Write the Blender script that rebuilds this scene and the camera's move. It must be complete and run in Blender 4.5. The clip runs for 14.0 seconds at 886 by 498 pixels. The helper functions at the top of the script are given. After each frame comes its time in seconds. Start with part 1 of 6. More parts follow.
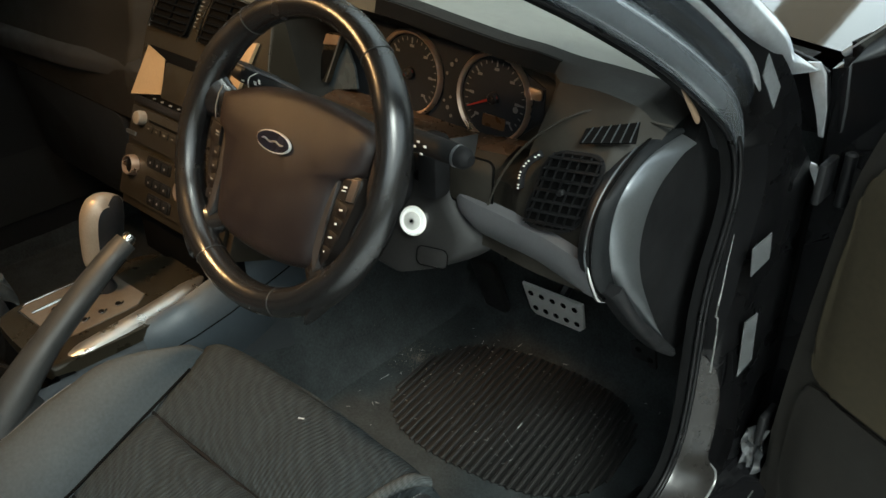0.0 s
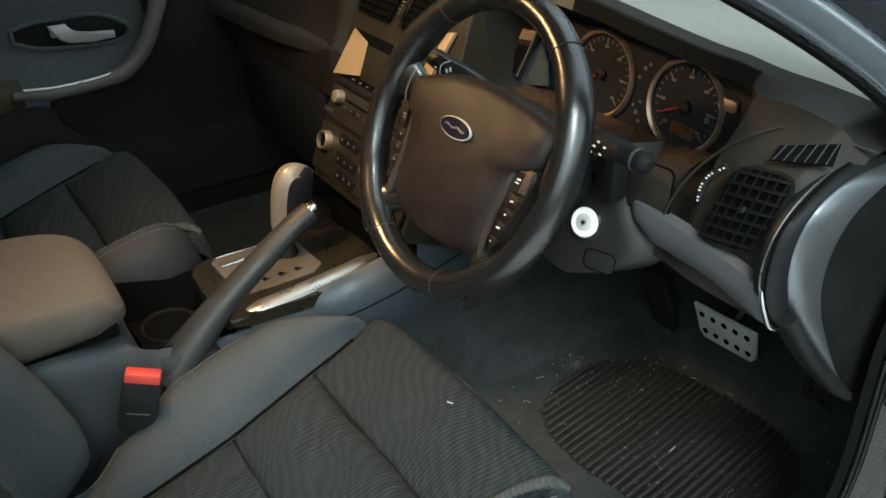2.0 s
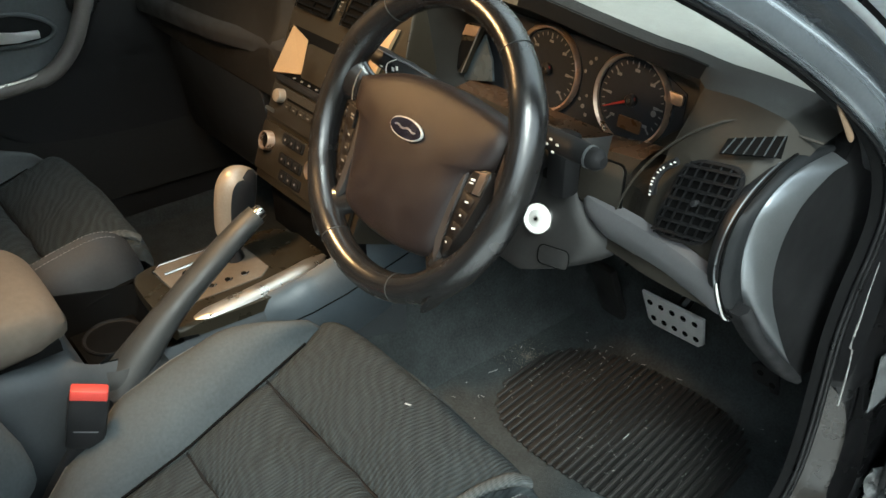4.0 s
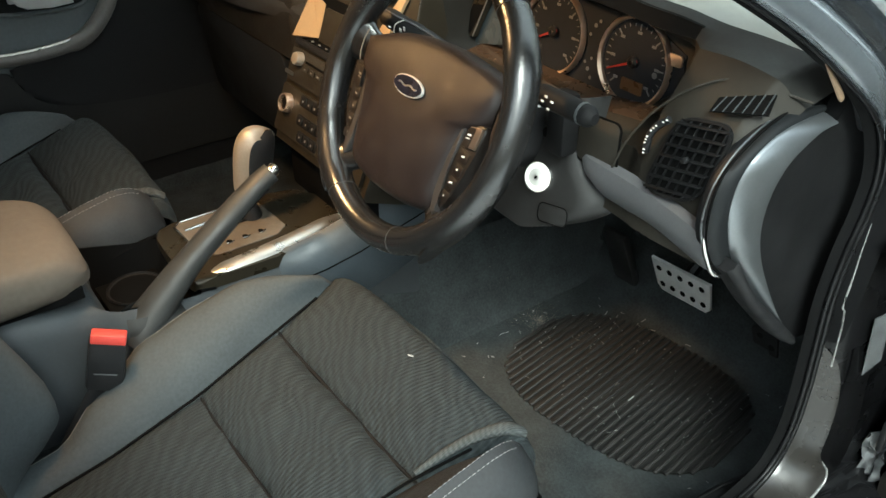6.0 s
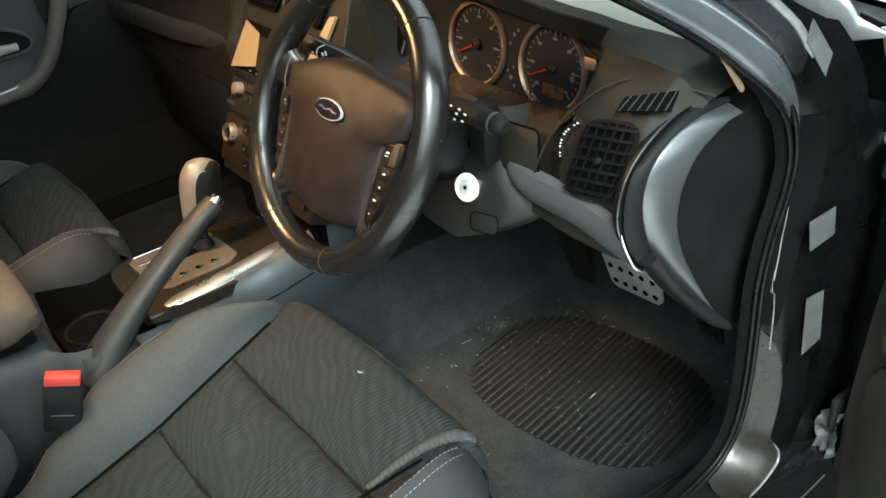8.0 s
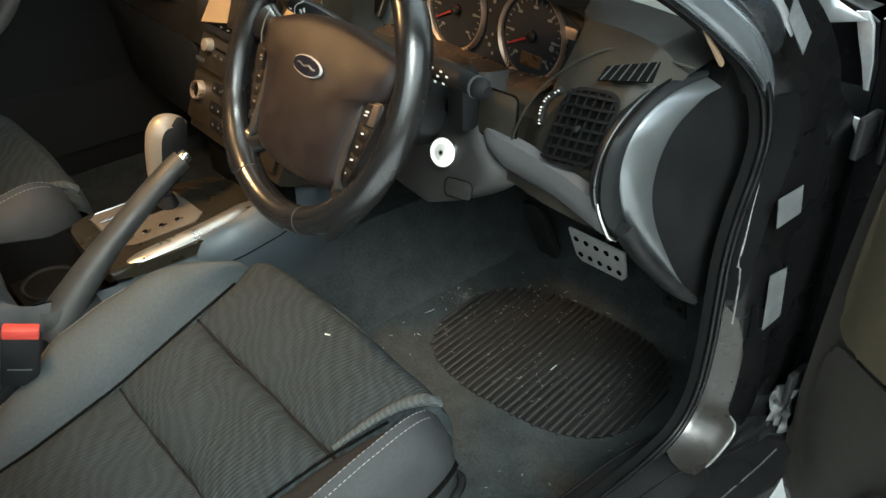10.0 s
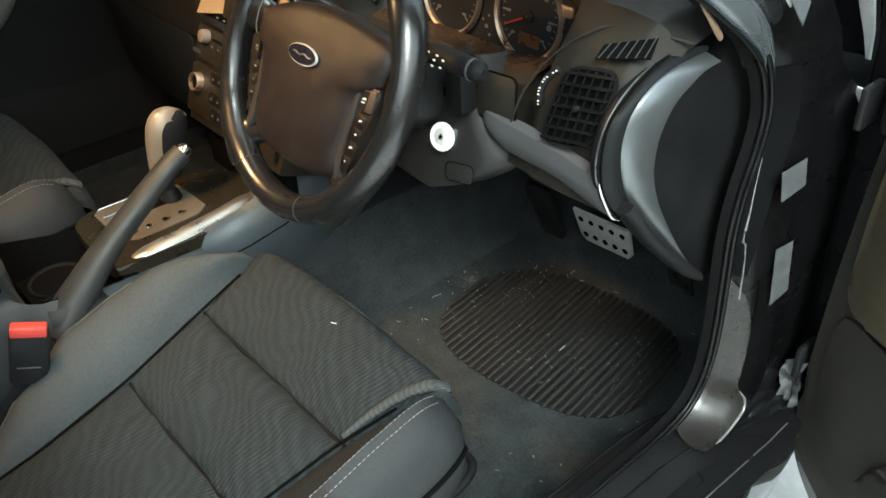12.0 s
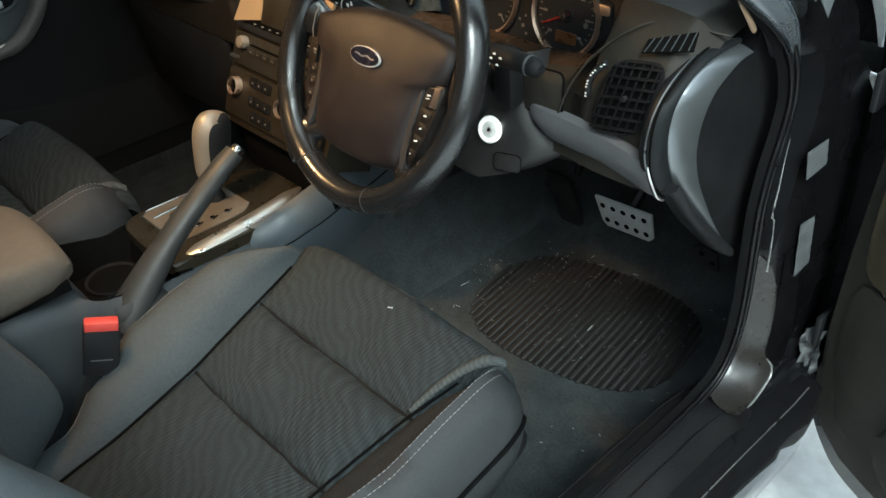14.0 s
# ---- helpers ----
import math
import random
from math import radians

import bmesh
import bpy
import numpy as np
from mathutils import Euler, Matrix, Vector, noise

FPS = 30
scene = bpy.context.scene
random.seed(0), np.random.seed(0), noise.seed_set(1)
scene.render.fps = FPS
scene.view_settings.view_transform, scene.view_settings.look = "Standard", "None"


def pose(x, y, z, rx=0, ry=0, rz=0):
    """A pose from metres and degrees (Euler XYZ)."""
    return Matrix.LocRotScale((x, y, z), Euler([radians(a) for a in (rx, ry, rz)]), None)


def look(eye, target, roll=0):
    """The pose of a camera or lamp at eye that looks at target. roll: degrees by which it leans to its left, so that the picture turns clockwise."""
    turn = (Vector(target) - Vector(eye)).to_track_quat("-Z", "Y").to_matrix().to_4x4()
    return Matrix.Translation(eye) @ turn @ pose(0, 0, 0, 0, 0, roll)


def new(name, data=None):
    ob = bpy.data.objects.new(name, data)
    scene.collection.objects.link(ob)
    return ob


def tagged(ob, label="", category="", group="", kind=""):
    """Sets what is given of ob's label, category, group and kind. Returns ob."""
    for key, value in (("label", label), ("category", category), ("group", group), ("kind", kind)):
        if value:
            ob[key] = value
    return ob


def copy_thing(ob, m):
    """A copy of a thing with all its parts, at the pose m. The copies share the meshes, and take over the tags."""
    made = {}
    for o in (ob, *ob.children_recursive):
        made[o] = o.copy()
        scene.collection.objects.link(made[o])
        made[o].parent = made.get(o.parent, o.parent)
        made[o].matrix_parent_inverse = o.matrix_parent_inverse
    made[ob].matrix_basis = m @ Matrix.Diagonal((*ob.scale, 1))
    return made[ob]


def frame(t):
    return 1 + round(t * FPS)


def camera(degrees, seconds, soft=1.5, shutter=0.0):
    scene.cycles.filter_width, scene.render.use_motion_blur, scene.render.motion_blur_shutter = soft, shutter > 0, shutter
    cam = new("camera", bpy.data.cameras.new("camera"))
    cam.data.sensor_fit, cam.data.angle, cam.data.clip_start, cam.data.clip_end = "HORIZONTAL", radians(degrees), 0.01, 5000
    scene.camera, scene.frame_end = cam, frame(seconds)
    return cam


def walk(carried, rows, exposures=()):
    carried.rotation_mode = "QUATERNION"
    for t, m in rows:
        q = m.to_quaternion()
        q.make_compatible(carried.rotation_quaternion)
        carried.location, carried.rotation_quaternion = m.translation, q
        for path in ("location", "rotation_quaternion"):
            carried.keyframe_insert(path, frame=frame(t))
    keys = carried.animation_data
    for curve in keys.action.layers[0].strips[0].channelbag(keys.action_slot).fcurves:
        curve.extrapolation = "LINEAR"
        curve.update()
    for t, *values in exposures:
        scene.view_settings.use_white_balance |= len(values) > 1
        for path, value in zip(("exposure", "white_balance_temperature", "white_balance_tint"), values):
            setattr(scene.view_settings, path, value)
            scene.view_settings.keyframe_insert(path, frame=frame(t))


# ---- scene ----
cam = camera(54.6, 14.0)
PATH = [
    (0, (1.119, 0.018, 1.343), (-0.036, 1.282, 0.31), -0.7),
    (0.5, (1.064, -0.006, 1.347), (-0.155, 1.243, 0.369), 1.3),
    (1, (1.069, -0.014, 1.341), (-0.255, 1.143, 0.39), 1.3),
    (1.5, (1.111, 0.012, 1.336), (-0.257, 1.103, 0.367), 0.1),
    (2, (1.132, 0.025, 1.334), (-0.298, 0.98, 0.311), -0.6),
    (2.5, (1.139, 0.022, 1.333), (-0.346, 0.869, 0.296), -1.3),
    (3, (1.136, 0.024, 1.337), (-0.351, 0.865, 0.297), -1.9),
    (3.5, (1.116, 0.025, 1.34), (-0.344, 0.91, 0.299), -2.4),
    (4, (1.108, 0.019, 1.341), (-0.225, 1.082, 0.296), -0.2),
    (4.2, (1.099, 0.012, 1.339), (-0.216, 1.097, 0.293), -0.0),
    (6.3, (1.184, 0.038, 1.335), (-0.185, 1.007, 0.245), -0.8),
    (6.5, (1.194, 0.047, 1.339), (-0.17, 1.025, 0.252), -0.8),
    (7, (1.233, 0.062, 1.352), (-0.139, 1.039, 0.274), -3.0),
    (7.5, (1.237, 0.073, 1.348), (-0.137, 1.064, 0.284), -4.8),
    (7.7, (1.233, 0.08, 1.347), (-0.14, 1.071, 0.282), -5.3),
    (9.8, (1.216, 0.054, 1.334), (-0.073, 1.117, 0.234), -1.2),
    (10, (1.217, 0.054, 1.332), (-0.063, 1.113, 0.217), -1.1),
    (10.5, (1.221, 0.063, 1.327), (-0.055, 1.119, 0.205), -1.6),
    (11, (1.227, 0.067, 1.33), (-0.044, 1.114, 0.193), -2.7),
    (11.5, (1.227, 0.066, 1.324), (-0.038, 1.108, 0.178), -3.1),
    (12, (1.218, 0.062, 1.332), (-0.058, 1.09, 0.185), -3.4),
    (12.5, (1.219, 0.051, 1.321), (-0.059, 1.081, 0.178), -2.7),
    (13, (1.234, 0.049, 1.322), (-0.037, 1.082, 0.176), -3.0),
    (13.5, (1.234, 0.027, 1.333), (-0.032, 1.056, 0.177), -4.3),
    (14, (1.208, -0.062, 1.367), (-0.031, 1.007, 0.217), -4.2),
]
walk(cam, [(t, look(eye, target, roll)) for t, eye, target, roll in PATH], [(t, e, w, -7) for t, e, w in ((0.0, 0.78, 5850), (1.0, 0.62, 5500), (1.5, 0.64, 5500), (2.0, 1.0, 5600), (3.0, 1.56, 5650), (7.0, 1.55, 5850), (11.0, 1.44, 5800), (13.0, 1.43, 5800), (14.0, 1.14, 5550))])

# ---- light ----
world = bpy.data.worlds.new("sky")
scene.world = world
world.use_nodes = True
sky = world.node_tree.nodes.new("ShaderNodeTexSky")
sky.sky_type, sky.sun_disc = "NISHITA", False
sky.sun_elevation, sky.sun_rotation = radians(44), radians(121)
sky.dust_density = 3.0
# thin bright cloud over the blue
cloud = world.node_tree.nodes.new("ShaderNodeTexNoise")
cloud.inputs["Scale"].default_value, cloud.inputs["Detail"].default_value = 2.2, 5.0
veil = world.node_tree.nodes.new("ShaderNodeMapRange")
veil.inputs["From Min"].default_value, veil.inputs["From Max"].default_value = 0.30, 0.62
veil.inputs["To Min"].default_value, veil.inputs["To Max"].default_value = 0.35, 0.9
over = world.node_tree.nodes.new("ShaderNodeMix")
over.data_type = "RGBA"
over.inputs["B"].default_value = (8.2, 8.1, 8.0, 1)
world.node_tree.nodes["Background"].inputs["Strength"].default_value = 0.15
wl = world.node_tree.links
wl.new(cloud.outputs["Fac"], veil.inputs["Value"])
wl.new(veil.outputs[0], over.inputs["Factor"])
wl.new(sky.outputs["Color"], over.inputs["A"])
wl.new(over.outputs["Result"], world.node_tree.nodes["Background"].inputs["Color"])
sun_data = bpy.data.lights.new("sun", "SUN")
sun_data.energy, sun_data.angle, sun_data.color = 1.1, radians(20), (1.0, 0.96, 0.90)
sun = new("sun", sun_data)
sun.matrix_world = look((5.0, -3.0, 5.6), (0, 0, 0))


# ---- materials ----
def shade(name, color, rough=0.6, metal=0.0, scale=30.0, vary=0.15, bump=0.1, bump_scale=400.0, coat=0.0,
          rough_vary=0.12, wave=None, emit=None, spec=0.5):
    """Procedural surface: two scales of colour change, fine relief and uneven gloss."""
    m = bpy.data.materials.new(name)
    m.use_nodes = True
    nt = m.node_tree
    n, l = nt.nodes, nt.links
    b = n["Principled BSDF"]
    tc = n.new("ShaderNodeTexCoord")
    coarse, fine, grain = (n.new("ShaderNodeTexNoise") for _ in range(3))
    for node, s, d in ((coarse, scale, 4), (fine, scale * 9, 3), (grain, bump_scale, 3)):
        node.inputs["Scale"].default_value, node.inputs["Detail"].default_value = s, d
        l.new(tc.outputs["Object"], node.inputs["Vector"])
    add = n.new("ShaderNodeMath")
    add.operation = "ADD"
    l.new(coarse.outputs["Fac"], add.inputs[0])
    l.new(fine.outputs["Fac"], add.inputs[1])
    span = n.new("ShaderNodeMapRange")
    span.inputs["From Min"].default_value, span.inputs["From Max"].default_value = 0.6, 1.4
    span.inputs["To Min"].default_value, span.inputs["To Max"].default_value = 1 - vary, 1 + vary
    l.new(add.outputs[0], span.inputs["Value"])
    mul = n.new("ShaderNodeVectorMath")
    mul.operation = "SCALE"
    mul.inputs[0].default_value = color[:3]
    l.new(span.outputs[0], mul.inputs["Scale"])
    l.new(mul.outputs[0], b.inputs["Base Color"])
    gloss = n.new("ShaderNodeMapRange")
    gloss.inputs["From Min"].default_value, gloss.inputs["From Max"].default_value = 0.3, 0.7
    gloss.inputs["To Min"].default_value = max(0.02, rough - rough_vary)
    gloss.inputs["To Max"].default_value = min(1.0, rough + rough_vary)
    l.new(coarse.outputs["Fac"], gloss.inputs["Value"])
    l.new(gloss.outputs[0], b.inputs["Roughness"])
    b.inputs["Metallic"].default_value = metal
    b.inputs["Specular IOR Level"].default_value = spec
    b.inputs["Coat Weight"].default_value = coat
    b.inputs["Coat Roughness"].default_value = 0.06
    height = grain.outputs["Fac"]
    if wave:
        # woven cloth: two crossed, wandering thread waves
        ws, bend = wave
        w1, w2 = n.new("ShaderNodeTexWave"), n.new("ShaderNodeTexWave")
        for w, d, k, far, calm in ((w1, "DIAGONAL", 1.0, 1.0, 0.55), (w2, "X", 2.2, 2.4, 0.14)):
            w.bands_direction = d
            w.inputs["Scale"].default_value = ws * k
            w.inputs["Distortion"].default_value = bend * far
            w.inputs["Detail Scale"].default_value = calm
            w.inputs["Detail"].default_value = 1.0
            l.new(tc.outputs["Object"], w.inputs["Vector"])
        s = n.new("ShaderNodeMath")
        s.operation = "ADD"
        l.new(w1.outputs["Fac"], s.inputs[0])
        l.new(w2.outputs["Fac"], s.inputs[1])
        s2 = n.new("ShaderNodeMath")
        s2.operation = "ADD"
        l.new(s.outputs[0], s2.inputs[0])
        l.new(grain.outputs["Fac"], s2.inputs[1])
        height = s2.outputs[0]
        # the weave also tints the cloth a little
        tint = n.new("ShaderNodeMapRange")
        tint.inputs["From Min"].default_value, tint.inputs["From Max"].default_value = 0.0, 2.0
        tint.inputs["To Min"].default_value, tint.inputs["To Max"].default_value = 0.68, 1.32
        l.new(s.outputs[0], tint.inputs["Value"])
        mix = n.new("ShaderNodeVectorMath")
        mix.operation = "SCALE"
        l.new(mul.outputs[0], mix.inputs[0])
        l.new(tint.outputs[0], mix.inputs["Scale"])
        l.new(mix.outputs[0], b.inputs["Base Color"])
    bp = n.new("ShaderNodeBump")
    bp.inputs["Strength"].default_value, bp.inputs["Distance"].default_value = bump, 0.002
    l.new(height, bp.inputs["Height"])
    l.new(bp.outputs[0], b.inputs["Normal"])
    if emit:
        b.inputs["Emission Color"].default_value = (*emit[:3], 1)
        b.inputs["Emission Strength"].default_value = emit[3]
    return m


CARPET = shade("carpet", (0.047, 0.053, 0.054), 0.95, scale=26, vary=0.45, bump=0.9, bump_scale=900, spec=0.2)
RUBBER = shade("rubber_mat", (0.011, 0.0105, 0.010), 0.62, scale=12, vary=0.4, bump=0.3, bump_scale=500)
# dash vinyl with the passenger side's dim brown light in its colour
DASHLEFT = shade("dash_vinyl_left", (0.017, 0.0145, 0.011), 0.6, scale=14, vary=0.15, bump=0.25, bump_scale=1100, spec=0.3)
# trim colour that carries the warm lamp's amber light
LAMPAMBER = shade("lamp_amber", (0.22, 0.15, 0.095), 0.5, scale=30, vary=0.1, bump=0.05)
COPPER = shade("copper_satin", (0.082, 0.056, 0.038), 0.27, 0.3, scale=30, vary=0.12, bump=0.05)
DASH = shade("dash_vinyl", (0.026, 0.023, 0.018), 0.55, scale=14, vary=0.15, bump=0.25, bump_scale=1100, spec=0.3)
# dark vinyl raised to a pale tone for the windscreen light on it
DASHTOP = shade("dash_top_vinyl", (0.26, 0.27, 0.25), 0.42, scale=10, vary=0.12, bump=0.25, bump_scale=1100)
BANDGREY = shade("band_vinyl", (0.011, 0.012, 0.013), 0.55, scale=25, vary=0.15, bump=0.12, bump_scale=900, spec=0.22)
BLACK = shade("black_plastic", (0.014, 0.014, 0.015), 0.5, scale=25, vary=0.2, bump=0.12, bump_scale=900, spec=0.35)
SLAT = shade("slat_plastic", (0.0065, 0.0065, 0.007), 0.7, scale=25, vary=0.2, bump=0.05, spec=0.25)
# near-black for dark parts and for the shade in gaps, slots and hollows
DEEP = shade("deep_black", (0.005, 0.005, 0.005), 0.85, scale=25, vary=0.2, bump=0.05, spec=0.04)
SILVER = shade("silver_paint", (0.21, 0.222, 0.232), 0.33, 0.8, scale=30, vary=0.06, bump=0.03, rough_vary=0.05)
GREYTRIM = shade("grey_trim", (0.13, 0.13, 0.135), 0.5, 0.25, scale=30, vary=0.08, bump=0.04, rough_vary=0.06)
CHROME = shade("bright_metal", (0.75, 0.74, 0.72), 0.18, 1.0, scale=40, vary=0.05, bump=0.02, rough_vary=0.06)
ALLOY = shade("pedal_alloy", (0.80, 0.80, 0.79), 0.5, 0.25, scale=60, vary=0.15, bump=0.15, bump_scale=700)
LEVER = shade("lever_vinyl", (0.029, 0.030, 0.0295), 0.5, scale=25, vary=0.15, bump=0.15, bump_scale=1100)
PILLARPAINT = shade("pillar_paint", (0.022, 0.025, 0.029), 0.25, scale=14, vary=0.2, bump=0.0, coat=1.0, rough_vary=0.05, spec=1.0)
LEATHER = shade("wheel_leather", (0.013, 0.0125, 0.0125), 0.24, scale=30, vary=0.08, bump=0.07, bump_scale=1300, spec=0.9, rough_vary=0.05)
AIRBAG = shade("airbag_vinyl", (0.0180, 0.0130, 0.0122), 0.40, scale=30, vary=0.1, bump=0.3, bump_scale=1300, spec=0.42)
PODGREY = shade("pod_grey", (0.040, 0.036, 0.034), 0.42, scale=30, vary=0.1, bump=0.1, bump_scale=1100, spec=0.4)
PODBROWN = shade("pod_brown", (0.012, 0.0095, 0.008), 0.4, scale=30, vary=0.12, bump=0.08, bump_scale=900, spec=0.4)
# warm reflection on the right-hand key, put in as its colour
KEYGLINT = shade("key_glint", (0.16, 0.115, 0.085), 0.36, 0.5, scale=40, vary=0.1, bump=0.03)
# black paint given a pale metallic colour to stand for reflected sky
SKYSHEEN = shade("sky_sheen_paint", (0.50, 0.52, 0.54), 0.34, 0.6, scale=14, vary=0.2, bump=0.0, coat=1.0, rough_vary=0.05, spec=1.0)
SIDECLOTH = shade("side_cloth", (0.063, 0.0715, 0.0755), 0.85, scale=24, vary=0.2, bump=0.25, bump_scale=1600, spec=0.3)
INSERT = shade("insert_cloth", (0.0320, 0.0380, 0.0400), 0.9, scale=40, vary=0.26, bump=0.6, bump_scale=1500, wave=(24, 12.0), spec=0.25)
# grey cloth with the lamp's warmth tinted in; also on the selector plate
ARMREST = shade("armrest_cloth", (0.122, 0.104, 0.084), 0.8, scale=12, vary=0.15, bump=0.25, bump_scale=1400, spec=0.3)
THREAD = shade("thread", (0.28, 0.28, 0.28), 0.8, scale=60, vary=0.1)
CONSOLE = shade("console_plastic", (0.042, 0.047, 0.051), 0.5, scale=20, vary=0.12, bump=0.15, bump_scale=1100)
FLANK = shade("flank_vinyl", (0.056, 0.068, 0.079), 0.45, scale=20, vary=0.1, bump=0.15, bump_scale=1100)
SHROUD = shade("shroud_plastic", (0.024, 0.0235, 0.023), 0.5, scale=20, vary=0.15, bump=0.15, bump_scale=1100, spec=0.35)
RIBTOP = shade("mat_rib", (0.018, 0.0165, 0.0155), 0.75, scale=14, vary=0.5, bump=0.3, bump_scale=500)
# silver cheek coloured orange as the warm lamp lights it
CHEEK = shade("display_cheek", (0.52, 0.36, 0.20), 0.45, 0.3, scale=30, vary=0.06, bump=0.03)
# same dash top vinyl, toned down where less light falls
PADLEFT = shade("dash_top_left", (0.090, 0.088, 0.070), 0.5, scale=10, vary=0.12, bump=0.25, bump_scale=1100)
GLOVE = shade("glove_strip", (0.036, 0.034, 0.032), 0.5, 0.2, scale=30, vary=0.08, bump=0.04)
BRONZE = shade("console_fascia", (0.040, 0.034, 0.023), 0.34, 0.4, scale=30, vary=0.12, bump=0.05)
STACK = shade("stack_fascia", (0.042, 0.035, 0.024), 0.38, 0.35, scale=30, vary=0.12, bump=0.05)
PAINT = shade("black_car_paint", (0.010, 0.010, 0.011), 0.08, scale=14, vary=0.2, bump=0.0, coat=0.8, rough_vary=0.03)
SATIN = shade("satin_metal", (0.62, 0.60, 0.56), 0.34, 0.9, scale=40, vary=0.06, bump=0.02)
# same black paint, darkened and dulled for the faces in shade
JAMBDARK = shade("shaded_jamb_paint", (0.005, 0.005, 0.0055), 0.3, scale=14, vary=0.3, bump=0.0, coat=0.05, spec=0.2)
SCUFF = shade("scuff_plastic", (0.0075, 0.0075, 0.008), 0.6, scale=18, vary=0.35, bump=0.25, bump_scale=300, spec=0.3)
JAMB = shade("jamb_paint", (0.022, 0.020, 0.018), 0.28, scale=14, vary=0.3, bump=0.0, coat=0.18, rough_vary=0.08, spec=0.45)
# pad vinyl blackened for the brow that stays unlit
BROWSHADE = shade("brow_shade", (0.0055, 0.0055, 0.0055), 0.75, scale=14, vary=0.12, bump=0.25, bump_scale=1100, spec=0.10)
# pad vinyl darkened where the roll turns away from the light
HOODSHADE = shade("hood_shade", (0.016, 0.016, 0.0145), 0.6, scale=14, vary=0.12, bump=0.25, bump_scale=1100, spec=0.3)
# blue-black strip given a pale metallic base for the sky's sheen
GLOSSEAL = shade("pillar_seal", (0.19, 0.21, 0.23), 0.24, 0.55, scale=30, vary=0.08, bump=0.0, coat=1.0, rough_vary=0.03, spec=1.0)
SEALBASE = shade("seal_groove", (0.004, 0.004, 0.0042), 0.7, scale=30, vary=0.2, bump=0.08, spec=0.1)
# pale tone that paints the gleams on the black jamb's edges
JAMBGLEAM = shade("jamb_gleam", (0.30, 0.30, 0.29), 0.3, 0.3, scale=40, vary=0.3, bump=0.05)
SEAL = shade("seal_rubber", (0.007, 0.007, 0.0075), 0.36, scale=30, vary=0.2, bump=0.08, bump_scale=600, spec=0.3)
PILLAR = shade("pillar_trim", (0.035, 0.037, 0.040), 0.5, scale=20, vary=0.1, bump=0.15, bump_scale=1200)
STICKER = shade("sticker_paper", (0.125, 0.13, 0.135), 0.5, scale=60, vary=0.5, bump=0.05)
RED = shade("red_button", (0.62, 0.07, 0.055), 0.4, scale=40, vary=0.08, bump=0.03)
NEEDLE = shade("needle_red", (0.30, 0.025, 0.02), 0.5, scale=40, vary=0.05)
MARK = shade("white_print", (0.75, 0.74, 0.70), 0.6, scale=60, vary=0.08)
FAINT = shade("key_print", (0.17, 0.16, 0.145), 0.7, scale=60, vary=0.1)
PRINT = shade("dial_print", (0.15, 0.15, 0.15), 0.7, scale=60, vary=0.1)
DIALFACE = shade("dial_face", (0.020, 0.022, 0.026), 0.6, scale=60, vary=0.12, bump=0.05, spec=0.15)
# bright rings tinted copper for the warm lamp's light
RING = shade("gauge_ring", (0.66, 0.50, 0.38), 0.36, 0.8, scale=40, vary=0.08, bump=0.02)
LENS = shade("amber_display", (0.10, 0.05, 0.02), 0.3, scale=40, vary=0.2, bump=0.0)
LENSGREY = shade("grey_lens", (0.055, 0.068, 0.075), 0.25, scale=40, vary=0.1, bump=0.0, coat=0.4)
BLUE = shade("emblem_blue", (0.012, 0.012, 0.022), 0.25, scale=40, vary=0.1, coat=0.6)
LIT = shade("lit_ring", (0.8, 0.8, 0.78), 0.4, emit=(1.0, 0.94, 0.86, 0.24))
CONCRETE = shade("concrete", (0.92, 0.92, 0.91), 0.9, scale=3, vary=0.2, bump=0.4, bump_scale=120)
PIER = shade("pier_boards", (0.13, 0.098, 0.062), 0.8, scale=8, vary=0.2, bump=0.2, bump_scale=90)
TIMBER = shade("brown_timber", (0.12, 0.085, 0.05), 0.7, scale=8, vary=0.25, bump=0.2, bump_scale=90)
HEADLINER = shade("headliner_cloth", (0.15, 0.15, 0.145), 0.95, scale=10, vary=0.06, bump=0.2, bump_scale=900)
DOORTRIM = shade("door_trim", (0.100, 0.112, 0.118), 0.65, scale=14, vary=0.14, bump=0.2, bump_scale=1000)
DOORDARK = shade("door_trim_dark", (0.015, 0.016, 0.017), 0.75, scale=14, vary=0.16, bump=0.25, bump_scale=1000, spec=0.12)
FLANGE = shade("seal_flange", (0.005, 0.005, 0.0055), 0.7, scale=30, vary=0.2, bump=0.1, spec=0.08)
BRIGHT = shade("handle_silver", (0.75, 0.75, 0.75), 0.4, 0.4, scale=40, vary=0.05, bump=0.02)
# silver with the lamp's warm reflection mixed into its colour
KNOBSILVER = shade("lamp_warmed_silver", (0.36, 0.31, 0.25), 0.40, 0.4, scale=40, vary=0.12, bump=0.03)
FLAP = shade("pale_cloth_edge", (0.075, 0.082, 0.082), 0.9, scale=16, vary=0.2, bump=0.4, bump_scale=1500, wave=(60, 3.0), spec=0.25)
LOWSCREEN = shade("low_screen_boards", (0.24, 0.21, 0.16), 0.85, scale=3, vary=0.25, bump=0.2, bump_scale=60)
OLIVE = shade("door_cloth", (0.062, 0.049, 0.026), 0.85, scale=12, vary=0.18, bump=0.3, bump_scale=1200)
LINT = shade("lint_fibre", (0.46, 0.46, 0.45), 0.9, scale=60, vary=0.2)
# darker copy of the side cloth for the bolster out of the light
SIDESHADE = shade("shaded_side_cloth", (0.036, 0.038, 0.040), 0.6, scale=24, vary=0.2, bump=0.25, bump_scale=1500, spec=0.3)
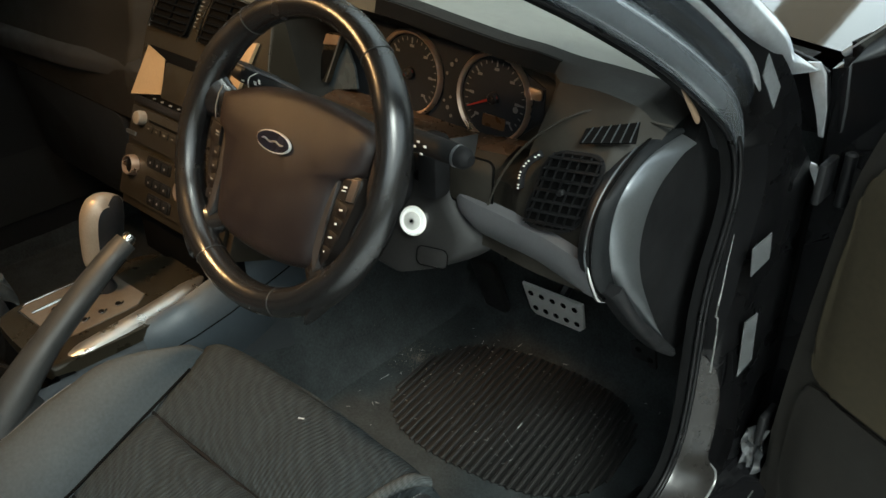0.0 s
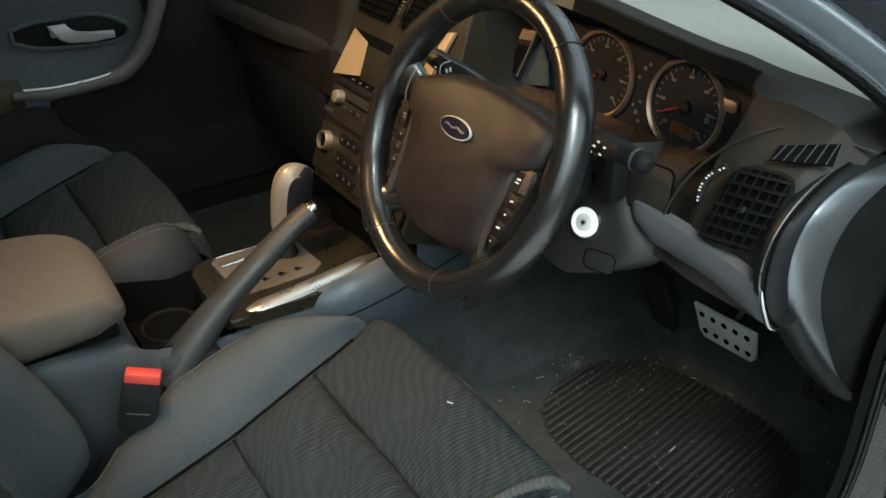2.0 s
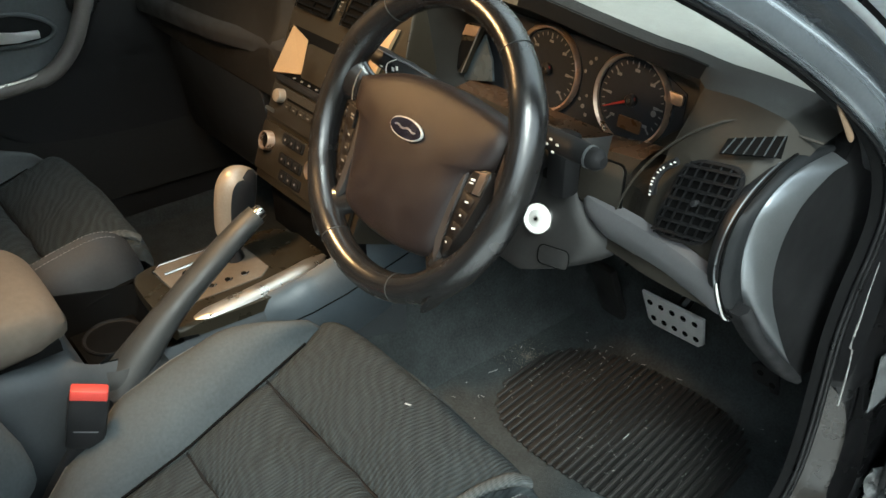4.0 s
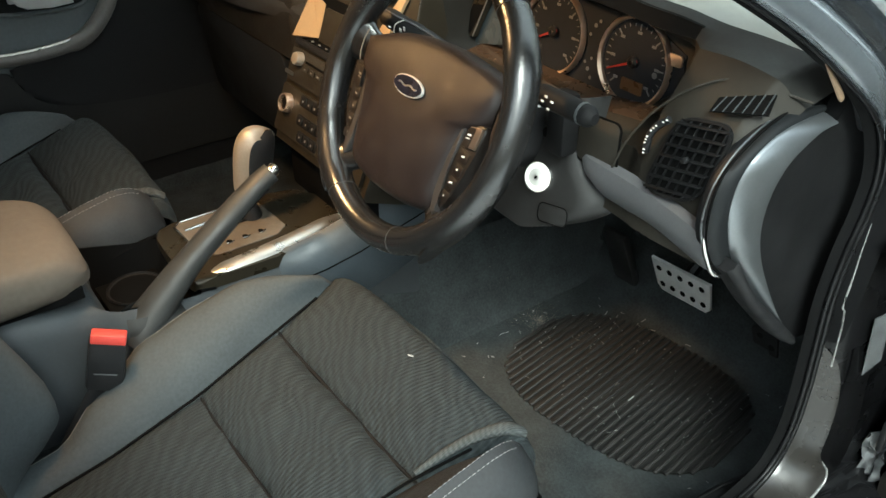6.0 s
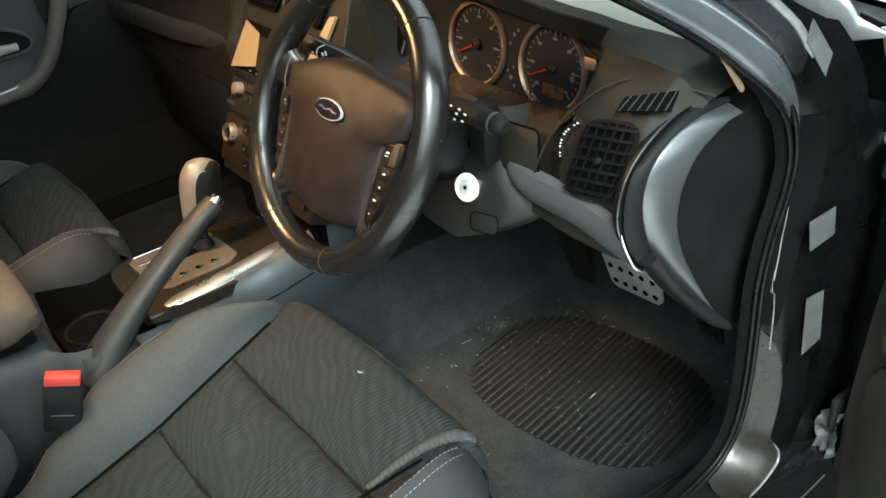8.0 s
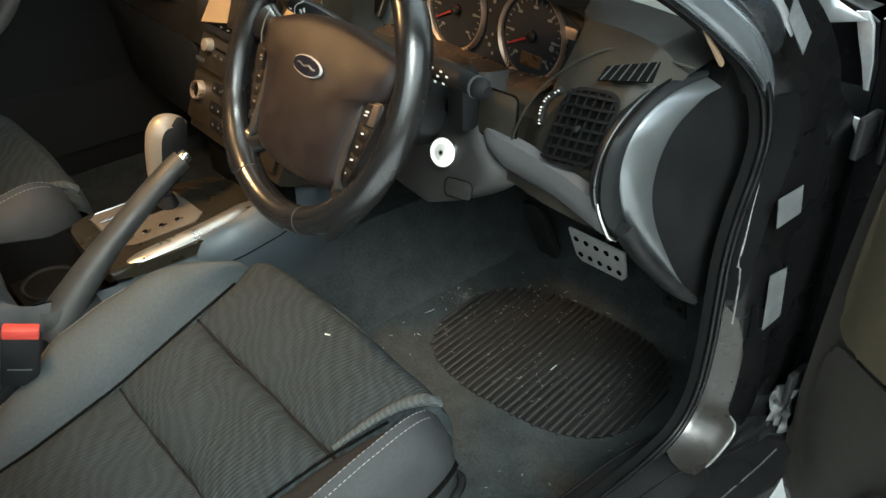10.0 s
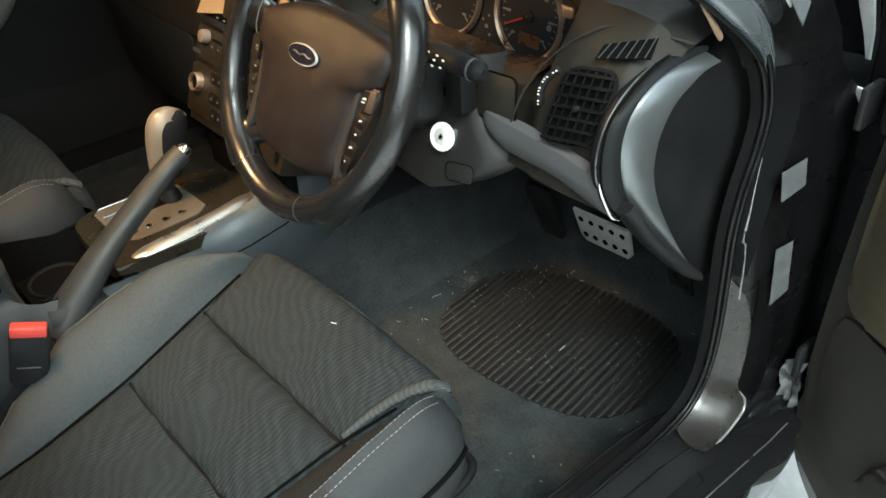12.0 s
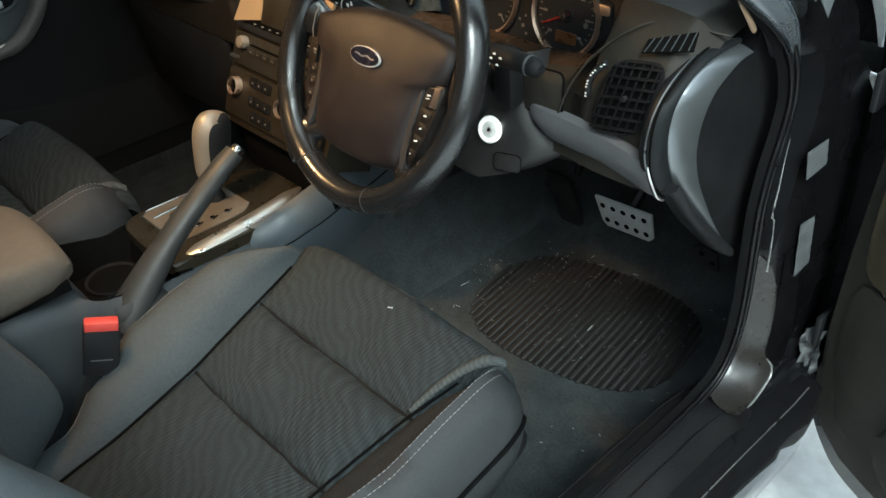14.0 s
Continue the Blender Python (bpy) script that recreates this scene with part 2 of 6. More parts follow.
POCKETBROWN = shade("door_pocket_brown", (0.022, 0.019, 0.0145), 0.8, scale=12, vary=0.2, bump=0.25, bump_scale=900)
GRIPGREY = shade("grip_grey", (0.135, 0.124, 0.115), 0.5, scale=20, vary=0.12, bump=0.1, bump_scale=1100)
DUST = shade("dust", (0.16, 0.14, 0.11), 0.95, scale=30, vary=0.3, bump=0.4, bump_scale=700)

GLASS = bpy.data.materials.new("window_glass")
GLASS.use_nodes = True
_b = GLASS.node_tree.nodes["Principled BSDF"]
_b.inputs["Transmission Weight"].default_value, _b.inputs["Roughness"].default_value = 1.0, 0.0
_b.inputs["IOR"].default_value, _b.inputs["Base Color"].default_value = 1.45, (0.92, 0.97, 0.95, 1)


# ---- building tools ----
def thing(name, at=(0, 0, 0), label="", category="", group="", kind=""):
    e = new(name)
    e.empty_display_size = 0.05
    e.matrix_world = Matrix.Translation(at)
    e["_at"] = 0
    del e["_at"]
    return tagged(e, label, category, group, kind)


def mesh_of(bm, mat, name, angle=40):
    me = bpy.data.meshes.new(name)
    bmesh.ops.recalc_face_normals(bm, faces=bm.faces)
    bm.to_mesh(me)
    bm.free()
    for p in me.polygons:
        p.use_smooth = True
    me.set_sharp_from_angle(angle=radians(angle))
    me.materials.append(mat)
    return me


def part(name, bm, mat, parent=None, label="", angle=40):
    ob = new(name, mesh_of(bm, mat, name, angle))
    if parent:
        ob.parent = parent
        root = parent
        while root.parent:
            root = root.parent
        if parent == root:
            ob.matrix_parent_inverse = Matrix.Translation(-root.matrix_basis.translation)
    return tagged(ob, label) if label else ob


def structure(name, bm, mat, label="", category="", angle=40):
    return tagged(part(name, bm, mat, None, "", angle), label, category, "", "structure")


def box(size, at=(0, 0, 0), bevel=0.0, m=None, seg=2, bm=None):
    bm = bm or bmesh.new()
    r = bmesh.ops.create_cube(bm, size=1.0)
    vs = r["verts"]
    bmesh.ops.scale(bm, vec=size, verts=vs)
    if bevel:
        es = list({e for v in vs for e in v.link_edges})
        r = bmesh.ops.bevel(bm, geom=es, offset=bevel, segments=seg, affect="EDGES", profile=0.5)
        vs = list({v for f in r["faces"] for v in f.verts} | {v for v in vs if v.is_valid})
    if m is not None:
        bmesh.ops.transform(bm, matrix=m, verts=vs)
    bmesh.ops.translate(bm, vec=at, verts=vs)
    return bm


def loft(rows, closed=False, caps=False, bm=None):
    """Skin over rows of points; closed: each row is a ring."""
    bm = bm or bmesh.new()
    vs = [[bm.verts.new(p) for p in r] for r in rows]
    k = len(rows[0])
    for a, b in zip(vs, vs[1:]):
        for i in range(k if closed else k - 1):
            j = (i + 1) % k
            bm.faces.new((a[i], a[j], b[j], b[i]))
    if caps:
        bm.faces.new(vs[0][::-1])
        bm.faces.new(vs[-1])
    return bm


def smooth_path(pts, n):
    """Catmull-Rom through the points, n steps a span."""
    p = [Vector(q) for q in pts]
    p = [2 * p[0] - p[1]] + p + [2 * p[-1] - p[-2]]
    out = []
    for i in range(1, len(p) - 2):
        for s in range(n):
            t = s / n
            a, b, c, d = p[i - 1:i + 3]
            out.append(0.5 * (2 * b + (c - a) * t + (2 * a - 5 * b + 4 * c - d) * t * t + (3 * b - a - 3 * c + d) * t ** 3))
    return out + [p[-2]]


def tube(pts, radius, seg=10, bm=None, closed=False, flat=1.0, up=(0, 0, 1), caps=True):
    """A round or flattened bar along the points; radius: a number or one for each point."""
    p = [Vector(q) for q in pts]
    n = len(p)
    rad = radius if isinstance(radius, (list, tuple)) else [radius] * n
    rows = []
    for i in range(n):
        d = (p[(i + 1) % n] - p[i - 1]) if closed else (p[min(i + 1, n - 1)] - p[max(i - 1, 0)])
        d.normalize()
        s = d.cross(Vector(up))
        if s.length < 1e-4:
            s = d.cross(Vector((1, 0, 0)))
        s.normalize()
        w = s.cross(d)
        rows.append([p[i] + rad[i] * (math.cos(a) * s + flat * math.sin(a) * w)
                     for a in (2 * math.pi * k / seg for k in range(seg))])
    if closed:
        rows.append(rows[0])
        b = loft(rows, True, False, bm)
        bmesh.ops.remove_doubles(b, verts=b.verts, dist=1e-6)
        return b
    return loft(rows, True, caps, bm)


def frame_at(origin, u, v):
    """A matrix with x along u, y along v (made square to u), z their normal."""
    u = Vector(u).normalized()
    w = u.cross(Vector(v)).normalized()
    v = w.cross(u)
    return Matrix.Translation(origin) @ Matrix((u, v, w)).transposed().to_4x4()


def prism(outline, depth, m=None, bevel=0.0, bm=None, seg=2):
    """An outline in the local xy plane, raised by depth along z, its upper rim rounded."""
    bm = bm or bmesh.new()
    lo = [bm.verts.new((x, y, 0)) for x, y in outline]
    hi = [bm.verts.new((x, y, depth)) for x, y in outline]
    k = len(outline)
    f = bm.faces.new(hi)
    bm.faces.new(lo[::-1])
    for i in range(k):
        j = (i + 1) % k
        bm.faces.new((lo[i], lo[j], hi[j], hi[i]))
    vs = lo + hi
    if bevel:
        es = list(f.edges)
        r = bmesh.ops.bevel(bm, geom=es, offset=bevel, segments=seg, affect="EDGES", profile=0.5)
        vs = [v for v in bm.verts if v.is_valid]
    if m is not None:
        bmesh.ops.transform(bm, matrix=m, verts=vs)
    return bm


def rounded(w, h, r, n=5):
    """The outline of a rounded rectangle."""
    out = []
    for cx, cy, a0 in ((w / 2 - r, h / 2 - r, 0), (-w / 2 + r, h / 2 - r, 90), (-w / 2 + r, -h / 2 + r, 180), (w / 2 - r, -h / 2 + r, 270)):
        for i in range(n + 1):
            a = radians(a0 + 90 * i / n)
            out.append((cx + r * math.cos(a), cy + r * math.sin(a)))
    return out


def ellipse(w, h, n=32):
    return [(w / 2 * math.cos(2 * math.pi * i / n), h / 2 * math.sin(2 * math.pi * i / n)) for i in range(n)]


def turned(profile, m=None, seg=28, bm=None):
    """A body of revolution about local z; profile: (radius, z) pairs."""
    rows = [[Vector((r * math.cos(2 * math.pi * k / seg), r * math.sin(2 * math.pi * k / seg), z)) for k in range(seg)]
            for r, z in profile]
    if m is not None:
        rows = [[m @ p for p in r] for r in rows]
    return loft(rows, True, True, bm)


def lerp(keys, x):
    """Smoothly joined values between (x, value...) keys."""
    if x <= keys[0][0]:
        return keys[0][1:]
    for a, b in zip(keys, keys[1:]):
        if x <= b[0]:
            t = (x - a[0]) / (b[0] - a[0])
            t = t * t * (3 - 2 * t)
            return tuple(p + (q - p) * t for p, q in zip(a[1:], b[1:]))
    return keys[-1][1:]


def straight(keys, x):
    if x <= keys[0][0]:
        return keys[0][1:]
    for a, b in zip(keys, keys[1:]):
        if x <= b[0]:
            t = (x - a[0]) / (b[0] - a[0])
            return tuple(p + (q - p) * t for p, q in zip(a[1:], b[1:]))
    return keys[-1][1:]


# ---- large structure: ground, added light-blocking walls, car shell ----
def grid(x0, x1, y0, y1, nx, ny, z):
    rows = []
    for j in range(ny + 1):
        y = y0 + (y1 - y0) * j / ny
        rows.append([Vector((x0 + (x1 - x0) * i / nx, y, z(x0 + (x1 - x0) * i / nx, y))) for i in range(nx + 1)])
    return loft(rows)


structure("ground", grid(-300, 300, -300, 300, 40, 40, lambda x, y: 0.0), CONCRETE, "pale sunlit concrete driveway slab", "ground")


def step(a, b, x):
    t = min(1, max(0, (x - a) / (b - a)))
    return t * t * (3 - 2 * t)


FLOOR = 0.312


def floor_z(x, y):
    tunnel = 0.190 * step(0.165, 0.105, x) * step(-0.165, -0.105, x) if y > -0.5 else 0
    toe = 0.62 * step(1.10, 1.42, y) + 0.10 * step(1.14, 1.24, y)
    side = 0.105 * step(0.715, 0.75, abs(x))
    rear = 0.12 * step(0.05, -0.25, y)
    lump = 0.004 * noise.noise((x * 9, y * 9, 0)) + 0.0015 * noise.noise((x * 40, y * 40, 3))
    return FLOOR + max(tunnel, toe, side, rear) + lump


structure("car_floor", grid(-0.755, 0.755, -0.75, 1.31, 130, 180, floor_z), CARPET, "dark grey carpet over the car floor, dusty", "car carpet")

# door opening: the line of the rubber seal, from the sill up the front pillar to the roof rail
SEAL_YZ = [(-0.62, 0.425), (-0.2, 0.425), (0.35, 0.425), (0.70, 0.426), (0.80, 0.432), (0.852, 0.452), (0.880, 0.500), (0.888, 0.57), (0.886, 0.65),
           (0.884, 0.72), (0.893, 0.78), (0.910, 0.835), (0.914, 0.885), (0.890, 0.945), (0.845, 1.000), (0.775, 1.060),
           (0.690, 1.115), (0.600, 1.165), (0.46, 1.235), (0.25, 1.325), (0.02, 1.385), (-0.25, 1.41), (-0.62, 1.40)]


def seal_x(z):
    return 0.767 - 0.36 * max(0.0, z - 0.985)


SEAL_PATH = smooth_path([(seal_x(z), y, z) for y, z in SEAL_YZ], 6)


def outward(i):
    """Away from the opening, in the plane of the door."""
    a, b = SEAL_PATH[max(i - 1, 0)], SEAL_PATH[min(i + 1, len(SEAL_PATH) - 1)]
    d = b - a
    return Vector((0, d.z, -d.y)).normalized()


shell = thing("car_body", (0, 0, 0.2), "black car body shell with an open driver's doorway", "car body", kind="structure")
jamb_rows = []
for i in range(22, len(SEAL_PATH)):
    p, o = SEAL_PATH[i], outward(i)
    f, g, u = 1 - step(0.44, 0.70, p.z), step(22, 36, i), step(0.90, 1.02, p.z)
    # a rounded ridge at the foot, then a flat face that runs forward to the hinges; on the pillar a narrow channel
    low = [(0.012, -0.004), (0.016, 0.003), (0.026 + 0.006 * f, 0.016 + 0.004 * f), (0.036 + 0.014 * f, 0.024 + 0.014 * f), (0.050 + 0.016 * f, 0.028 + 0.022 * f),
           (0.062 + 0.020 * f, 0.030 + 0.020 * f), (0.100, 0.030), (0.150, 0.031), (0.26, 0.032)]
    # on the pillar the face narrows to a dark ledge under the sealing strip
    high = [(0.010, -0.004), (0.014, -0.003), (0.022, -0.002), (0.032, 0.0), (0.042, 0.004), (0.052, 0.010), (0.066, 0.016), (0.078, 0.018), (0.086, 0.018)]
    row = []
    for (a, b), (c, d) in zip(low, high):
        a = min(a, 0.06) * (0.25 + 0.75 * g) + max(0.0, a - 0.06) * g ** 3 * (1 - 0.82 * step(0.82, 0.90, p.z))
        row.append(p + o * (a + (c - a) * u) + Vector((b + (d - b) * u, 0, 0)))
    # the painted face narrows to a waist above the flared foot
    waist = step(0.468, 0.484, p.z) * (1 - 0.30 * step(0.53, 0.64, p.z))
    row[3] = row[3].lerp(row[2], 0.55 * waist)
    row[4] = row[4].lerp(row[3], 0.85 * waist)
    jamb_rows.append(row)
cut = next(k for k, r in enumerate(jamb_rows) if r[0].z > 0.985)
foot = next(k for k, r in enumerate(jamb_rows) if r[0].z > 0.645)
# the foot ends in a rounded lower edge
foot_rows = []
for k in range(foot + 1):
    row = []
    for c in [i / 3 for i in range(13)]:
        first_row = 2.8 + 6.7 * (c / 4 - 0.6) ** 2
        last_row = foot - 7.5 * (c / 4) ** 1.6
        s = first_row + (last_row - first_row) * k / foot
        a, b = min(int(s), foot - 1), min(int(c), 3)
        row.append(jamb_rows[a][b].lerp(jamb_rows[a][b + 1], c - b).lerp(jamb_rows[a + 1][b].lerp(jamb_rows[a + 1][b + 1], c - b), s - a))
    foot_rows.append(row)
part("jamb_foot", loft(foot_rows), JAMB, shell, "glossy black painted foot of the door jamb", 80)
# bright gleam on the foot's edge, laid on as a pale tube
part("foot_edge", tube([r[-1] + Vector((0.001, -0.0005, 0.0005)) for r in foot_rows[3:foot // 2 + 2]], [0.0006] + [0.0017] * (foot // 2 - 3) + [0.0006], 7), JAMBGLEAM, shell, "gleam on the edge of the jamb foot, modelled as a tube")
part("hinge_face", loft([[p + Vector((-0.0015, 0.0015, 0)) for p in r] for r in jamb_rows if 0.52 < r[0].z < 0.66]), JAMBDARK, shell, "hinge face of the jamb in darkened paint", 80)
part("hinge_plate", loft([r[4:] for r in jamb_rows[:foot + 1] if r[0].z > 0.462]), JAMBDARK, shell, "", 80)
part("door_jamb", loft(jamb_rows[foot:cut + 1]), JAMBDARK, shell, "black door jamb, its paint darkened for shade", 80)
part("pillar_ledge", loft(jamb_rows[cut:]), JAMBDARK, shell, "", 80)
# thin gleam beside the seal, put in as a pale tube
part("jamb_edge", tube([(0.786, 0.888, 0.835), (0.786, 0.884, 0.796), (0.786, 0.883, 0.764), (0.786, 0.880, 0.738), (0.786, 0.879, 0.722), (0.787, 0.885, 0.715), (0.787, 0.890, 0.690), (0.786, 0.895, 0.650), (0.785, 0.898, 0.622)], [0.0004, 0.0008, 0.0012, 0.0013, 0.0019, 0.0012, 0.0011, 0.0012, 0.0014], 7), JAMBGLEAM, shell, "gleam along the jamb edge, modelled as a tube")
# matt rubber flange between the seal and the painted face
fl = [r[:4] for r in jamb_rows if r[0].y > 0.8 and 0.64 < r[0].z < 0.94]
part("flange", loft([[r[0].lerp(p, step(0.50, 0.74, p.z)) + Vector((0.0015, -0.0008, 0)) for p in r] for r in fl]), FLANGE, shell, "matt black flange beside the seal", 80)
# rounded foot of the jamb running into the sill
sill_rows = []
for j in range(61):
    y = -0.62 + 1.72 * j / 60
    e = 0.5 * step(0.74, 1.0, y)
    c = 0.4 * max(0.0, y - 0.95) ** 1.3
    sill_rows.append([Vector(p) for p in ((0.745, y, 0.36), (0.762, y, 0.405 - 0.06 * e), (0.775, y, 0.412 - 0.06 * e), (0.805, y, 0.405 - 0.06 * e), (0.822, y, 0.396 - 0.05 * e),
                                          (0.829 - 0.3 * c, y, 0.378 - 0.02 * e), (0.842 - 0.6 * c, y, 0.370 - 0.01 * e), (0.862 - c, y, 0.366 - 0.02 * e), (0.870 - c, y, 0.354), (0.872 - c, y, 0.32), (0.862 - c, y, 0.25), (0.83 - c, y, 0.19), (0.70, y, 0.17))])
part("sill", loft(sill_rows), PAINT, shell, "glossy black painted outer sill")
# gloss line on the black sill, put in as a satin tube
part("sill_edge", tube([(0.846, -0.6, 0.3705), (0.846, 0.3, 0.3705), (0.846, 0.80, 0.370), (0.846, 0.95, 0.365), (0.844, 1.0, 0.364)], 0.0010, 6), SATIN, shell, "thin gleam along the sill edge, modelled as a tube")
scuff = [[Vector(p) for p in ((0.700, y, 0.355), (0.716, y, 0.405), (0.728, y, 0.427), (0.752, y, 0.436), (0.790, y, 0.430), (0.815, y, 0.418), (0.824, y, 0.404))]
         for y in [-0.62 + 1.56 * j / 40 for j in range(41)]]
for r in scuff:
    for p in r:
        p.z -= 0.022 * step(0.76, 0.87, p.y) + 0.05 * step(0.85, 0.93, p.y)
part("scuff_plate", loft(scuff), SCUFF, shell, "black plastic sill scuff plate with dull scratches")
for k, dx in enumerate((0.736, 0.772, 0.800)):
    part("scuff_rib", tube([(dx, -0.6, 0.437 - 0.004 * k), (dx, 0.74, 0.437 - 0.004 * k), (dx, 0.80, 0.428 - 0.004 * k), (dx, 0.88, 0.400 - 0.004 * k)], 0.0016, 6), SCUFF, shell)
part("kick_panel", loft([[Vector((0.700 + 0.055 * step(0.312, 0.43, z) , y, z)) for z in (0.30, 0.36, 0.42, 0.52, 0.62, 0.68)]
                         for y in (0.875, 0.89, 0.93, 1.0, 1.15, 1.3)]), BLACK, shell)

seal = thing("door_seal", (0.767, 0.8, 0.43), "black double-lipped rubber door seal round the doorway", "door seal", kind="structure")
# thin twin lips with a groove between them
part("bulb", loft([[p + outward(i) * a + Vector((b, 0, 0)) for a, b in ((-0.016, -0.012), (-0.011, -0.004), (-0.006, -0.002), (0.0, -0.005), (0.006, -0.002), (0.011, -0.004), (0.014, -0.010))] for i, p in enumerate(SEAL_PATH)]), SEALBASE, seal, "", 80)
part("inner_lip", tube([p - outward(i) * (0.0062 + 0.0065 * step(0.93, 1.02, p.z)) + Vector((0.0005 - 0.002 * step(0.93, 1.02, p.z), 0, 0)) for i, p in enumerate(SEAL_PATH)], [0.0034 - 0.0014 * step(0.93, 1.02, p.z) for p in SEAL_PATH], 10, up=(1, 0, 0)), SEAL, seal)
part("outer_lip", tube([p + outward(i) * 0.0062 + Vector((0.001, 0, 0)) for i, p in enumerate(SEAL_PATH)], 0.0036, 10, up=(1, 0, 0)), SEAL, seal)
# up the pillar the seal widens into a broad glossy strip, a satin band, a ridge and a slot
UPPER = [i for i, p in enumerate(SEAL_PATH) if p.y < 0.93 and p.z > 0.80 and i > 60]


def pillar_strip(cols):
    """cols: (outward start at the waist, outward at the roof, sideways) for each column."""
    rows = []
    for i in UPPER:
        p, o = SEAL_PATH[i], outward(i)
        k = step(0.90, 1.02, p.z)
        rows.append([p + o * (a + (b - a) * k) + Vector((-0.004 + (x + 0.004) * (0.25 + 0.75 * k), 0, 0)) for a, b, x in cols])
    return loft(rows)


part("pillar_bulb", pillar_strip([(0.006, -0.011, -0.004), (0.007, -0.009, 0.004), (0.009, -0.003, 0.010), (0.011, 0.005, 0.0135), (0.013, 0.014, 0.013), (0.015, 0.021, 0.009), (0.016, 0.025, 0.003)]), GLOSSEAL, seal, "glossy blue-black rounded pillar strip, its sky sheen in the colour", 80)
part("pillar_band", pillar_strip([(0.016, 0.025, 0.003), (0.018, 0.028, 0.008), (0.024, 0.037, 0.012), (0.029, 0.046, 0.014), (0.031, 0.050, 0.013)]), PILLARPAINT, shell, "dark blue-grey painted pillar band", 80)
part("pillar_ridge", pillar_strip([(0.031, 0.050, 0.013), (0.032, 0.0515, 0.0175), (0.034, 0.0545, 0.0190), (0.036, 0.0575, 0.017), (0.037, 0.0580, 0.004)]), SKYSHEEN, shell, "pillar ridge in a pale tone for its sky sheen", 80)
part("pillar_slot", pillar_strip([(0.037, 0.0580, 0.004), (0.040, 0.061, -0.002), (0.044, 0.066, -0.002), (0.046, 0.068, 0.004)]), DEEP, shell)

# front pillar trim: from the seal in to the windscreen's edge
first = next(i for i, p in enumerate(SEAL_PATH) if p.z > 0.93 and p.y > 0.8)
pil_rows = []
for i in range(first, len(SEAL_PATH)):
    p, o = SEAL_PATH[i], outward(i)
    pil_rows.append([p + Vector((-0.004, 0, 0)) - o * 0.004, p + Vector((-0.012, 0, 0)) - o * 0.008, p + Vector((-0.026, 0.0, 0.0)) - o * 0.006,
                     p + Vector((-0.042, 0.004, 0)) + o * 0.006, p + Vector((-0.055, 0.014, 0)) + o * 0.030, p + Vector((-0.060, 0.02, 0)) + o * 0.055])
pillar = structure("pillar_trim", loft(pil_rows), PILLAR, "grey moulded front pillar trim beside the windscreen", "pillar trim")
out_rows = []
for i in range(next(i for i, p in enumerate(SEAL_PATH) if p.z > 0.95 and p.y > 0.8), len(SEAL_PATH)):
    p, o = SEAL_PATH[i], outward(i)
    k = step(0.93, 1.04, p.z)
    out_rows.append([p + o * (a + 0.03 * (1 - k)) + Vector((b * (0.4 + 0.6 * k), 0, 0)) for a, b in
                     ((0.0640, 0.002), (0.0645, 0.016), (0.067, 0.026), (0.073, 0.032), (0.082, 0.034), (0.092, 0.031), (0.101, 0.020), (0.106, 0.000), (0.095, -0.050))])
# the skin runs down into the corner of the wing
out_rows = [[p.lerp(Vector((0.772 + 0.3 * (p.x - 0.74), 1.066 + 0.1 * (p.y - 0.96), 0.985)), t) for p in out_rows[0]] for t in (1.0, 0.8, 0.55, 0.28)] + out_rows
part("pillar_skin", loft(out_rows), SKYSHEEN, shell, "rounded black outer pillar skin, paled for sky sheen", 80)
# end of the pillar trim above the dash corner, its amber lamplight put into the colour
part("trim_edge", tube(smooth_path([(0.742, 0.792, 1.030), (0.744, 0.806, 1.014), (0.746, 0.820, 0.997), (0.747, 0.830, 0.984)], 4), [0.001, 0.0016, 0.0022, 0.0027, 0.0031, 0.0034, 0.0037, 0.0040, 0.0042, 0.0043, 0.0043, 0.0040, 0.003], 10, flat=0.6, up=(1, 0, 0)), LAMPAMBER, pillar)

# front wing and bonnet ahead of the doorway
wing = [[Vector(p) for p in ((0.935, y, 0.42), (0.950, y, 0.48), (0.955, y, 0.62), (0.945, y, 0.78), (0.920, y, 0.88), (0.88, y, 0.930), (0.80, y, 0.955), (0.60, y, 0.972), (0.0, y, 0.985), (-0.8, y, 0.955), (-0.95, y, 0.75), (-0.94, y, 0.42))]
        for y in (1.24, 1.30, 1.5, 1.8, 2.2)]
wing.append([Vector((p.x * 0.95, 2.7, p.z * 0.88)) for p in wing[-1]])
part("bonnet", loft(wing), PAINT, shell)
wedge = [[Vector(p) for p in ((0.925, y, 0.30), (0.945, y, 0.45), (0.950, y, 0.62), (0.945, y, 0.80), (0.935, y, 0.90), (0.905, y, 0.965), (0.84, y, 0.985))]
         for y in (1.075, 1.10, 1.2, 1.30)]
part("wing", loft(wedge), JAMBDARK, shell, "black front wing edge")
# pale shapes painted where the wing's rear edge catches reflections
M_WE = frame_at((0, 1.066, 0), (1, 0, 0), (0, 0, 1))
part("wing_edge", prism([(0.768, 0.994), (0.779, 0.965), (0.791, 0.936), (0.800, 0.905), (0.806, 0.905), (0.803, 0.940), (0.793, 0.984), (0.783, 0.997)], 0.004, M_WE, 0.0015), SKYSHEEN, shell, "front wing edge, a bright reflection laid on as pale paint")
part("wing_tab", prism([(0.793, 0.869), (0.806, 0.868), (0.818, 0.850), (0.820, 0.832), (0.812, 0.834), (0.807, 0.850)], 0.004, M_WE, 0.0015), SKYSHEEN, shell)
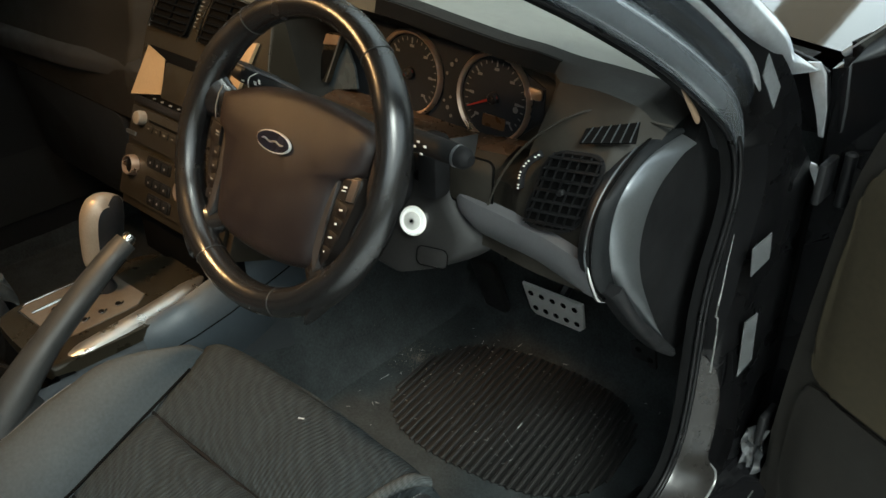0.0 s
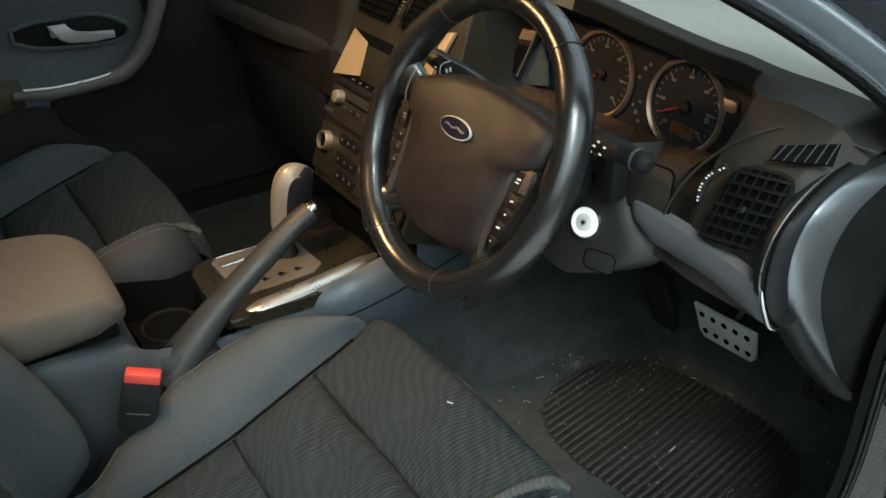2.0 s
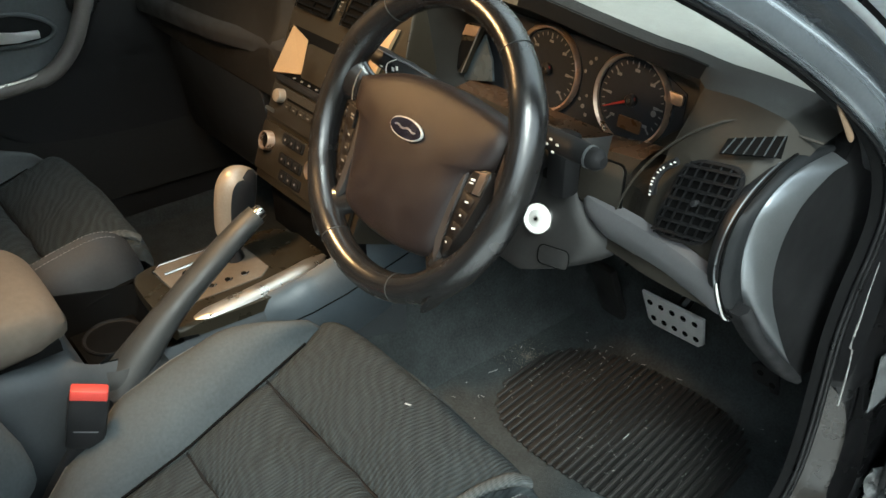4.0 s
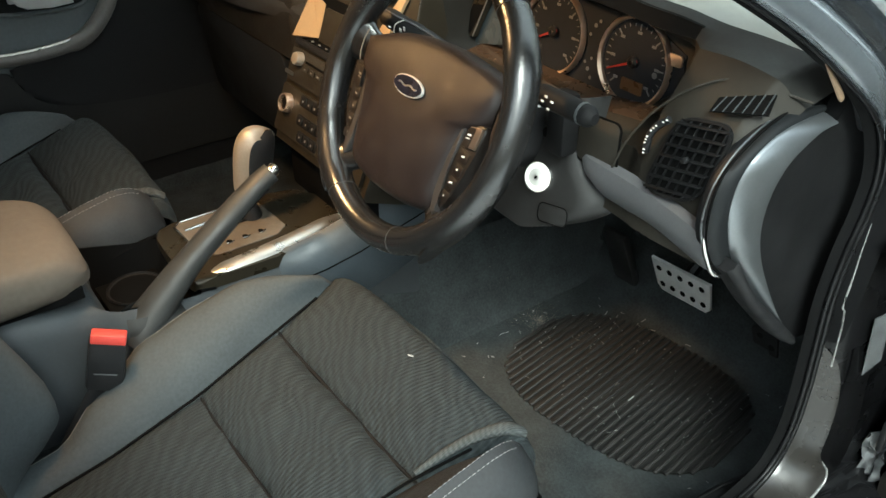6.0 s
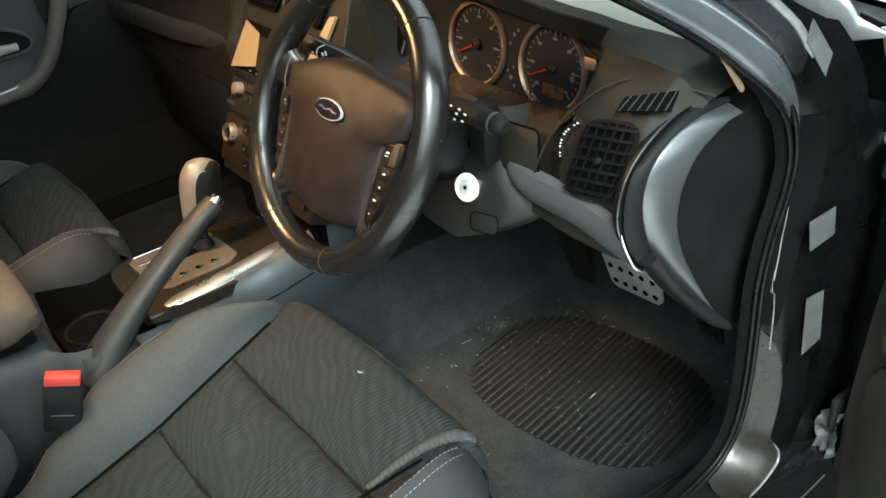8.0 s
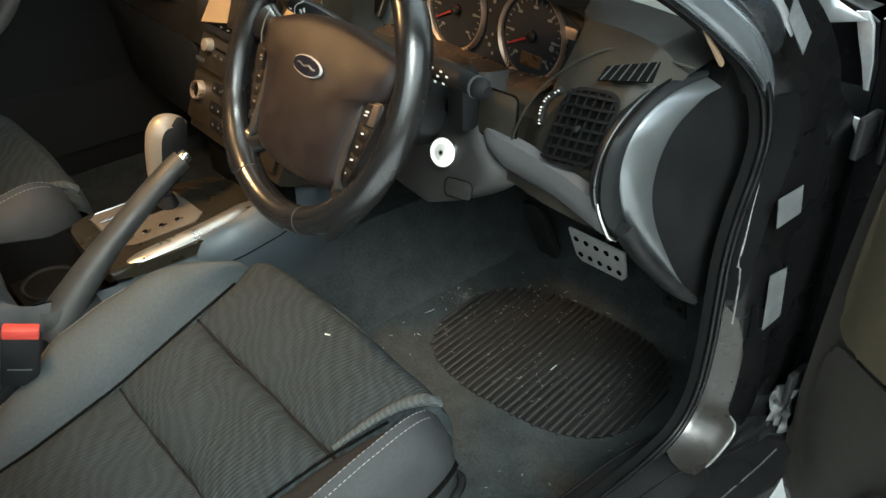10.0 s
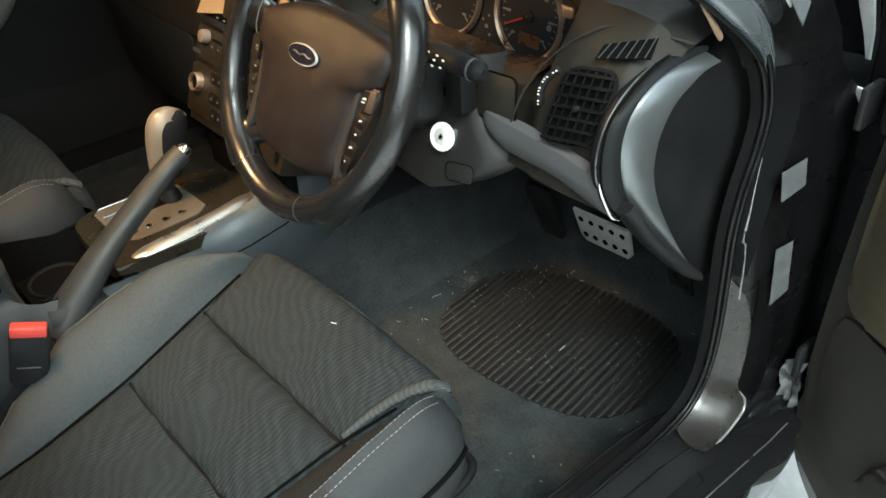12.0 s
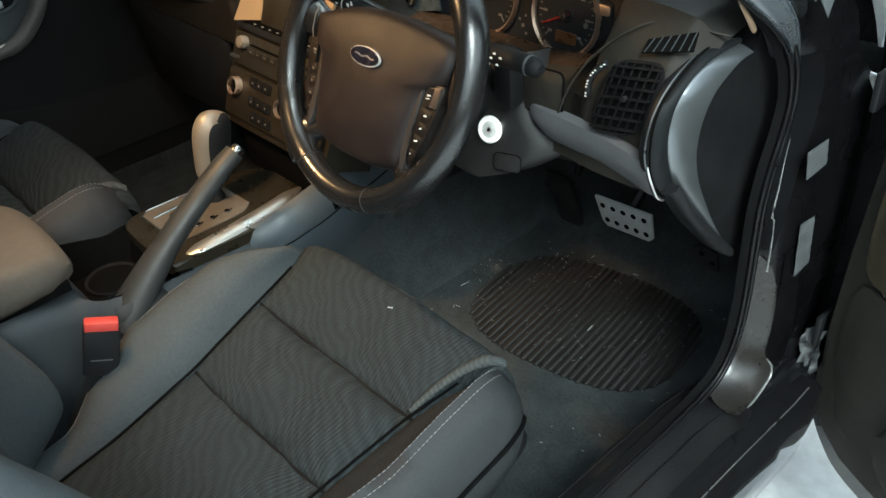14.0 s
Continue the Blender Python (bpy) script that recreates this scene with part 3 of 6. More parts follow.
part("gutter", prism([(0.735, 1.004), (0.740, 0.900), (0.800, 0.905), (0.800, 0.950), (0.793, 0.984), (0.775, 0.994)], 0.006, frame_at((0, 1.078, 0), (1, 0, 0), (0, 0, 1)), 0.002), JAMBDARK, shell, "panel behind the wing corner in darkened paint")
# added panel: gives the jamb face something dark to reflect
part("hinge_panel", box((0.150, 0.02, 0.70), (0.872, 1.105, 0.62), 0.004), DEEP, shell, "black panel added to keep the hinge gap dark")
part("cowl", loft([[Vector((x, y - 0.09 * (x / 0.74) ** 2, z)) for x in [-0.72 + 1.44 * i / 12 for i in range(13)]] for y, z in ((1.13, 0.975), (1.17, 0.966), (1.22, 0.955), (1.26, 0.950), (1.34, 0.948))]), BLACK, shell, "black slatted cowl below the windscreen")
part("firewall", box((1.5, 0.03, 0.66), (0.0, 1.43, 0.58), 0.005), DEEP, shell)
# roof, far pillars and tail
roof_rows = []
for j in range(13):
    y = 0.34 - 1.7 * j / 12
    h = 1.405 + 0.045 * math.sin(math.pi * min(1, (0.36 - y) / 1.5))
    roof_rows.append([Vector((x, y, h + 0.03 - 0.10 * (x / 0.62) ** 4)) for x in [-0.62 + 1.24 * i / 16 for i in range(17)]])
structure("ceiling", loft(roof_rows), HEADLINER, "dull grey cloth car headliner", "headliner")
part("roof", loft([[p + Vector((p.x * 0.03, 0, 0.04)) for p in r] for r in roof_rows]), PAINT, shell)
# lamp out of view, added for the warm light on dash and console
lamp = thing("map_lamp", (0.0, 0.22, 1.425), "small warm map lamp assumed in the headliner, switched on", "lamp")
part("housing", box((0.16, 0.12, 0.022), (0, 0.22, 1.418), 0.008), BLACK, lamp)
part("lens", box((0.10, 0.06, 0.008), (0, 0.22, 1.404), 0.003), shade("warm_lens", (0.8, 0.7, 0.5), 0.4, emit=(1.0, 0.62, 0.30, 6.0)), lamp, "glowing warm lens")
bulb = bpy.data.lights.new("map_bulb", "AREA")
bulb.shape, bulb.size, bulb.size_y, bulb.energy, bulb.color = "RECTANGLE", 0.10, 0.06, 1.9, (1.0, 0.52, 0.22)
bulb_ob = new("map_bulb", bulb)
bulb.spread = radians(115)
bulb_ob.matrix_world = look((0.03, 0.22, 1.395), (0.20, 0.56, 0.70))
# road wheels carry the body
for sx in (-0.80, 0.80):
    for wy in (1.86, -1.02):
        hubm = frame_at((sx, wy, 0.325), (0, 1, 0), (0, 0, 1))
        tyre = part("wheel", turned([(0.20, -0.10), (0.29, -0.105), (0.318, -0.085), (0.325, -0.05), (0.325, 0.05), (0.318, 0.085), (0.29, 0.105), (0.20, 0.10)], hubm, 40), RUBBER, shell, "black road tyre")
        part("rim", turned([(0.20, -0.09), (0.205, 0.0), (0.20, 0.09), (0.17, 0.075), (0.06, 0.085), (0.03, 0.09)], hubm, 30), ALLOY, tyre)
part("tail_panel", box((1.5, 0.04, 0.75), (0, -1.4, 0.65), 0.01), DOORDARK, shell)
part("rear_bulkhead", loft([[Vector((x, y, z)) for x in (-0.70, 0.0, 0.70)] for y, z in ((-1.30, 0.95), (-1.25, 1.05), (-1.15, 1.25), (-1.05, 1.42))]), DOORDARK, shell)
part("rear_bench", loft([[Vector((x, y, z)) for x in (-0.66, 0.0, 0.66)] for y, z in ((-0.50, 0.40), (-0.52, 0.56), (-0.95, 0.54), (-1.02, 0.60), (-1.25, 1.05))]), SIDECLOTH, shell)
part("far_sill", box((0.12, 2.0, 0.10), (-0.79, 0.25, 0.375), 0.015), BLACK, shell)
part("far_pillar", tube([(-0.60, 0.36, 1.37), (-0.70, 0.80, 1.08), (-0.76, 1.1, 0.95)], 0.04, 8), PAINT, shell)
part("far_door_pillar", tube([(-0.60, -0.55, 1.42), (-0.72, -0.55, 1.0), (-0.76, -0.5, 0.4)], 0.05, 8), PAINT, shell)
part("rear_side", box((0.05, 0.9, 0.75), (0.80, -1.05, 0.62), 0.02), PAINT, shell)
part("far_rear_side", box((0.05, 0.9, 0.75), (-0.80, -1.05, 0.62), 0.02), PAINT, shell)
part("pillar_lower", box((0.08, 0.12, 0.62), (0.77, -0.66, 0.70), 0.02), JAMB, shell)

glass_rows = [[Vector((x * (1 - 0.13 * k / 6), 1.155 - 0.80 * k / 6 - 0.09 * (x / 0.74) ** 2, 0.985 + 0.42 * (k / 6) ** 0.93)) for x in [-0.70 + 1.40 * i / 14 for i in range(15)]] for k in range(7)]
screen = structure("windscreen", loft(glass_rows), GLASS, "clear laminated windscreen", "windscreen")
screen.visible_shadow = False

# stickers on the jamb
def jamb_sticker(corners):
    a = [Vector(c) for c in corners]
    m = frame_at(a[0], a[1] - a[0], a[3] - a[0])
    inv = m.inverted()
    out = [(q.x, q.y) for q in (inv @ p for p in a)]
    return tagged(part("sticker", prism(out, 0.0012, m, 0.0), STICKER), "pale grey printed sticker on the black door jamb", "sticker", "jamb stickers")


jamb_sticker([(0.8030, 0.908, 0.813), (0.8030, 0.962, 0.812), (0.8030, 0.972, 0.770), (0.8030, 0.920, 0.768)][::-1])
jamb_sticker([(0.8030, 0.933, 0.692), (0.8030, 0.973, 0.686), (0.8030, 0.989, 0.599), (0.8030, 0.947, 0.595)][::-1])
jamb_sticker([(0.800, 0.851, 1.065), (0.800, 0.899, 1.017), (0.800, 0.892, 0.994), (0.800, 0.846, 1.043)][::-1])

# ---- unseen walls, roof, carport and screen added to shape the light ----
# side wall, back wall and roof stand out of view to limit fill light
structure("unseen_side_wall", box((0.15, 7.2, 2.9), (-1.75, -0.8, 1.45), 0.01), TIMBER, "unseen brown wall added to block light from the left", "wall")
structure("unseen_back_wall", box((8.0, 0.15, 2.75), (2.2, -4.0, 1.375), 0.01), TIMBER, "unseen brown wall added to cut light from behind", "wall")
structure("unseen_roof", box((2.9, 5.0, 0.12), (-0.35, -1.6, 2.75), 0.01), TIMBER, "unseen brown roof added to shut out the sky overhead", "roof")
# never in direct view: the pier gives the bonnet its brown reflection
wall = thing("added_carport", (1.5, 7.0, 0), "added brown beam, pier and post ahead, reflected in the bonnet", "carport", kind="structure")
part("beam", box((6.0, 0.15, 0.22), (1.55, 7.0, 3.75), 0.01), TIMBER, wall, "brown beam added over the pier and post")
part("pier", box((0.72, 0.30, 3.64), (-0.95, 7.0, 1.82), 0.01), PIER, wall, "brown pier added for the bonnet's brown reflection")
part("post", box((0.14, 0.14, 3.64), (4.5, 7.0, 1.82), 0.01), TIMBER, wall)
# unseen screen: blocks low sky on the right, returns some sideways light
structure("low_sky_screen", box((0.10, 16.0, 1.9), (4.6, 0.0, 0.95), 0.01), LOWSCREEN, "unseen brown screen added to block low sky light", "fence")


# ---- dashboard ----
dash = thing("dashboard", (0, 0.9, 0.6), "dark moulded car dashboard with silver strips and round-cornered vents", "dashboard")
# each section: x, then the windscreen edge, top, hood edge, hood lip, recess top, recess foot, ledge, knee face foot, underside (y, z each)
SECT = [
    (-0.735, 1.0562, 0.985, 0.9, 0.985, 0.74, 0.975, 0.705, 0.955, 0.69, 0.935, 0.68, 0.9, 0.665, 0.86, 0.67, 0.79, 0.9, 0.7),
    (-0.45, 1.1117, 1, 0.92, 1.015, 0.745, 1.01, 0.7, 0.985, 0.685, 0.955, 0.675, 0.91, 0.66, 0.865, 0.665, 0.79, 0.92, 0.66),
    (-0.18, 1.1397, 1, 0.94, 1.035, 0.76, 1.035, 0.715, 1.01, 0.7, 0.975, 0.69, 0.92, 0.67, 0.87, 0.665, 0.79, 0.92, 0.62),
    (-0.15, 1.1413, 1, 0.94, 1.04, 0.765, 1.048, 0.735, 1.028, 0.728, 0.99, 0.715, 0.93, 0.69, 0.87, 0.66, 0.79, 0.92, 0.6),
    (0.145, 1.1415, 1, 0.792, 1.06, 0.77, 1.056, 0.738, 1.03, 0.728, 0.99, 0.715, 0.93, 0.69, 0.87, 0.66, 0.79, 0.92, 0.6),
    (0.185, 1.1394, 1, 0.786, 1.062, 0.764, 1.058, 0.76, 1.042, 0.835, 0.995, 0.825, 0.885, 0.745, 0.868, 0.715, 0.8, 0.92, 0.6),
    (0.25, 1.1347, 1, 0.784, 1.064, 0.762, 1.06, 0.758, 1.042, 0.842, 1.005, 0.828, 0.882, 0.745, 0.868, 0.715, 0.8, 0.92, 0.62),
    (0.35, 1.1249, 1, 0.784, 1.062, 0.762, 1.058, 0.758, 1.04, 0.842, 1.005, 0.828, 0.882, 0.745, 0.87, 0.715, 0.805, 0.92, 0.64),
    (0.45, 1.1117, 1, 0.788, 1.052, 0.766, 1.048, 0.76, 1.031, 0.842, 0.997, 0.828, 0.884, 0.742, 0.876, 0.712, 0.81, 0.92, 0.66),
    (0.53, 1.0988, 1, 0.798, 1.041, 0.776, 1.037, 0.768, 1.021, 0.838, 0.988, 0.826, 0.89, 0.738, 0.884, 0.708, 0.812, 0.92, 0.68),
    (0.562, 1.0931, 1, 0.806, 1.037, 0.784, 1.033, 0.774, 1.017, 0.836, 0.985, 0.824, 0.9, 0.736, 0.888, 0.706, 0.812, 0.92, 0.69),
    (0.59, 1.0878, 1, 0.818, 1.029, 0.796, 1.025, 0.786, 1.013, 0.8, 0.985, 0.77, 0.925, 0.716, 0.895, 0.703, 0.812, 0.92, 0.69),
    (0.606, 1.0846, 1, 0.825, 1.025, 0.803, 1.021, 0.778, 1.009, 0.752, 0.98, 0.726, 0.948, 0.706, 0.89, 0.7, 0.812, 0.92, 0.69),
    (0.64, 1.0777, 1, 0.837, 1.02, 0.815, 1.016, 0.78, 1.01, 0.745, 0.978, 0.722, 0.955, 0.704, 0.88, 0.698, 0.812, 0.92, 0.7),
    (0.7, 1.0645, 1, 0.852, 1.01, 0.83, 1.006, 0.785, 1.002, 0.75, 0.98, 0.726, 0.955, 0.704, 0.87, 0.7, 0.812, 0.92, 0.7),
    (0.728, 1.05, 1, 0.89, 0.985, 0.84, 0.982, 0.8, 0.975, 0.765, 0.96, 0.742, 0.935, 0.724, 0.87, 0.722, 0.812, 0.92, 0.7),
]


def glide(keys, x):
    """Values between the keys without overshoot, with no kink at a key."""
    if x <= keys[0][0]:
        return keys[0][1:]
    if x >= keys[-1][0]:
        return keys[-1][1:]
    k = next(i for i in range(len(keys) - 1) if x <= keys[i + 1][0])
    a, b = keys[k], keys[k + 1]
    h = b[0] - a[0]
    t = (x - a[0]) / h
    out = []
    for c in range(1, len(a)):
        d = [(q[c] - p[c]) / (q[0] - p[0]) for p, q in zip(keys, keys[1:])]
        at = lambda j: 0.0 if j == 0 or j == len(d) or d[j - 1] * d[j] <= 0 else 2 / (1 / d[j - 1] + 1 / d[j])
        m0, m1 = at(k), at(k + 1)
        out.append((2 * t ** 3 - 3 * t * t + 1) * a[c] + (t ** 3 - 2 * t * t + t) * h * m0 + (3 * t * t - 2 * t ** 3) * b[c] + (t ** 3 - t * t) * h * m1)
    return out


def dash_row(x):
    v = glide(SECT, x)
    p = [Vector((x, v[2 * i], v[2 * i + 1])) for i in range(9)]
    out = []
    for i, (a, b) in enumerate(zip(p, p[1:])):
        k = 5 if i in (0, 1) else 3
        out += [a.lerp(b, j / k) for j in range(k)]
    return out + [p[-1]]


def dash_skin(lo, hi, xs):
    return loft([dash_row(x)[lo:hi] for x in xs])


xs = sorted({round(-0.735 + 1.463 * i / 140, 4) for i in range(141)} | {s[0] for s in SECT})
# the pale top pad ends at the hood's edge
part("pad_end", dash_skin(5, 14, [x for x in xs if x >= 0.59]), HOODSHADE, dash, "", 60)
HOOD_X = min(xs, key=lambda x: abs(x - 0.33))
part("pad_roll", dash_skin(5, 11, [x for x in xs if 0.145 <= x <= HOOD_X]), DASHTOP, dash, "", 60)
part("hood_roll", dash_skin(5, 11, [x for x in xs if HOOD_X <= x <= 0.59]), HOODSHADE, dash, "", 40)
part("top_pad", dash_skin(0, 6, [x for x in xs if x >= 0.145]), DASHTOP, dash, "grey-green soft dash top", 60)
part("left_top_pad", dash_skin(0, 15, [x for x in xs if x <= 0.145]), PADLEFT, dash, "soft dash top, darkened for the dimmer left side", 60)
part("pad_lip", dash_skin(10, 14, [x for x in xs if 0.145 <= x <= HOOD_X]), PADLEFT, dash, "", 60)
part("hood_band", dash_skin(10, 14, [x for x in xs if HOOD_X <= x <= 0.59]), BROWSHADE, dash, "brow of the instrument hood, blackened as unlit", 40)
part("face", dash_skin(13, 99, [x for x in xs if x >= 0.185]), DASH, dash, "dark brown-black lower dash face", 30)
part("left_face", dash_skin(14, 99, [x for x in xs if x <= 0.185]), DASHLEFT, dash, "passenger dash face, toned for the dim brown light on it", 30)
def pad_z(x, y):
    r = dash_row(x)
    a, b = next((a, b) for a, b in zip(r, r[1:]) if b.y <= y)
    return a.z + (b.z - a.z) * (a.y - y) / (a.y - b.y)


part("pad_seam", tube([(p.x, p.y, pad_z(p.x, p.y)) for p in smooth_path([(0.150, 0.782, 0), (0.113, 0.828, 0), (0.090, 0.880, 0), (0.074, 0.930, 0)], 4)], 0.0018, 7), DEEP, dash, "dark seam between the dash pads")
part("hood_edge", tube([dash_row(x)[10] + Vector((0, 0.003, -0.003)) for x in xs if x >= HOOD_X and x <= 0.59], 0.004, 8), BROWSHADE, dash)

# end panel facing the doorway, with a crescent of silver trim
crescent_in = [(0.829, 0.966), (0.795, 0.966), (0.762, 0.963), (0.736, 0.954), (0.716, 0.941), (0.704, 0.925), (0.698, 0.905), (0.698, 0.885), (0.702, 0.865), (0.711, 0.840), (0.728, 0.810), (0.780, 0.742), (0.824, 0.694), (0.863, 0.661)]
crescent_out = [(0.836, 0.957), (0.809, 0.955), (0.785, 0.946), (0.764, 0.935), (0.750, 0.920), (0.741, 0.903), (0.737, 0.886), (0.736, 0.868), (0.739, 0.850), (0.746, 0.829), (0.760, 0.800), (0.796, 0.741), (0.828, 0.697), (0.864, 0.659)]
cin = smooth_path([(0, *p) for p in crescent_in], 3)
cout = smooth_path([(0, *p) for p in crescent_out], 3)
mid = [a.lerp(b, 0.5) for a, b in zip(cin, cout)]
endp = [(1.05, 0.985), (0.89, 0.985), (0.866, 0.972), (0.856, 0.947)] + [(p.y, p.z) for p in mid[3:-1]] + [(0.878, 0.640), (0.92, 0.632), (0.98, 0.66), (1.05, 0.70)]
M_END = frame_at((0.716, 0, 0), (0, 1, 0), (0, 0, 1))
part("end_panel", prism(endp, 0.019, M_END, 0.003), SLAT, dash, "black plastic end panel of the dash")
rows = []
for a, b in zip(cin, cout):
    at = lambda t, x: Vector((x, a.y + (b.y - a.y) * t, a.z + (b.z - a.z) * t))
    rows.append([at(-0.02, 0.722), at(0.0, 0.7320), at(0.08, 0.7350), at(0.45, 0.7410), at(0.85, 0.7465), at(1.0, 0.7470), at(1.02, 0.736)])
part("end_trim", loft(rows), SILVER, dash, "curved silver-painted trim on the dash end")
edge = smooth_path([(0.730, 0.832, 0.972), (0.722, 0.796, 0.974), (0.722, 0.760, 0.969), (0.722, 0.734, 0.959), (0.722, 0.709, 0.945), (0.722, 0.692, 0.931), (0.722, 0.683, 0.912), (0.722, 0.680, 0.890), (0.722, 0.681, 0.869), (0.722, 0.686, 0.849), (0.723, 0.698, 0.825), (0.726, 0.714, 0.806)], 4)
k = len(edge)
inner = [cin[round(i * (len(cin) - 10) / (k - 1))] for i in range(k)]
rows = [[e + Vector((-0.004, 0.004, -0.002)), e, e.lerp(Vector((0.731, c.y, c.z)), 0.25) + Vector((0.0030, -0.001, 0)), e.lerp(Vector((0.731, c.y, c.z)), 0.7) + Vector((0.0025, 0, 0)), Vector((0.7315, c.y + 0.001, c.z))] for e, c in zip(edge, inner)]
part("end_band", loft(rows), BANDGREY, dash, "dark satin band beside the silver trim", 60)
part("band_gap", tube([e + Vector((-0.002, 0.0005, 0.0)) for e in edge[2:]], 0.0017, 7), DEEP, dash)
pod_line = smooth_path([(0.718, 0.815, 0.979), (0.715, 0.782, 0.974), (0.715, 0.751, 0.965), (0.715, 0.725, 0.954), (0.715, 0.704, 0.939), (0.715, 0.689, 0.921), (0.715, 0.682, 0.905), (0.715, 0.678, 0.887), (0.715, 0.679, 0.868), (0.716, 0.684, 0.850)], 4)
brim = [edge[min(k - 1, round(2 + i * (k - 16) / (len(pod_line) - 1)))] for i in range(len(pod_line))]
part("pod_brim", loft([[p + Vector((-0.012, 0.006, -0.002)), p + Vector((-0.003, -0.0005, 0.0005)), p, p.lerp(e, 0.5) + Vector((0.0005, -0.0015, 0.0)), e + Vector((-0.0035, 0.0, 0.0))] for p, e in zip(pod_line, brim)]), BLACK, dash, "", 60)
# soft highlight on the brim, put in as a silver tube
part("pod_edge", tube(pod_line, 0.0013, 8), SILVER, dash, "thin highlight along the vent pod edge, modelled as a tube")
# black lip under the crescent
lip_in = smooth_path([(0.747, 0.707, 0.834), (0.748, 0.715, 0.823), (0.749, 0.748, 0.777), (0.749, 0.789, 0.734), (0.748, 0.830, 0.695), (0.746, 0.866, 0.659)], 4)
lip_out = smooth_path([(0.738, 0.703, 0.820), (0.740, 0.712, 0.809), (0.742, 0.747, 0.762), (0.742, 0.789, 0.716), (0.742, 0.833, 0.671), (0.742, 0.872, 0.641)], 4)
part("end_lip", loft([[a + Vector((-0.018, 0, 0)), a + Vector((-0.002, 0, 0)), a, a.lerp(b, 0.5) + Vector((0.003, 0, 0)), b, b + Vector((-0.004, 0, -0.001)), b + Vector((-0.020, 0, 0))] for a, b in zip(lip_in, lip_out)], True, True), BLACK, dash, "black plastic lip under the silver trim", 50)
# lower silver strip under the driver's side
up = smooth_path([(0.505, 0.716, 0.872), (0.526, 0.700, 0.872), (0.556, 0.696, 0.871), (0.600, 0.694, 0.870), (0.662, 0.691, 0.865), (0.703, 0.690, 0.857), (0.716, 0.694, 0.852)], 5)
lo = smooth_path([(0.507, 0.722, 0.862), (0.523, 0.708, 0.846), (0.548, 0.704, 0.831), (0.585, 0.703, 0.828), (0.640, 0.703, 0.823), (0.702, 0.703, 0.810), (0.719, 0.712, 0.803)], 5)
rows = [[a + Vector((0, 0.012, 0.004)), a, a.lerp(b, 0.3) + Vector((0, -0.006, 0)), a.lerp(b, 0.7) + Vector((0, -0.007, 0)), b, b + Vector((0, 0.03, -0.006))] for a, b in zip(up, lo)]
part("lower_strip", loft(rows), GREYTRIM, dash, "grey painted trim strip below the fuse cover")
part("strip_end", tube(smooth_path([(0.7165, 0.682, 0.868), (0.7170, 0.685, 0.850), (0.7185, 0.693, 0.829), (0.7200, 0.703, 0.810), (0.7230, 0.714, 0.801)], 4), [0.0015, 0.0020, 0.0024, 0.0027] + [0.0029] * 10 + [0.0024, 0.0020, 0.0014], 8), CHROME, dash)
part("knee_panel", loft([[Vector((x, 0.716, 0.840 - 0.02 * step(0.48, 0.70, x))), Vector((x, 0.722, 0.802)), Vector((x, 0.79, 0.765)), Vector((x, 0.95, 0.74)), Vector((x, 1.2, 0.76))] for x in (0.45, 0.52, 0.60, 0.68, 0.725)]), BLACK, dash)

# fuse cover beside the column
M_FUSE = frame_at((0.536, 0.707, 0.892), (1, 0.02, 0.06), (0, 0.12, 1))
part("fuse_cover", prism(rounded(0.062, 0.056, 0.008), 0.0025, M_FUSE @ pose(0, 0, 0), 0.001), DASH, dash)
part("fuse_gap", prism(rounded(0.067, 0.061, 0.010), 0.0015, M_FUSE @ pose(0, 0, 0), 0.0), DEEP, dash)


def vent(parent, m, w, h, cols, rowsn, name="air_vent", lean=0.0, corner=0.012, mat=SLAT):
    """A louvre: flat near-black back for the hollow's shade, frame, upright and level slats. m: centre, x across, y up,
    z out.
    """
    v = part(name, prism(rounded(w, h, corner), 0.002, m, 0.0), DEEP, parent)
    ring_o, ring_i = rounded(w + 0.005, h + 0.005, corner + 0.003), rounded(w - 0.002, h - 0.002, corner)
    bm = loft([[m @ Vector((x, y, z)) for x, y in o] for o, z in ((ring_o, 0.0), (ring_o, 0.0030), (ring_i, 0.0035), (ring_i, 0.002))], True)
    part("vent_frame", bm, mat, v)
    for i in range(cols):
        x = (-0.5 + (i + 0.5) / cols) * w
        part("slat", box((0.0016, h * 0.96, 0.005), (0, 0, 0), 0.0005, m @ pose(x, 0, 0.0035, 0, lean, 0), 1), mat, v)
    for j in range(rowsn):
        y = (-0.5 + (j + 0.5) / rowsn) * h
        part("slat", box((w * 0.96, 0.0019, 0.0055), (0, 0, 0), 0.0006, m @ pose(0, y, 0.0050, 18, 0, 0), 1), mat, v)
    return v


SHEAR = Matrix(((1, 0.38, 0, 0), (0, 1, 0, 0), (0, 0, 1, 0), (0, 0, 0, 1)))
M_RV = frame_at((0.666, 0.7085, 0.921), (1, 0.10, 0.13), (0, 0.22, 1)) @ pose(0, 0, 0.003) @ SHEAR
rv = vent(dash, M_RV, 0.067, 0.086, 6, 7, corner=0.019)
part("pod_crease", tube(smooth_path([(0.560, 0.702, 0.850), (0.568, 0.702, 0.880), (0.580, 0.709, 0.915), (0.602, 0.722, 0.952), (0.632, 0.744, 0.982), (0.665, 0.770, 0.994), (0.735, 0.800, 0.984)], 5), 0.0016, 6), DASH, dash)
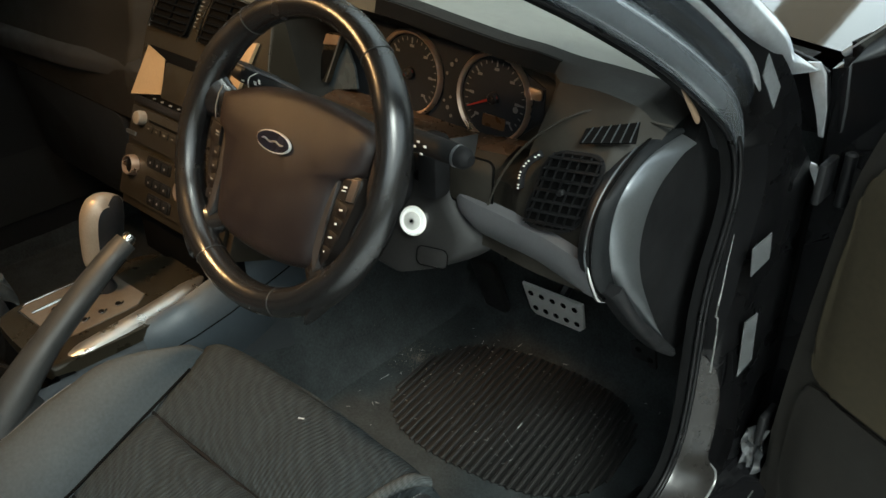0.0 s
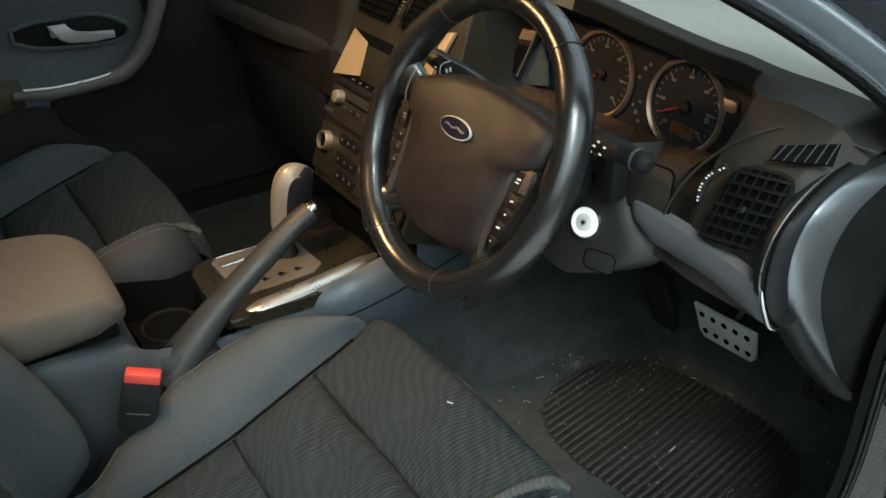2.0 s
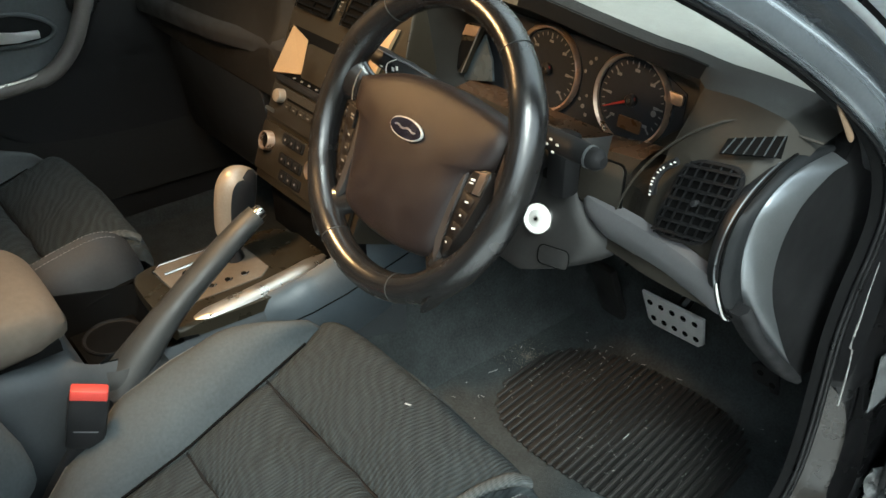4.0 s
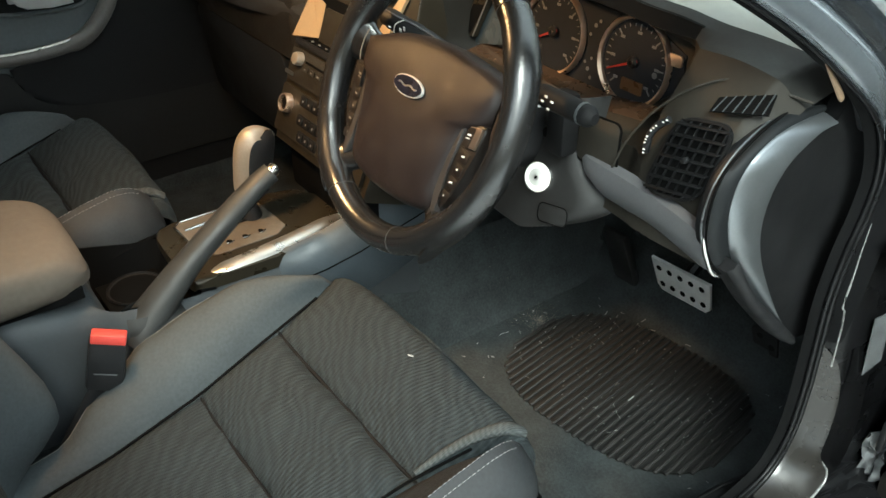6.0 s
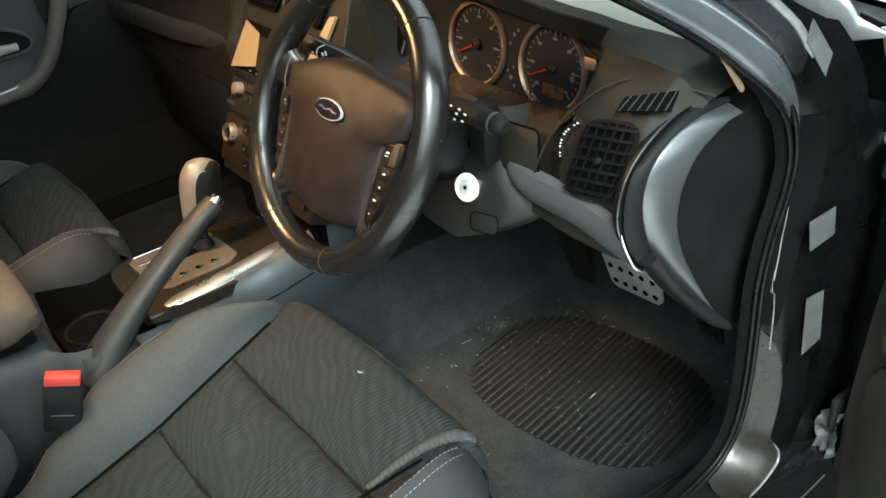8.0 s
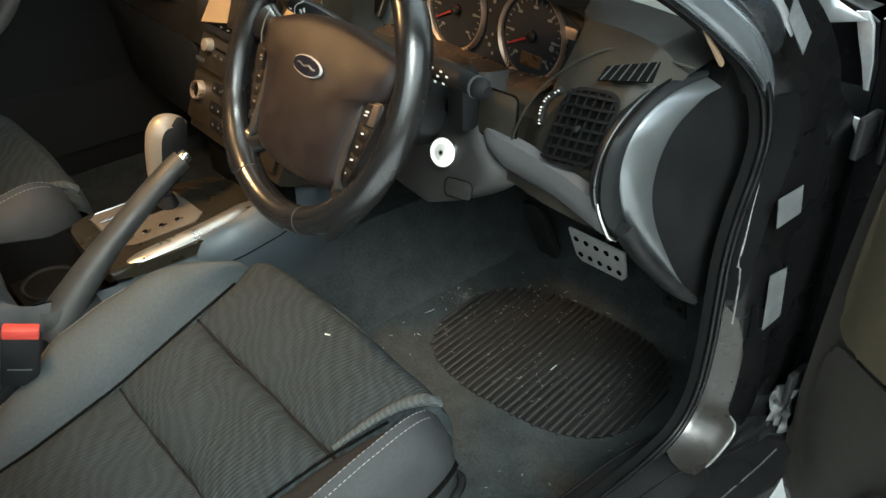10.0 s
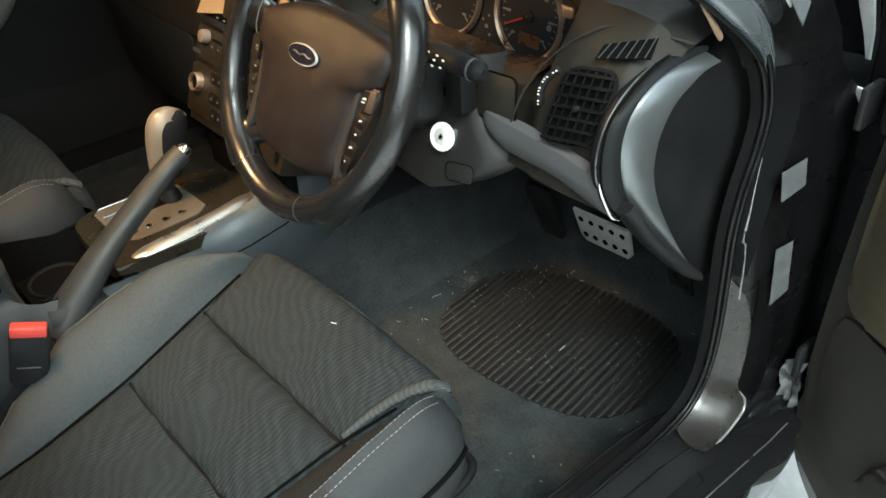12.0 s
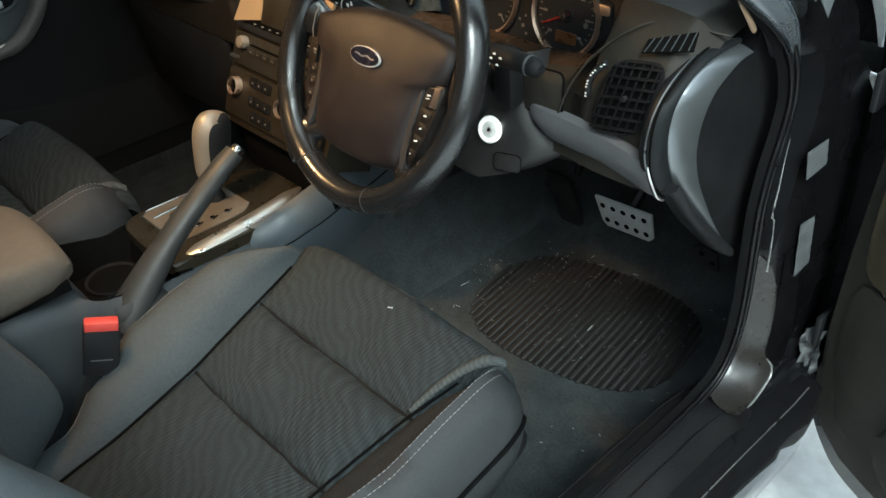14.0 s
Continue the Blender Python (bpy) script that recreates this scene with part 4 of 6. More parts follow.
part("vent_knob", turned([(0.004, 0), (0.004, 0.004), (0.0028, 0.005)], M_RV @ pose(0, 0, 0.005), 12), BLACK, rv)
# thumb wheel with white marks beside the vent
arc = smooth_path([(0.6085, 0.704, 0.908), (0.6105, 0.703, 0.925), (0.6180, 0.704, 0.941), (0.6320, 0.707, 0.954)], 4)
part("thumb_wheel", tube([p + Vector((-0.001, 0.003, 0)) for p in arc], 0.0045, 8), BLACK, dash)
for i in range(10):
    p = arc[round(i * 12 / 9)]
    part("thumb_mark", box((0.0026, 0.0022, 0.0017), p + Vector((-0.001, -0.0016, 0)), 0.0005, None, 1), MARK, dash)
# demister vent on the pod's top; its flat near-black base stands for the recess's shade
tv_corner = [Vector((x, y, 0.983 + 0.37 * (y - 0.75))) for x, y in ((0.670, 0.722), (0.724, 0.744), (0.711, 0.772), (0.664, 0.743))]
M_TV = frame_at(tv_corner[0], tv_corner[1] - tv_corner[0], tv_corner[3] - tv_corner[0])
tv_flat = [M_TV.inverted() @ p for p in tv_corner]
tv = part("demister_vent", prism([(p.x, p.y) for p in tv_flat], 0.0015, M_TV, 0.0), DEEP, dash)
for i in range(6):
    a = tv_flat[0].lerp(tv_flat[1], (i + 0.35) / 6)
    b = tv_flat[3].lerp(tv_flat[2], (i + 0.80) / 6)
    part("slat", tube([M_TV @ (a + Vector((0, 0, 0.0018))), M_TV @ (b + Vector((0, 0, 0.0018)))], 0.0008, 6), CONSOLE, tv)

# passenger side: strip, glovebox and vent
rows = []
for i in range(25):
    x = -0.728 + 0.610 * i / 24
    t = (x + 0.728) / 0.610
    y = 0.652 - 0.003 * math.sin(math.pi * t) + 0.030 * step(0.55, 1.0, t)
    z = 0.858 + 0.016 * (1 - (1 - t) ** 2) + 0.012 * t
    h = 0.045 - 0.012 * t
    rows.append([Vector((x, y + 0.012, z + 0.006)), Vector((x, y, z)), Vector((x, y - 0.006, z - 0.3 * h)), Vector((x, y - 0.003, z - 0.8 * h)), Vector((x, y + 0.012, z - h)), Vector((x, y + 0.04, z - h - 0.004))])
part("glove_strip", loft(rows), GLOVE, dash, "grey painted strip along the passenger dash")
part("glovebox_lid", prism(rounded(0.40, 0.20, 0.02), 0.012, frame_at((-0.42, 0.69, 0.69), (1, 0, 0), (0, -0.12, 1)), 0.004), DOORDARK, dash)
M_PV = frame_at((-0.660, 0.668, 0.912), (1, 0.05, 0.02), (0, 0.35, 1)) @ pose(0, 0, 0.010)
vent(dash, M_PV, 0.075, 0.060, 1, 6)

# ---- instrument cluster ----
cluster = thing("instrument_cluster", (0.40, 0.835, 0.88), "two round dials with copper-toned rings in a dark hood", "instrument cluster")
C_TILT = frame_at((0.0, 0.833, 0.94), (1, 0, 0), (0, 0.13, 1))


def on_cluster(x, z, w=0.0):
    return C_TILT @ pose(x, (z - 0.94) * 1.008, w)


part("face", prism([(x, y) for x, y in ((0.20, -0.055), (0.50, -0.050), (0.548, -0.010), (0.545, 0.03), (0.49, 0.052), (0.20, 0.060))], 0.003, C_TILT, 0.0), DIALFACE, cluster)


def gauge(x, z, r, needle_deg):
    m = on_cluster(x, z, 0.003)
    g = part("dial", turned([(r * 0.96, 0), (r * 0.96, 0.0015)], m, 48), DIALFACE, cluster)
    prof = [(r * 0.95, 0.0), (r * 1.06, 0.0), (r * 1.07, 0.004), (r * 1.02, 0.009), (r * 0.96, 0.006)]
    rows = [[m @ Vector((q * math.cos(2 * math.pi * k / 56), q * math.sin(2 * math.pi * k / 56), w)) for k in range(56)] for q, w in prof + prof[:1]]
    part("ring", loft(rows, True), RING, g)
    for i in range(25):
        a = radians(225 - 270 * i / 24)
        ln = 0.008 if i % 4 == 0 else 0.004
        q = r * 0.86 - ln / 2
        part("tick", box((ln, 0.0012 if i % 4 else 0.002, 0.0006), (0, 0, 0), 0, m @ pose(q * math.cos(a), q * math.sin(a), 0.002, 0, 0, math.degrees(a))), PRINT, g)
    for i in range(7):
        a = radians(225 - 270 * i / 6)
        q = r * 0.66
        part("numeral_bar", box((0.007, 0.0035, 0.0006), (0, 0, 0), 0, m @ pose(q * math.cos(a), q * math.sin(a), 0.002)), PRINT, g)
    a = radians(needle_deg)
    part("needle", loft([[m @ (pose(0, 0, 0, 0, 0, needle_deg) @ Vector(p)) for p in ring] for ring in
                         ([(-0.008, -0.002, 0.005), (-0.008, 0.002, 0.005), (-0.008, 0.002, 0.007), (-0.008, -0.002, 0.007)],
                          [(r * 0.80, -0.0008, 0.004), (r * 0.80, 0.0008, 0.004), (r * 0.80, 0.0008, 0.005), (r * 0.80, -0.0008, 0.005)])], True, True), NEEDLE, g)
    part("needle_hub", turned([(0.008, 0.0), (0.008, 0.007), (0.006, 0.009)], m, 16), BLACK, g)
    part("hub_pin", turned([(0.0035, 0.009), (0.003, 0.0105)], m, 10), CHROME, g)
    return g


gauge(0.322, 0.941, 0.056, 207)
gauge(0.470, 0.941, 0.056, 205)
part("trip_display", prism(rounded(0.036, 0.016, 0.002), 0.002, on_cluster(0.474, 0.911, 0.005), 0.0), LENS, cluster, "amber trip display")
part("amber_lamp", prism(rounded(0.026, 0.014, 0.004), 0.003, on_cluster(0.530, 0.961, 0.004), 0.001), RING, cluster, "amber reflecting lens")
for x, z, s in ((0.505, 0.934, 0.007), (0.488, 0.906, 0.0045), (0.395, 0.968, 0.005), (0.402, 0.975, 0.004), (0.388, 0.955, 0.004), (0.397, 0.925, 0.0035), (0.393, 0.910, 0.005), (0.400, 0.900, 0.004), (0.386, 0.918, 0.0035)):
    part("symbol", turned([(s * 0.6, 0.0), (s * 0.6, 0.0008)], on_cluster(x, z, 0.004), 10), PRINT, cluster)
# bronze ledge below the dials
rows = [[Vector((x, 0.818, 0.893 + 0.012 * step(0.44, 0.55, x))), Vector((x, 0.800, 0.892 + 0.012 * step(0.44, 0.55, x))), Vector((x, 0.778, 0.889 + 0.010 * step(0.44, 0.55, x)))]
        for x in [0.19 + 0.345 * i / 12 for i in range(13)]]
part("ledge", loft(rows), COPPER, cluster, "brown satin ledge under the dials")
part("ledge_front", loft([[r[2], r[2] + Vector((0, -0.003, -0.002)), Vector((r[2].x, 0.752, 0.882)), Vector((r[2].x, 0.740, 0.872)), Vector((r[2].x, 0.738, 0.864))] for r in rows]), DASH, cluster)
# grey clear panel and display tower left of the dials
part("side_lens", prism([(0.164, -0.058), (0.236, -0.040), (0.228, -0.010), (0.208, 0.020)], 0.004, C_TILT @ pose(0, 0, 0.018), 0.001), LENSGREY, cluster, "grey glassy lens beside the dials")
tower = part("side_display", prism([(0.150, -0.046), (0.181, -0.042), (0.212, 0.034), (0.181, 0.031)], 0.010, C_TILT @ pose(0, 0, 0.024), 0.003), BRONZE, cluster, "narrow brown display beside the dials")
part("display_cap", prism([(0.175, 0.014), (0.205, 0.018), (0.211, 0.033), (0.182, 0.030)], 0.002, C_TILT @ pose(0, 0, 0.0342), 0.0005), LAMPAMBER, tower, "upper end of the display, amber lamplight in its colour")
part("display_edge", tube([C_TILT @ Vector((x, y, 0.035)) for x, y in ((0.182, -0.040), (0.197, -0.004), (0.2115, 0.032))], 0.0011, 6), SATIN, tower)
part("display_glass", prism([(0.157, -0.040), (0.176, -0.037), (0.200, 0.010), (0.176, 0.006)], 0.001, C_TILT @ pose(0, 0, 0.0342), 0.0), DEEP, tower)

# ---- steering column, stalks, ignition ----
column = thing("steering_column", (0.39, 0.65, 0.80), "dark plastic steering column shroud with two stalks", "steering column")
TH = radians(25.8)
AXIS = Vector((0, math.cos(TH), -math.sin(TH)))
HUB = Vector((0.394, 0.546, 0.940))
rows = []
for k, (d, w, up_, dn) in enumerate(((0.035, 0.048, 0.045, 0.050), (0.06, 0.054, 0.050, 0.055), (0.12, 0.058, 0.052, 0.055), (0.19, 0.062, 0.050, 0.055), (0.26, 0.06, 0.045, 0.05))):
    c = HUB + AXIS * d
    rows.append([c + Vector((w * math.cos(a), 0, 0)) + Vector((0, math.sin(TH), math.cos(TH))) * ((up_ if math.sin(a) > 0 else dn) * math.copysign(abs(math.sin(a)) ** 0.7, math.sin(a)))
                 for a in (2 * math.pi * i / 28 for i in range(28))])
part("shroud", loft(rows, True, True), BLACK, column)
COVER = ((0.746, 0.345, 0.440, 0.030), (0.752, 0.338, 0.462, 0.004), (0.762, 0.334, 0.490, 0.0), (0.776, 0.331, 0.522, 0.0), (0.796, 0.330, 0.552, 0.0), (0.812, 0.331, 0.562, 0.0), (0.830, 0.332, 0.552, 0.0), (0.850, 0.334, 0.529, 0.0), (0.872, 0.338, 0.519, 0.0), (0.900, 0.345, 0.514, 0.0), (0.930, 0.350, 0.510, 0.004))
rows = []
for z, x0, x1, back in COVER:
    row = []
    for i in range(21):
        x = x0 + (x1 - x0) * i / 20
        edge_in = 0.030 * max(0.0, 1 - i / 1.5) + 0.030 * max(0.0, 1 - (20 - i) / 1.5)
        row.append(Vector((x, 0.682 + 0.30 * (z - 0.83) + (1.7 if x > 0.46 else 0.9) * (x - 0.46) ** 2 + back + edge_in, z)))
    rows.append(row)
part("lower_cover", loft([[p.copy() for p in c] for c in zip(*[smooth_path(c, 3) for c in zip(*rows)])]), SHROUD, column, "dark grey plastic cover round the ignition", 60)
M_COV = frame_at((0.470, 0.680, 0.827), (1, 0.12, 0.06), (0, 0.30, 1))
part("column_hatch", prism(rounded(0.044, 0.022, 0.007), 0.0016, M_COV @ pose(0.030, -0.041, 0.0, 0, 0, 4), 0.0008), SHROUD, column)
part("hatch_line", tube([M_COV @ pose(0.030, -0.041, 0.0015, 0, 0, 4) @ Vector((x, y, 0)) for x, y in rounded(0.046, 0.024, 0.008)], 0.0007, 5, closed=True), DEEP, column)
# black box and satin tube stand for the slot's shade and gleam
part("column_slot", box((0.030, 0.010, 0.026), (0, 0, 0), 0.003, M_COV @ pose(-0.036, 0.052, 0.002)), DEEP, column, "dark slot beside the ignition")
part("slot_gleam", tube([M_COV @ Vector((-0.052, 0.033, 0.004)), M_COV @ Vector((-0.030, 0.032, 0.005)), M_COV @ Vector((-0.014, 0.040, 0.004))], 0.0011, 6), SATIN, column)
M_IGN = frame_at((0.470, 0.6755, 0.8275), (1, 0.28, 0.10), (0, 0.36, 1))
ign = part("ignition_lock", turned([(0.0176, -0.012), (0.0176, 0.003), (0.0168, 0.0045), (0.0146, 0.0045), (0.0140, 0.003)], M_IGN, 36), LIT, column, "illuminated white ignition ring")
part("groove", turned([(0.0141, 0.0), (0.0141, 0.0026), (0.0118, 0.0028)], M_IGN, 28), MARK, ign)
part("barrel", turned([(0.0112, 0.0), (0.0112, 0.0042), (0.0098, 0.0050)], M_IGN, 28), MARK, ign)
part("key_hole", turned([(0.0036, 0.0050), (0.0036, 0.0056), (0.0028, 0.0058)], M_IGN, 18), SATIN, ign)
part("key_slot", box((0.0040, 0.0026, 0.001), (0, 0, 0), 0, M_IGN @ pose(0, 0, 0.0062, 0, 0, 40)), DEEP, ign)
part("ignition_collar", turned([(0.0196, -0.012), (0.0196, 0.0012), (0.0188, 0.0022), (0.0178, 0.0012)], M_IGN, 36), CHROME, ign)
# right stalk: indicators
st = part("indicator_stalk", tube(smooth_path([(0.455, 0.650, 0.945), (0.500, 0.640, 0.958), (0.545, 0.632, 0.964), (0.585, 0.628, 0.966), (0.603, 0.627, 0.966)], 4), [0.0115] * 5 + [0.0125] * 6 + [0.0118] * 4 + [0.009, 0.006], 12), SLAT, column)
part("stalk_tip", turned([(0.0125, 0), (0.0125, 0.003), (0.010, 0.0035)], frame_at((0.583, 0.628, 0.966), (0, 1, 0), (0, 0, 1)), 16), SILVER, st)
for x, z in ((0.520, 0.975), (0.530, 0.968), (0.536, 0.975), (0.525, 0.960), (0.540, 0.962), (0.546, 0.972)):
    part("stalk_mark", box((0.0036, 0.001, 0.0022), (x, 0.620 + (x - 0.52) * -0.05, z - 0.004), 0.0), MARK, st)
part("stalk_base", box((0.032, 0.03, 0.08), (0.492, 0.690, 0.905), 0.008), SLAT, column)
part("tilt_lever", box((0.022, 0.02, 0.012), (0.474, 0.694, 0.884), 0.003), DEEP, column)
# left stalk: wipers
st = part("wiper_stalk", tube(smooth_path([(0.330, 0.650, 0.945), (0.300, 0.632, 0.966), (0.265, 0.624, 0.972), (0.232, 0.620, 0.978), (0.215, 0.619, 0.980)], 4), [0.011] * 6 + [0.013] * 7 + [0.012] * 2 + [0.008, 0.005], 12), BLACK, column)
part("stalk_mark", tube(smooth_path([(0.2560, 0.6085, 0.964), (0.2585, 0.6065, 0.973), (0.2630, 0.6070, 0.982), (0.2740, 0.6120, 0.9885)], 4), 0.0008, 6), MARK, st)
for x, z, w, h in ((0.2450, 0.973, 0.0050, 0.0020), (0.2705, 0.9755, 0.0045, 0.0045), (0.2790, 0.9790, 0.0035, 0.0055), (0.2860, 0.9735, 0.0060, 0.0022), (0.2940, 0.9740, 0.0040, 0.0050)):
    part("stalk_mark", box((w, 0.001, h), (x, 0.6085, z), 0.0), MARK, st)
# highlight along the stalk, modelled as a thin grey tube
part("stalk_gleam", tube([(0.222, 0.616, 0.9895), (0.255, 0.613, 0.9890), (0.290, 0.619, 0.9845), (0.315, 0.632, 0.972)], [0.0006, 0.0012, 0.0012, 0.0006], 6), GREYTRIM, st)


# ---- steering wheel ----
W = frame_at(HUB, (1, 0, 0), (0, math.sin(TH), math.cos(TH)))
wheel = thing("steering_wheel", HUB + AXIS * 0.03, "black leather four-spoke steering wheel with a brown-black airbag pad", "steering wheel")
RIM, FAT = 0.1665, 0.0185
rows = []
for k in range(96):
    a = 2 * math.pi * k / 96
    deg = math.degrees(a)
    grip = 0.0022 * max(math.exp(-((deg - 150) / 12) ** 2), math.exp(-((deg - 30) / 12) ** 2), math.exp(-((deg - 225) / 10) ** 2), math.exp(-((deg - 315) / 10) ** 2))
    fat = FAT + grip - 0.0012 * math.exp(-((deg - 90) / 30) ** 2)
    o, i_, wv = Vector((math.cos(a), math.sin(a), 0)), RIM, Vector((0, 0, 1))
    rows.append([W @ (o * (RIM + fat * 0.92 * math.cos(b)) + wv * (fat * 1.05 * math.sin(b))) for b in (2 * math.pi * j / 18 for j in range(18))])
rows.append(rows[0])
bm = loft(rows, True)
bmesh.ops.remove_doubles(bm, verts=bm.verts, dist=1e-6)
rim = part("rim", bm, LEATHER, wheel, "black leather wheel rim, worn shiny")
# rim seams in a paler grey that stands for their highlight
for deg in (52, 128, 243, 290):
    a = radians(deg)
    o = Vector((math.cos(a), math.sin(a), 0))
    pts = [W @ (o * (RIM + (FAT + 0.0002) * 0.92 * math.cos(b)) + Vector((0, 0, 1)) * ((FAT + 0.0002) * 1.05 * math.sin(b))) for b in (2 * math.pi * j / 20 for j in range(20))]
    part("rim_seam", tube(pts, 0.0006, 5, closed=True, up=W.to_3x3() @ o), LEVER, rim)
pad = smooth_path([(x, y, 0) for x, y in ((-0.130, 0.043), (-0.066, 0.064), (0, 0.072), (0.066, 0.068), (0.130, 0.055), (0.127, 0.014), (0.104, -0.004), (0.095, -0.044), (0.091, -0.082), (0.083, -0.106), (0.045, -0.117), (0, -0.120), (-0.045, -0.117), (-0.083, -0.106), (-0.091, -0.082), (-0.097, -0.044), (-0.108, -0.004), (-0.127, 0.012), (-0.130, 0.043))], 4)[:-1]
rings = []
for s, w in ((0.985, -0.036), (1.0, -0.018), (0.993, -0.009), (0.972, -0.002), (0.935, 0.0035), (0.86, 0.0078), (0.65, 0.0112), (0.35, 0.0135), (0.1, 0.0145)):
    k = max(0.0, min(1.0, (0.97 - s) / 0.30))
    ring = []
    for p in pad:
        # towards the middle the rings round off to an oval
        a = math.atan2((p.y + 0.02) / 0.085, p.x / 0.105)
        o = Vector((0.105 * math.cos(a), 0.085 * math.sin(a) - 0.02, 0))
        q = p.lerp(o, k)
        ring.append(W @ Vector((q.x * s, (q.y + 0.02) * s - 0.02, w)))
    rings.append(ring)
part("airbag_cover", loft(rings, True, True), AIRBAG, wheel, "brown-black grained airbag cover")
part("cover_crease", tube([W @ Vector((x, -0.026 - 0.3 * x * x, 0.0128 - 0.5 * x * x)) for x in [-0.05 + 0.01 * i for i in range(11)]], 0.0006, 5), DEEP, wheel)
M_EMB = W @ pose(0.0, 0.012, 0.0140)
emb = part("emblem", prism(ellipse(0.057, 0.0238, 40), 0.003, M_EMB, 0.0006), BRIGHT, wheel, "silver-rimmed dark oval badge")
part("emblem_field", prism(ellipse(0.0542, 0.0212, 40), 0.0006, M_EMB @ pose(0, 0, 0.003), 0.0), BLUE, emb)
part("emblem_wave", tube([M_EMB @ Vector((-0.019 + 0.0019 * i, 0.0011 * math.sin(i * 0.63), 0.0038)) for i in range(21)], [0.0004] + [0.0011] * 19 + [0.0004], 6, up=W.to_3x3() @ Vector((0, 0, 1))), SATIN, emb)


def spoke(stations):
    """A flat padded arm: each station is (x, y, w, half height, half thickness) on the wheel's face."""
    rows = []
    path = smooth_path([(a, b, 0) for a, b, *_ in stations], 4)
    rest = [smooth_path([(q[2], q[3], q[4]) for q in stations], 4)][0]
    for i, p in enumerate(path):
        d = (path[min(i + 1, len(path) - 1)] - path[max(i - 1, 0)]).normalized()
        across = Vector((-d.y, d.x, 0))
        w, hy, ht = rest[i]
        rows.append([W @ (p + across * (hy * math.copysign(abs(math.cos(t)) ** 0.8, math.cos(t))) + Vector((0, 0, w + ht * math.sin(t)))) for t in (2 * math.pi * k / 20 for k in range(20))])
    return loft(rows, True, True)


for s in (-1, 1):
    arm = part("upper_spoke", spoke([(s * 0.112, 0.022, -0.022, 0.022, 0.012), (s * 0.130, 0.026, -0.017, 0.022, 0.013), (s * 0.143, 0.030, -0.010, 0.026, 0.0145), (s * 0.154, 0.033, -0.004, 0.036, 0.0155), (s * 0.166, 0.036, 0.0, 0.050, 0.014)]), LEATHER, wheel, "", 70)
    part("spoke_seam", tube([W @ Vector((s * x, y, w)) for x, y, w in ((0.1325, 0.048, -0.002), (0.1345, 0.036, -0.0005), (0.1345, 0.020, -0.0005), (0.1330, 0.008, -0.003))], 0.0008, 6), FAINT if s < 0 else DEEP, arm)
    part("lower_spoke", spoke([(s * 0.072, -0.094, -0.018, 0.016, 0.011), (s * 0.090, -0.106, -0.012, 0.017, 0.012), (s * 0.104, -0.114, -0.007, 0.021, 0.0135), (s * 0.114, -0.120, -0.003, 0.030, 0.015), (s * 0.126, -0.127, 0.0, 0.042, 0.014)]), LEATHER, wheel, "", 70)
    pod = [(s * x, y) for x, y in ((0.102, 0.007), (0.128, 0.010), (0.131, 0.004), (0.127, -0.022), (0.119, -0.056), (0.111, -0.082), (0.103, -0.096), (0.096, -0.092), (0.096, -0.046))]
    pad_part = part("switch_pod", prism(pod[::-s], 0.020, W @ pose(0, 0, -0.019), 0.003), PODBROWN, wheel)
    lip = [(s * x, y) for x, y in ((0.094, 0.004), (0.102, 0.006), (0.0970, -0.046), (0.0965, -0.088), (0.103, -0.099), (0.096, -0.106), (0.090, -0.098), (0.0885, -0.082), (0.0890, -0.046))]
    part("pod_rim", prism(lip[::-s], 0.018, W @ pose(0, 0, -0.014), 0.003, None, 3), PODGREY, pad_part, "satin grey rim of the switch pod")
    top_key = [(s * x, y) for x, y in ((0.109, 0.004), (0.127, 0.007), (0.1275, 0.000), (0.125, -0.018), (0.106, -0.020))]
    b = part("button", prism(top_key[::-s], 0.0040, W @ pose(0, 0, 0.0005), 0.0014), KEYGLINT if s > 0 else PODBROWN, pad_part, "volume rocker with a warm reflection painted on its edge" if s > 0 else "")
    field = [(s * x, y) for x, y in ((0.108, 0.003), (0.118, 0.004), (0.116, -0.019), (0.106, -0.019))]
    part("button_face", prism(field[::-s], 0.0006, W @ pose(0, 0, 0.0045), 0.0), PODBROWN, b)
    part("button_mark", box((0.006, 0.0022, 0.0004), (0, 0, 0), 0, W @ pose(s * 0.1125, -0.005, 0.0054, 0, 0, s * 8)), MARK if s > 0 else FAINT, b)
    part("button_mark", box((0.006, 0.0014, 0.0004), (0, 0, 0), 0, W @ pose(s * 0.1115, -0.009, 0.0054, 0, 0, s * 8)), MARK if s > 0 else FAINT, b)
    for x, y, h, k in ((0.1125, -0.030, 0.015, 0.0050), (0.1105, -0.046, 0.013, 0.0030), (0.1080, -0.062, 0.014, 0.0055), (0.1045, -0.079, 0.013, 0.0015)):
        b = part("button", prism(rounded(0.0150, h - 0.0012, 0.002), 0.0014, W @ pose(s * x, y, 0.0005, 0, 0, s * -10), 0.0005), PODBROWN, pad_part)
        part("button_mark", box((k, 0.0020, 0.0004), (0, 0, 0), 0, W @ pose(s * (x - 0.001), y, 0.0021, 0, 0, s * 10)), MARK if s > 0 else FAINT, b)
    # near-black plate for the shaded recess behind the pod, with a paddle and its row of dots
    fill = [(s * x, y) for x, y in ((0.120, 0.046), (0.154, 0.042), (0.156, -0.010), (0.140, -0.058), (0.112, -0.096), (0.100, -0.080), (0.116, -0.034), (0.120, 0.006))]
    part("spoke_filler", prism(fill[::s], 0.012, W @ pose(0, 0, -0.034), 0.003), DEEP, wheel)
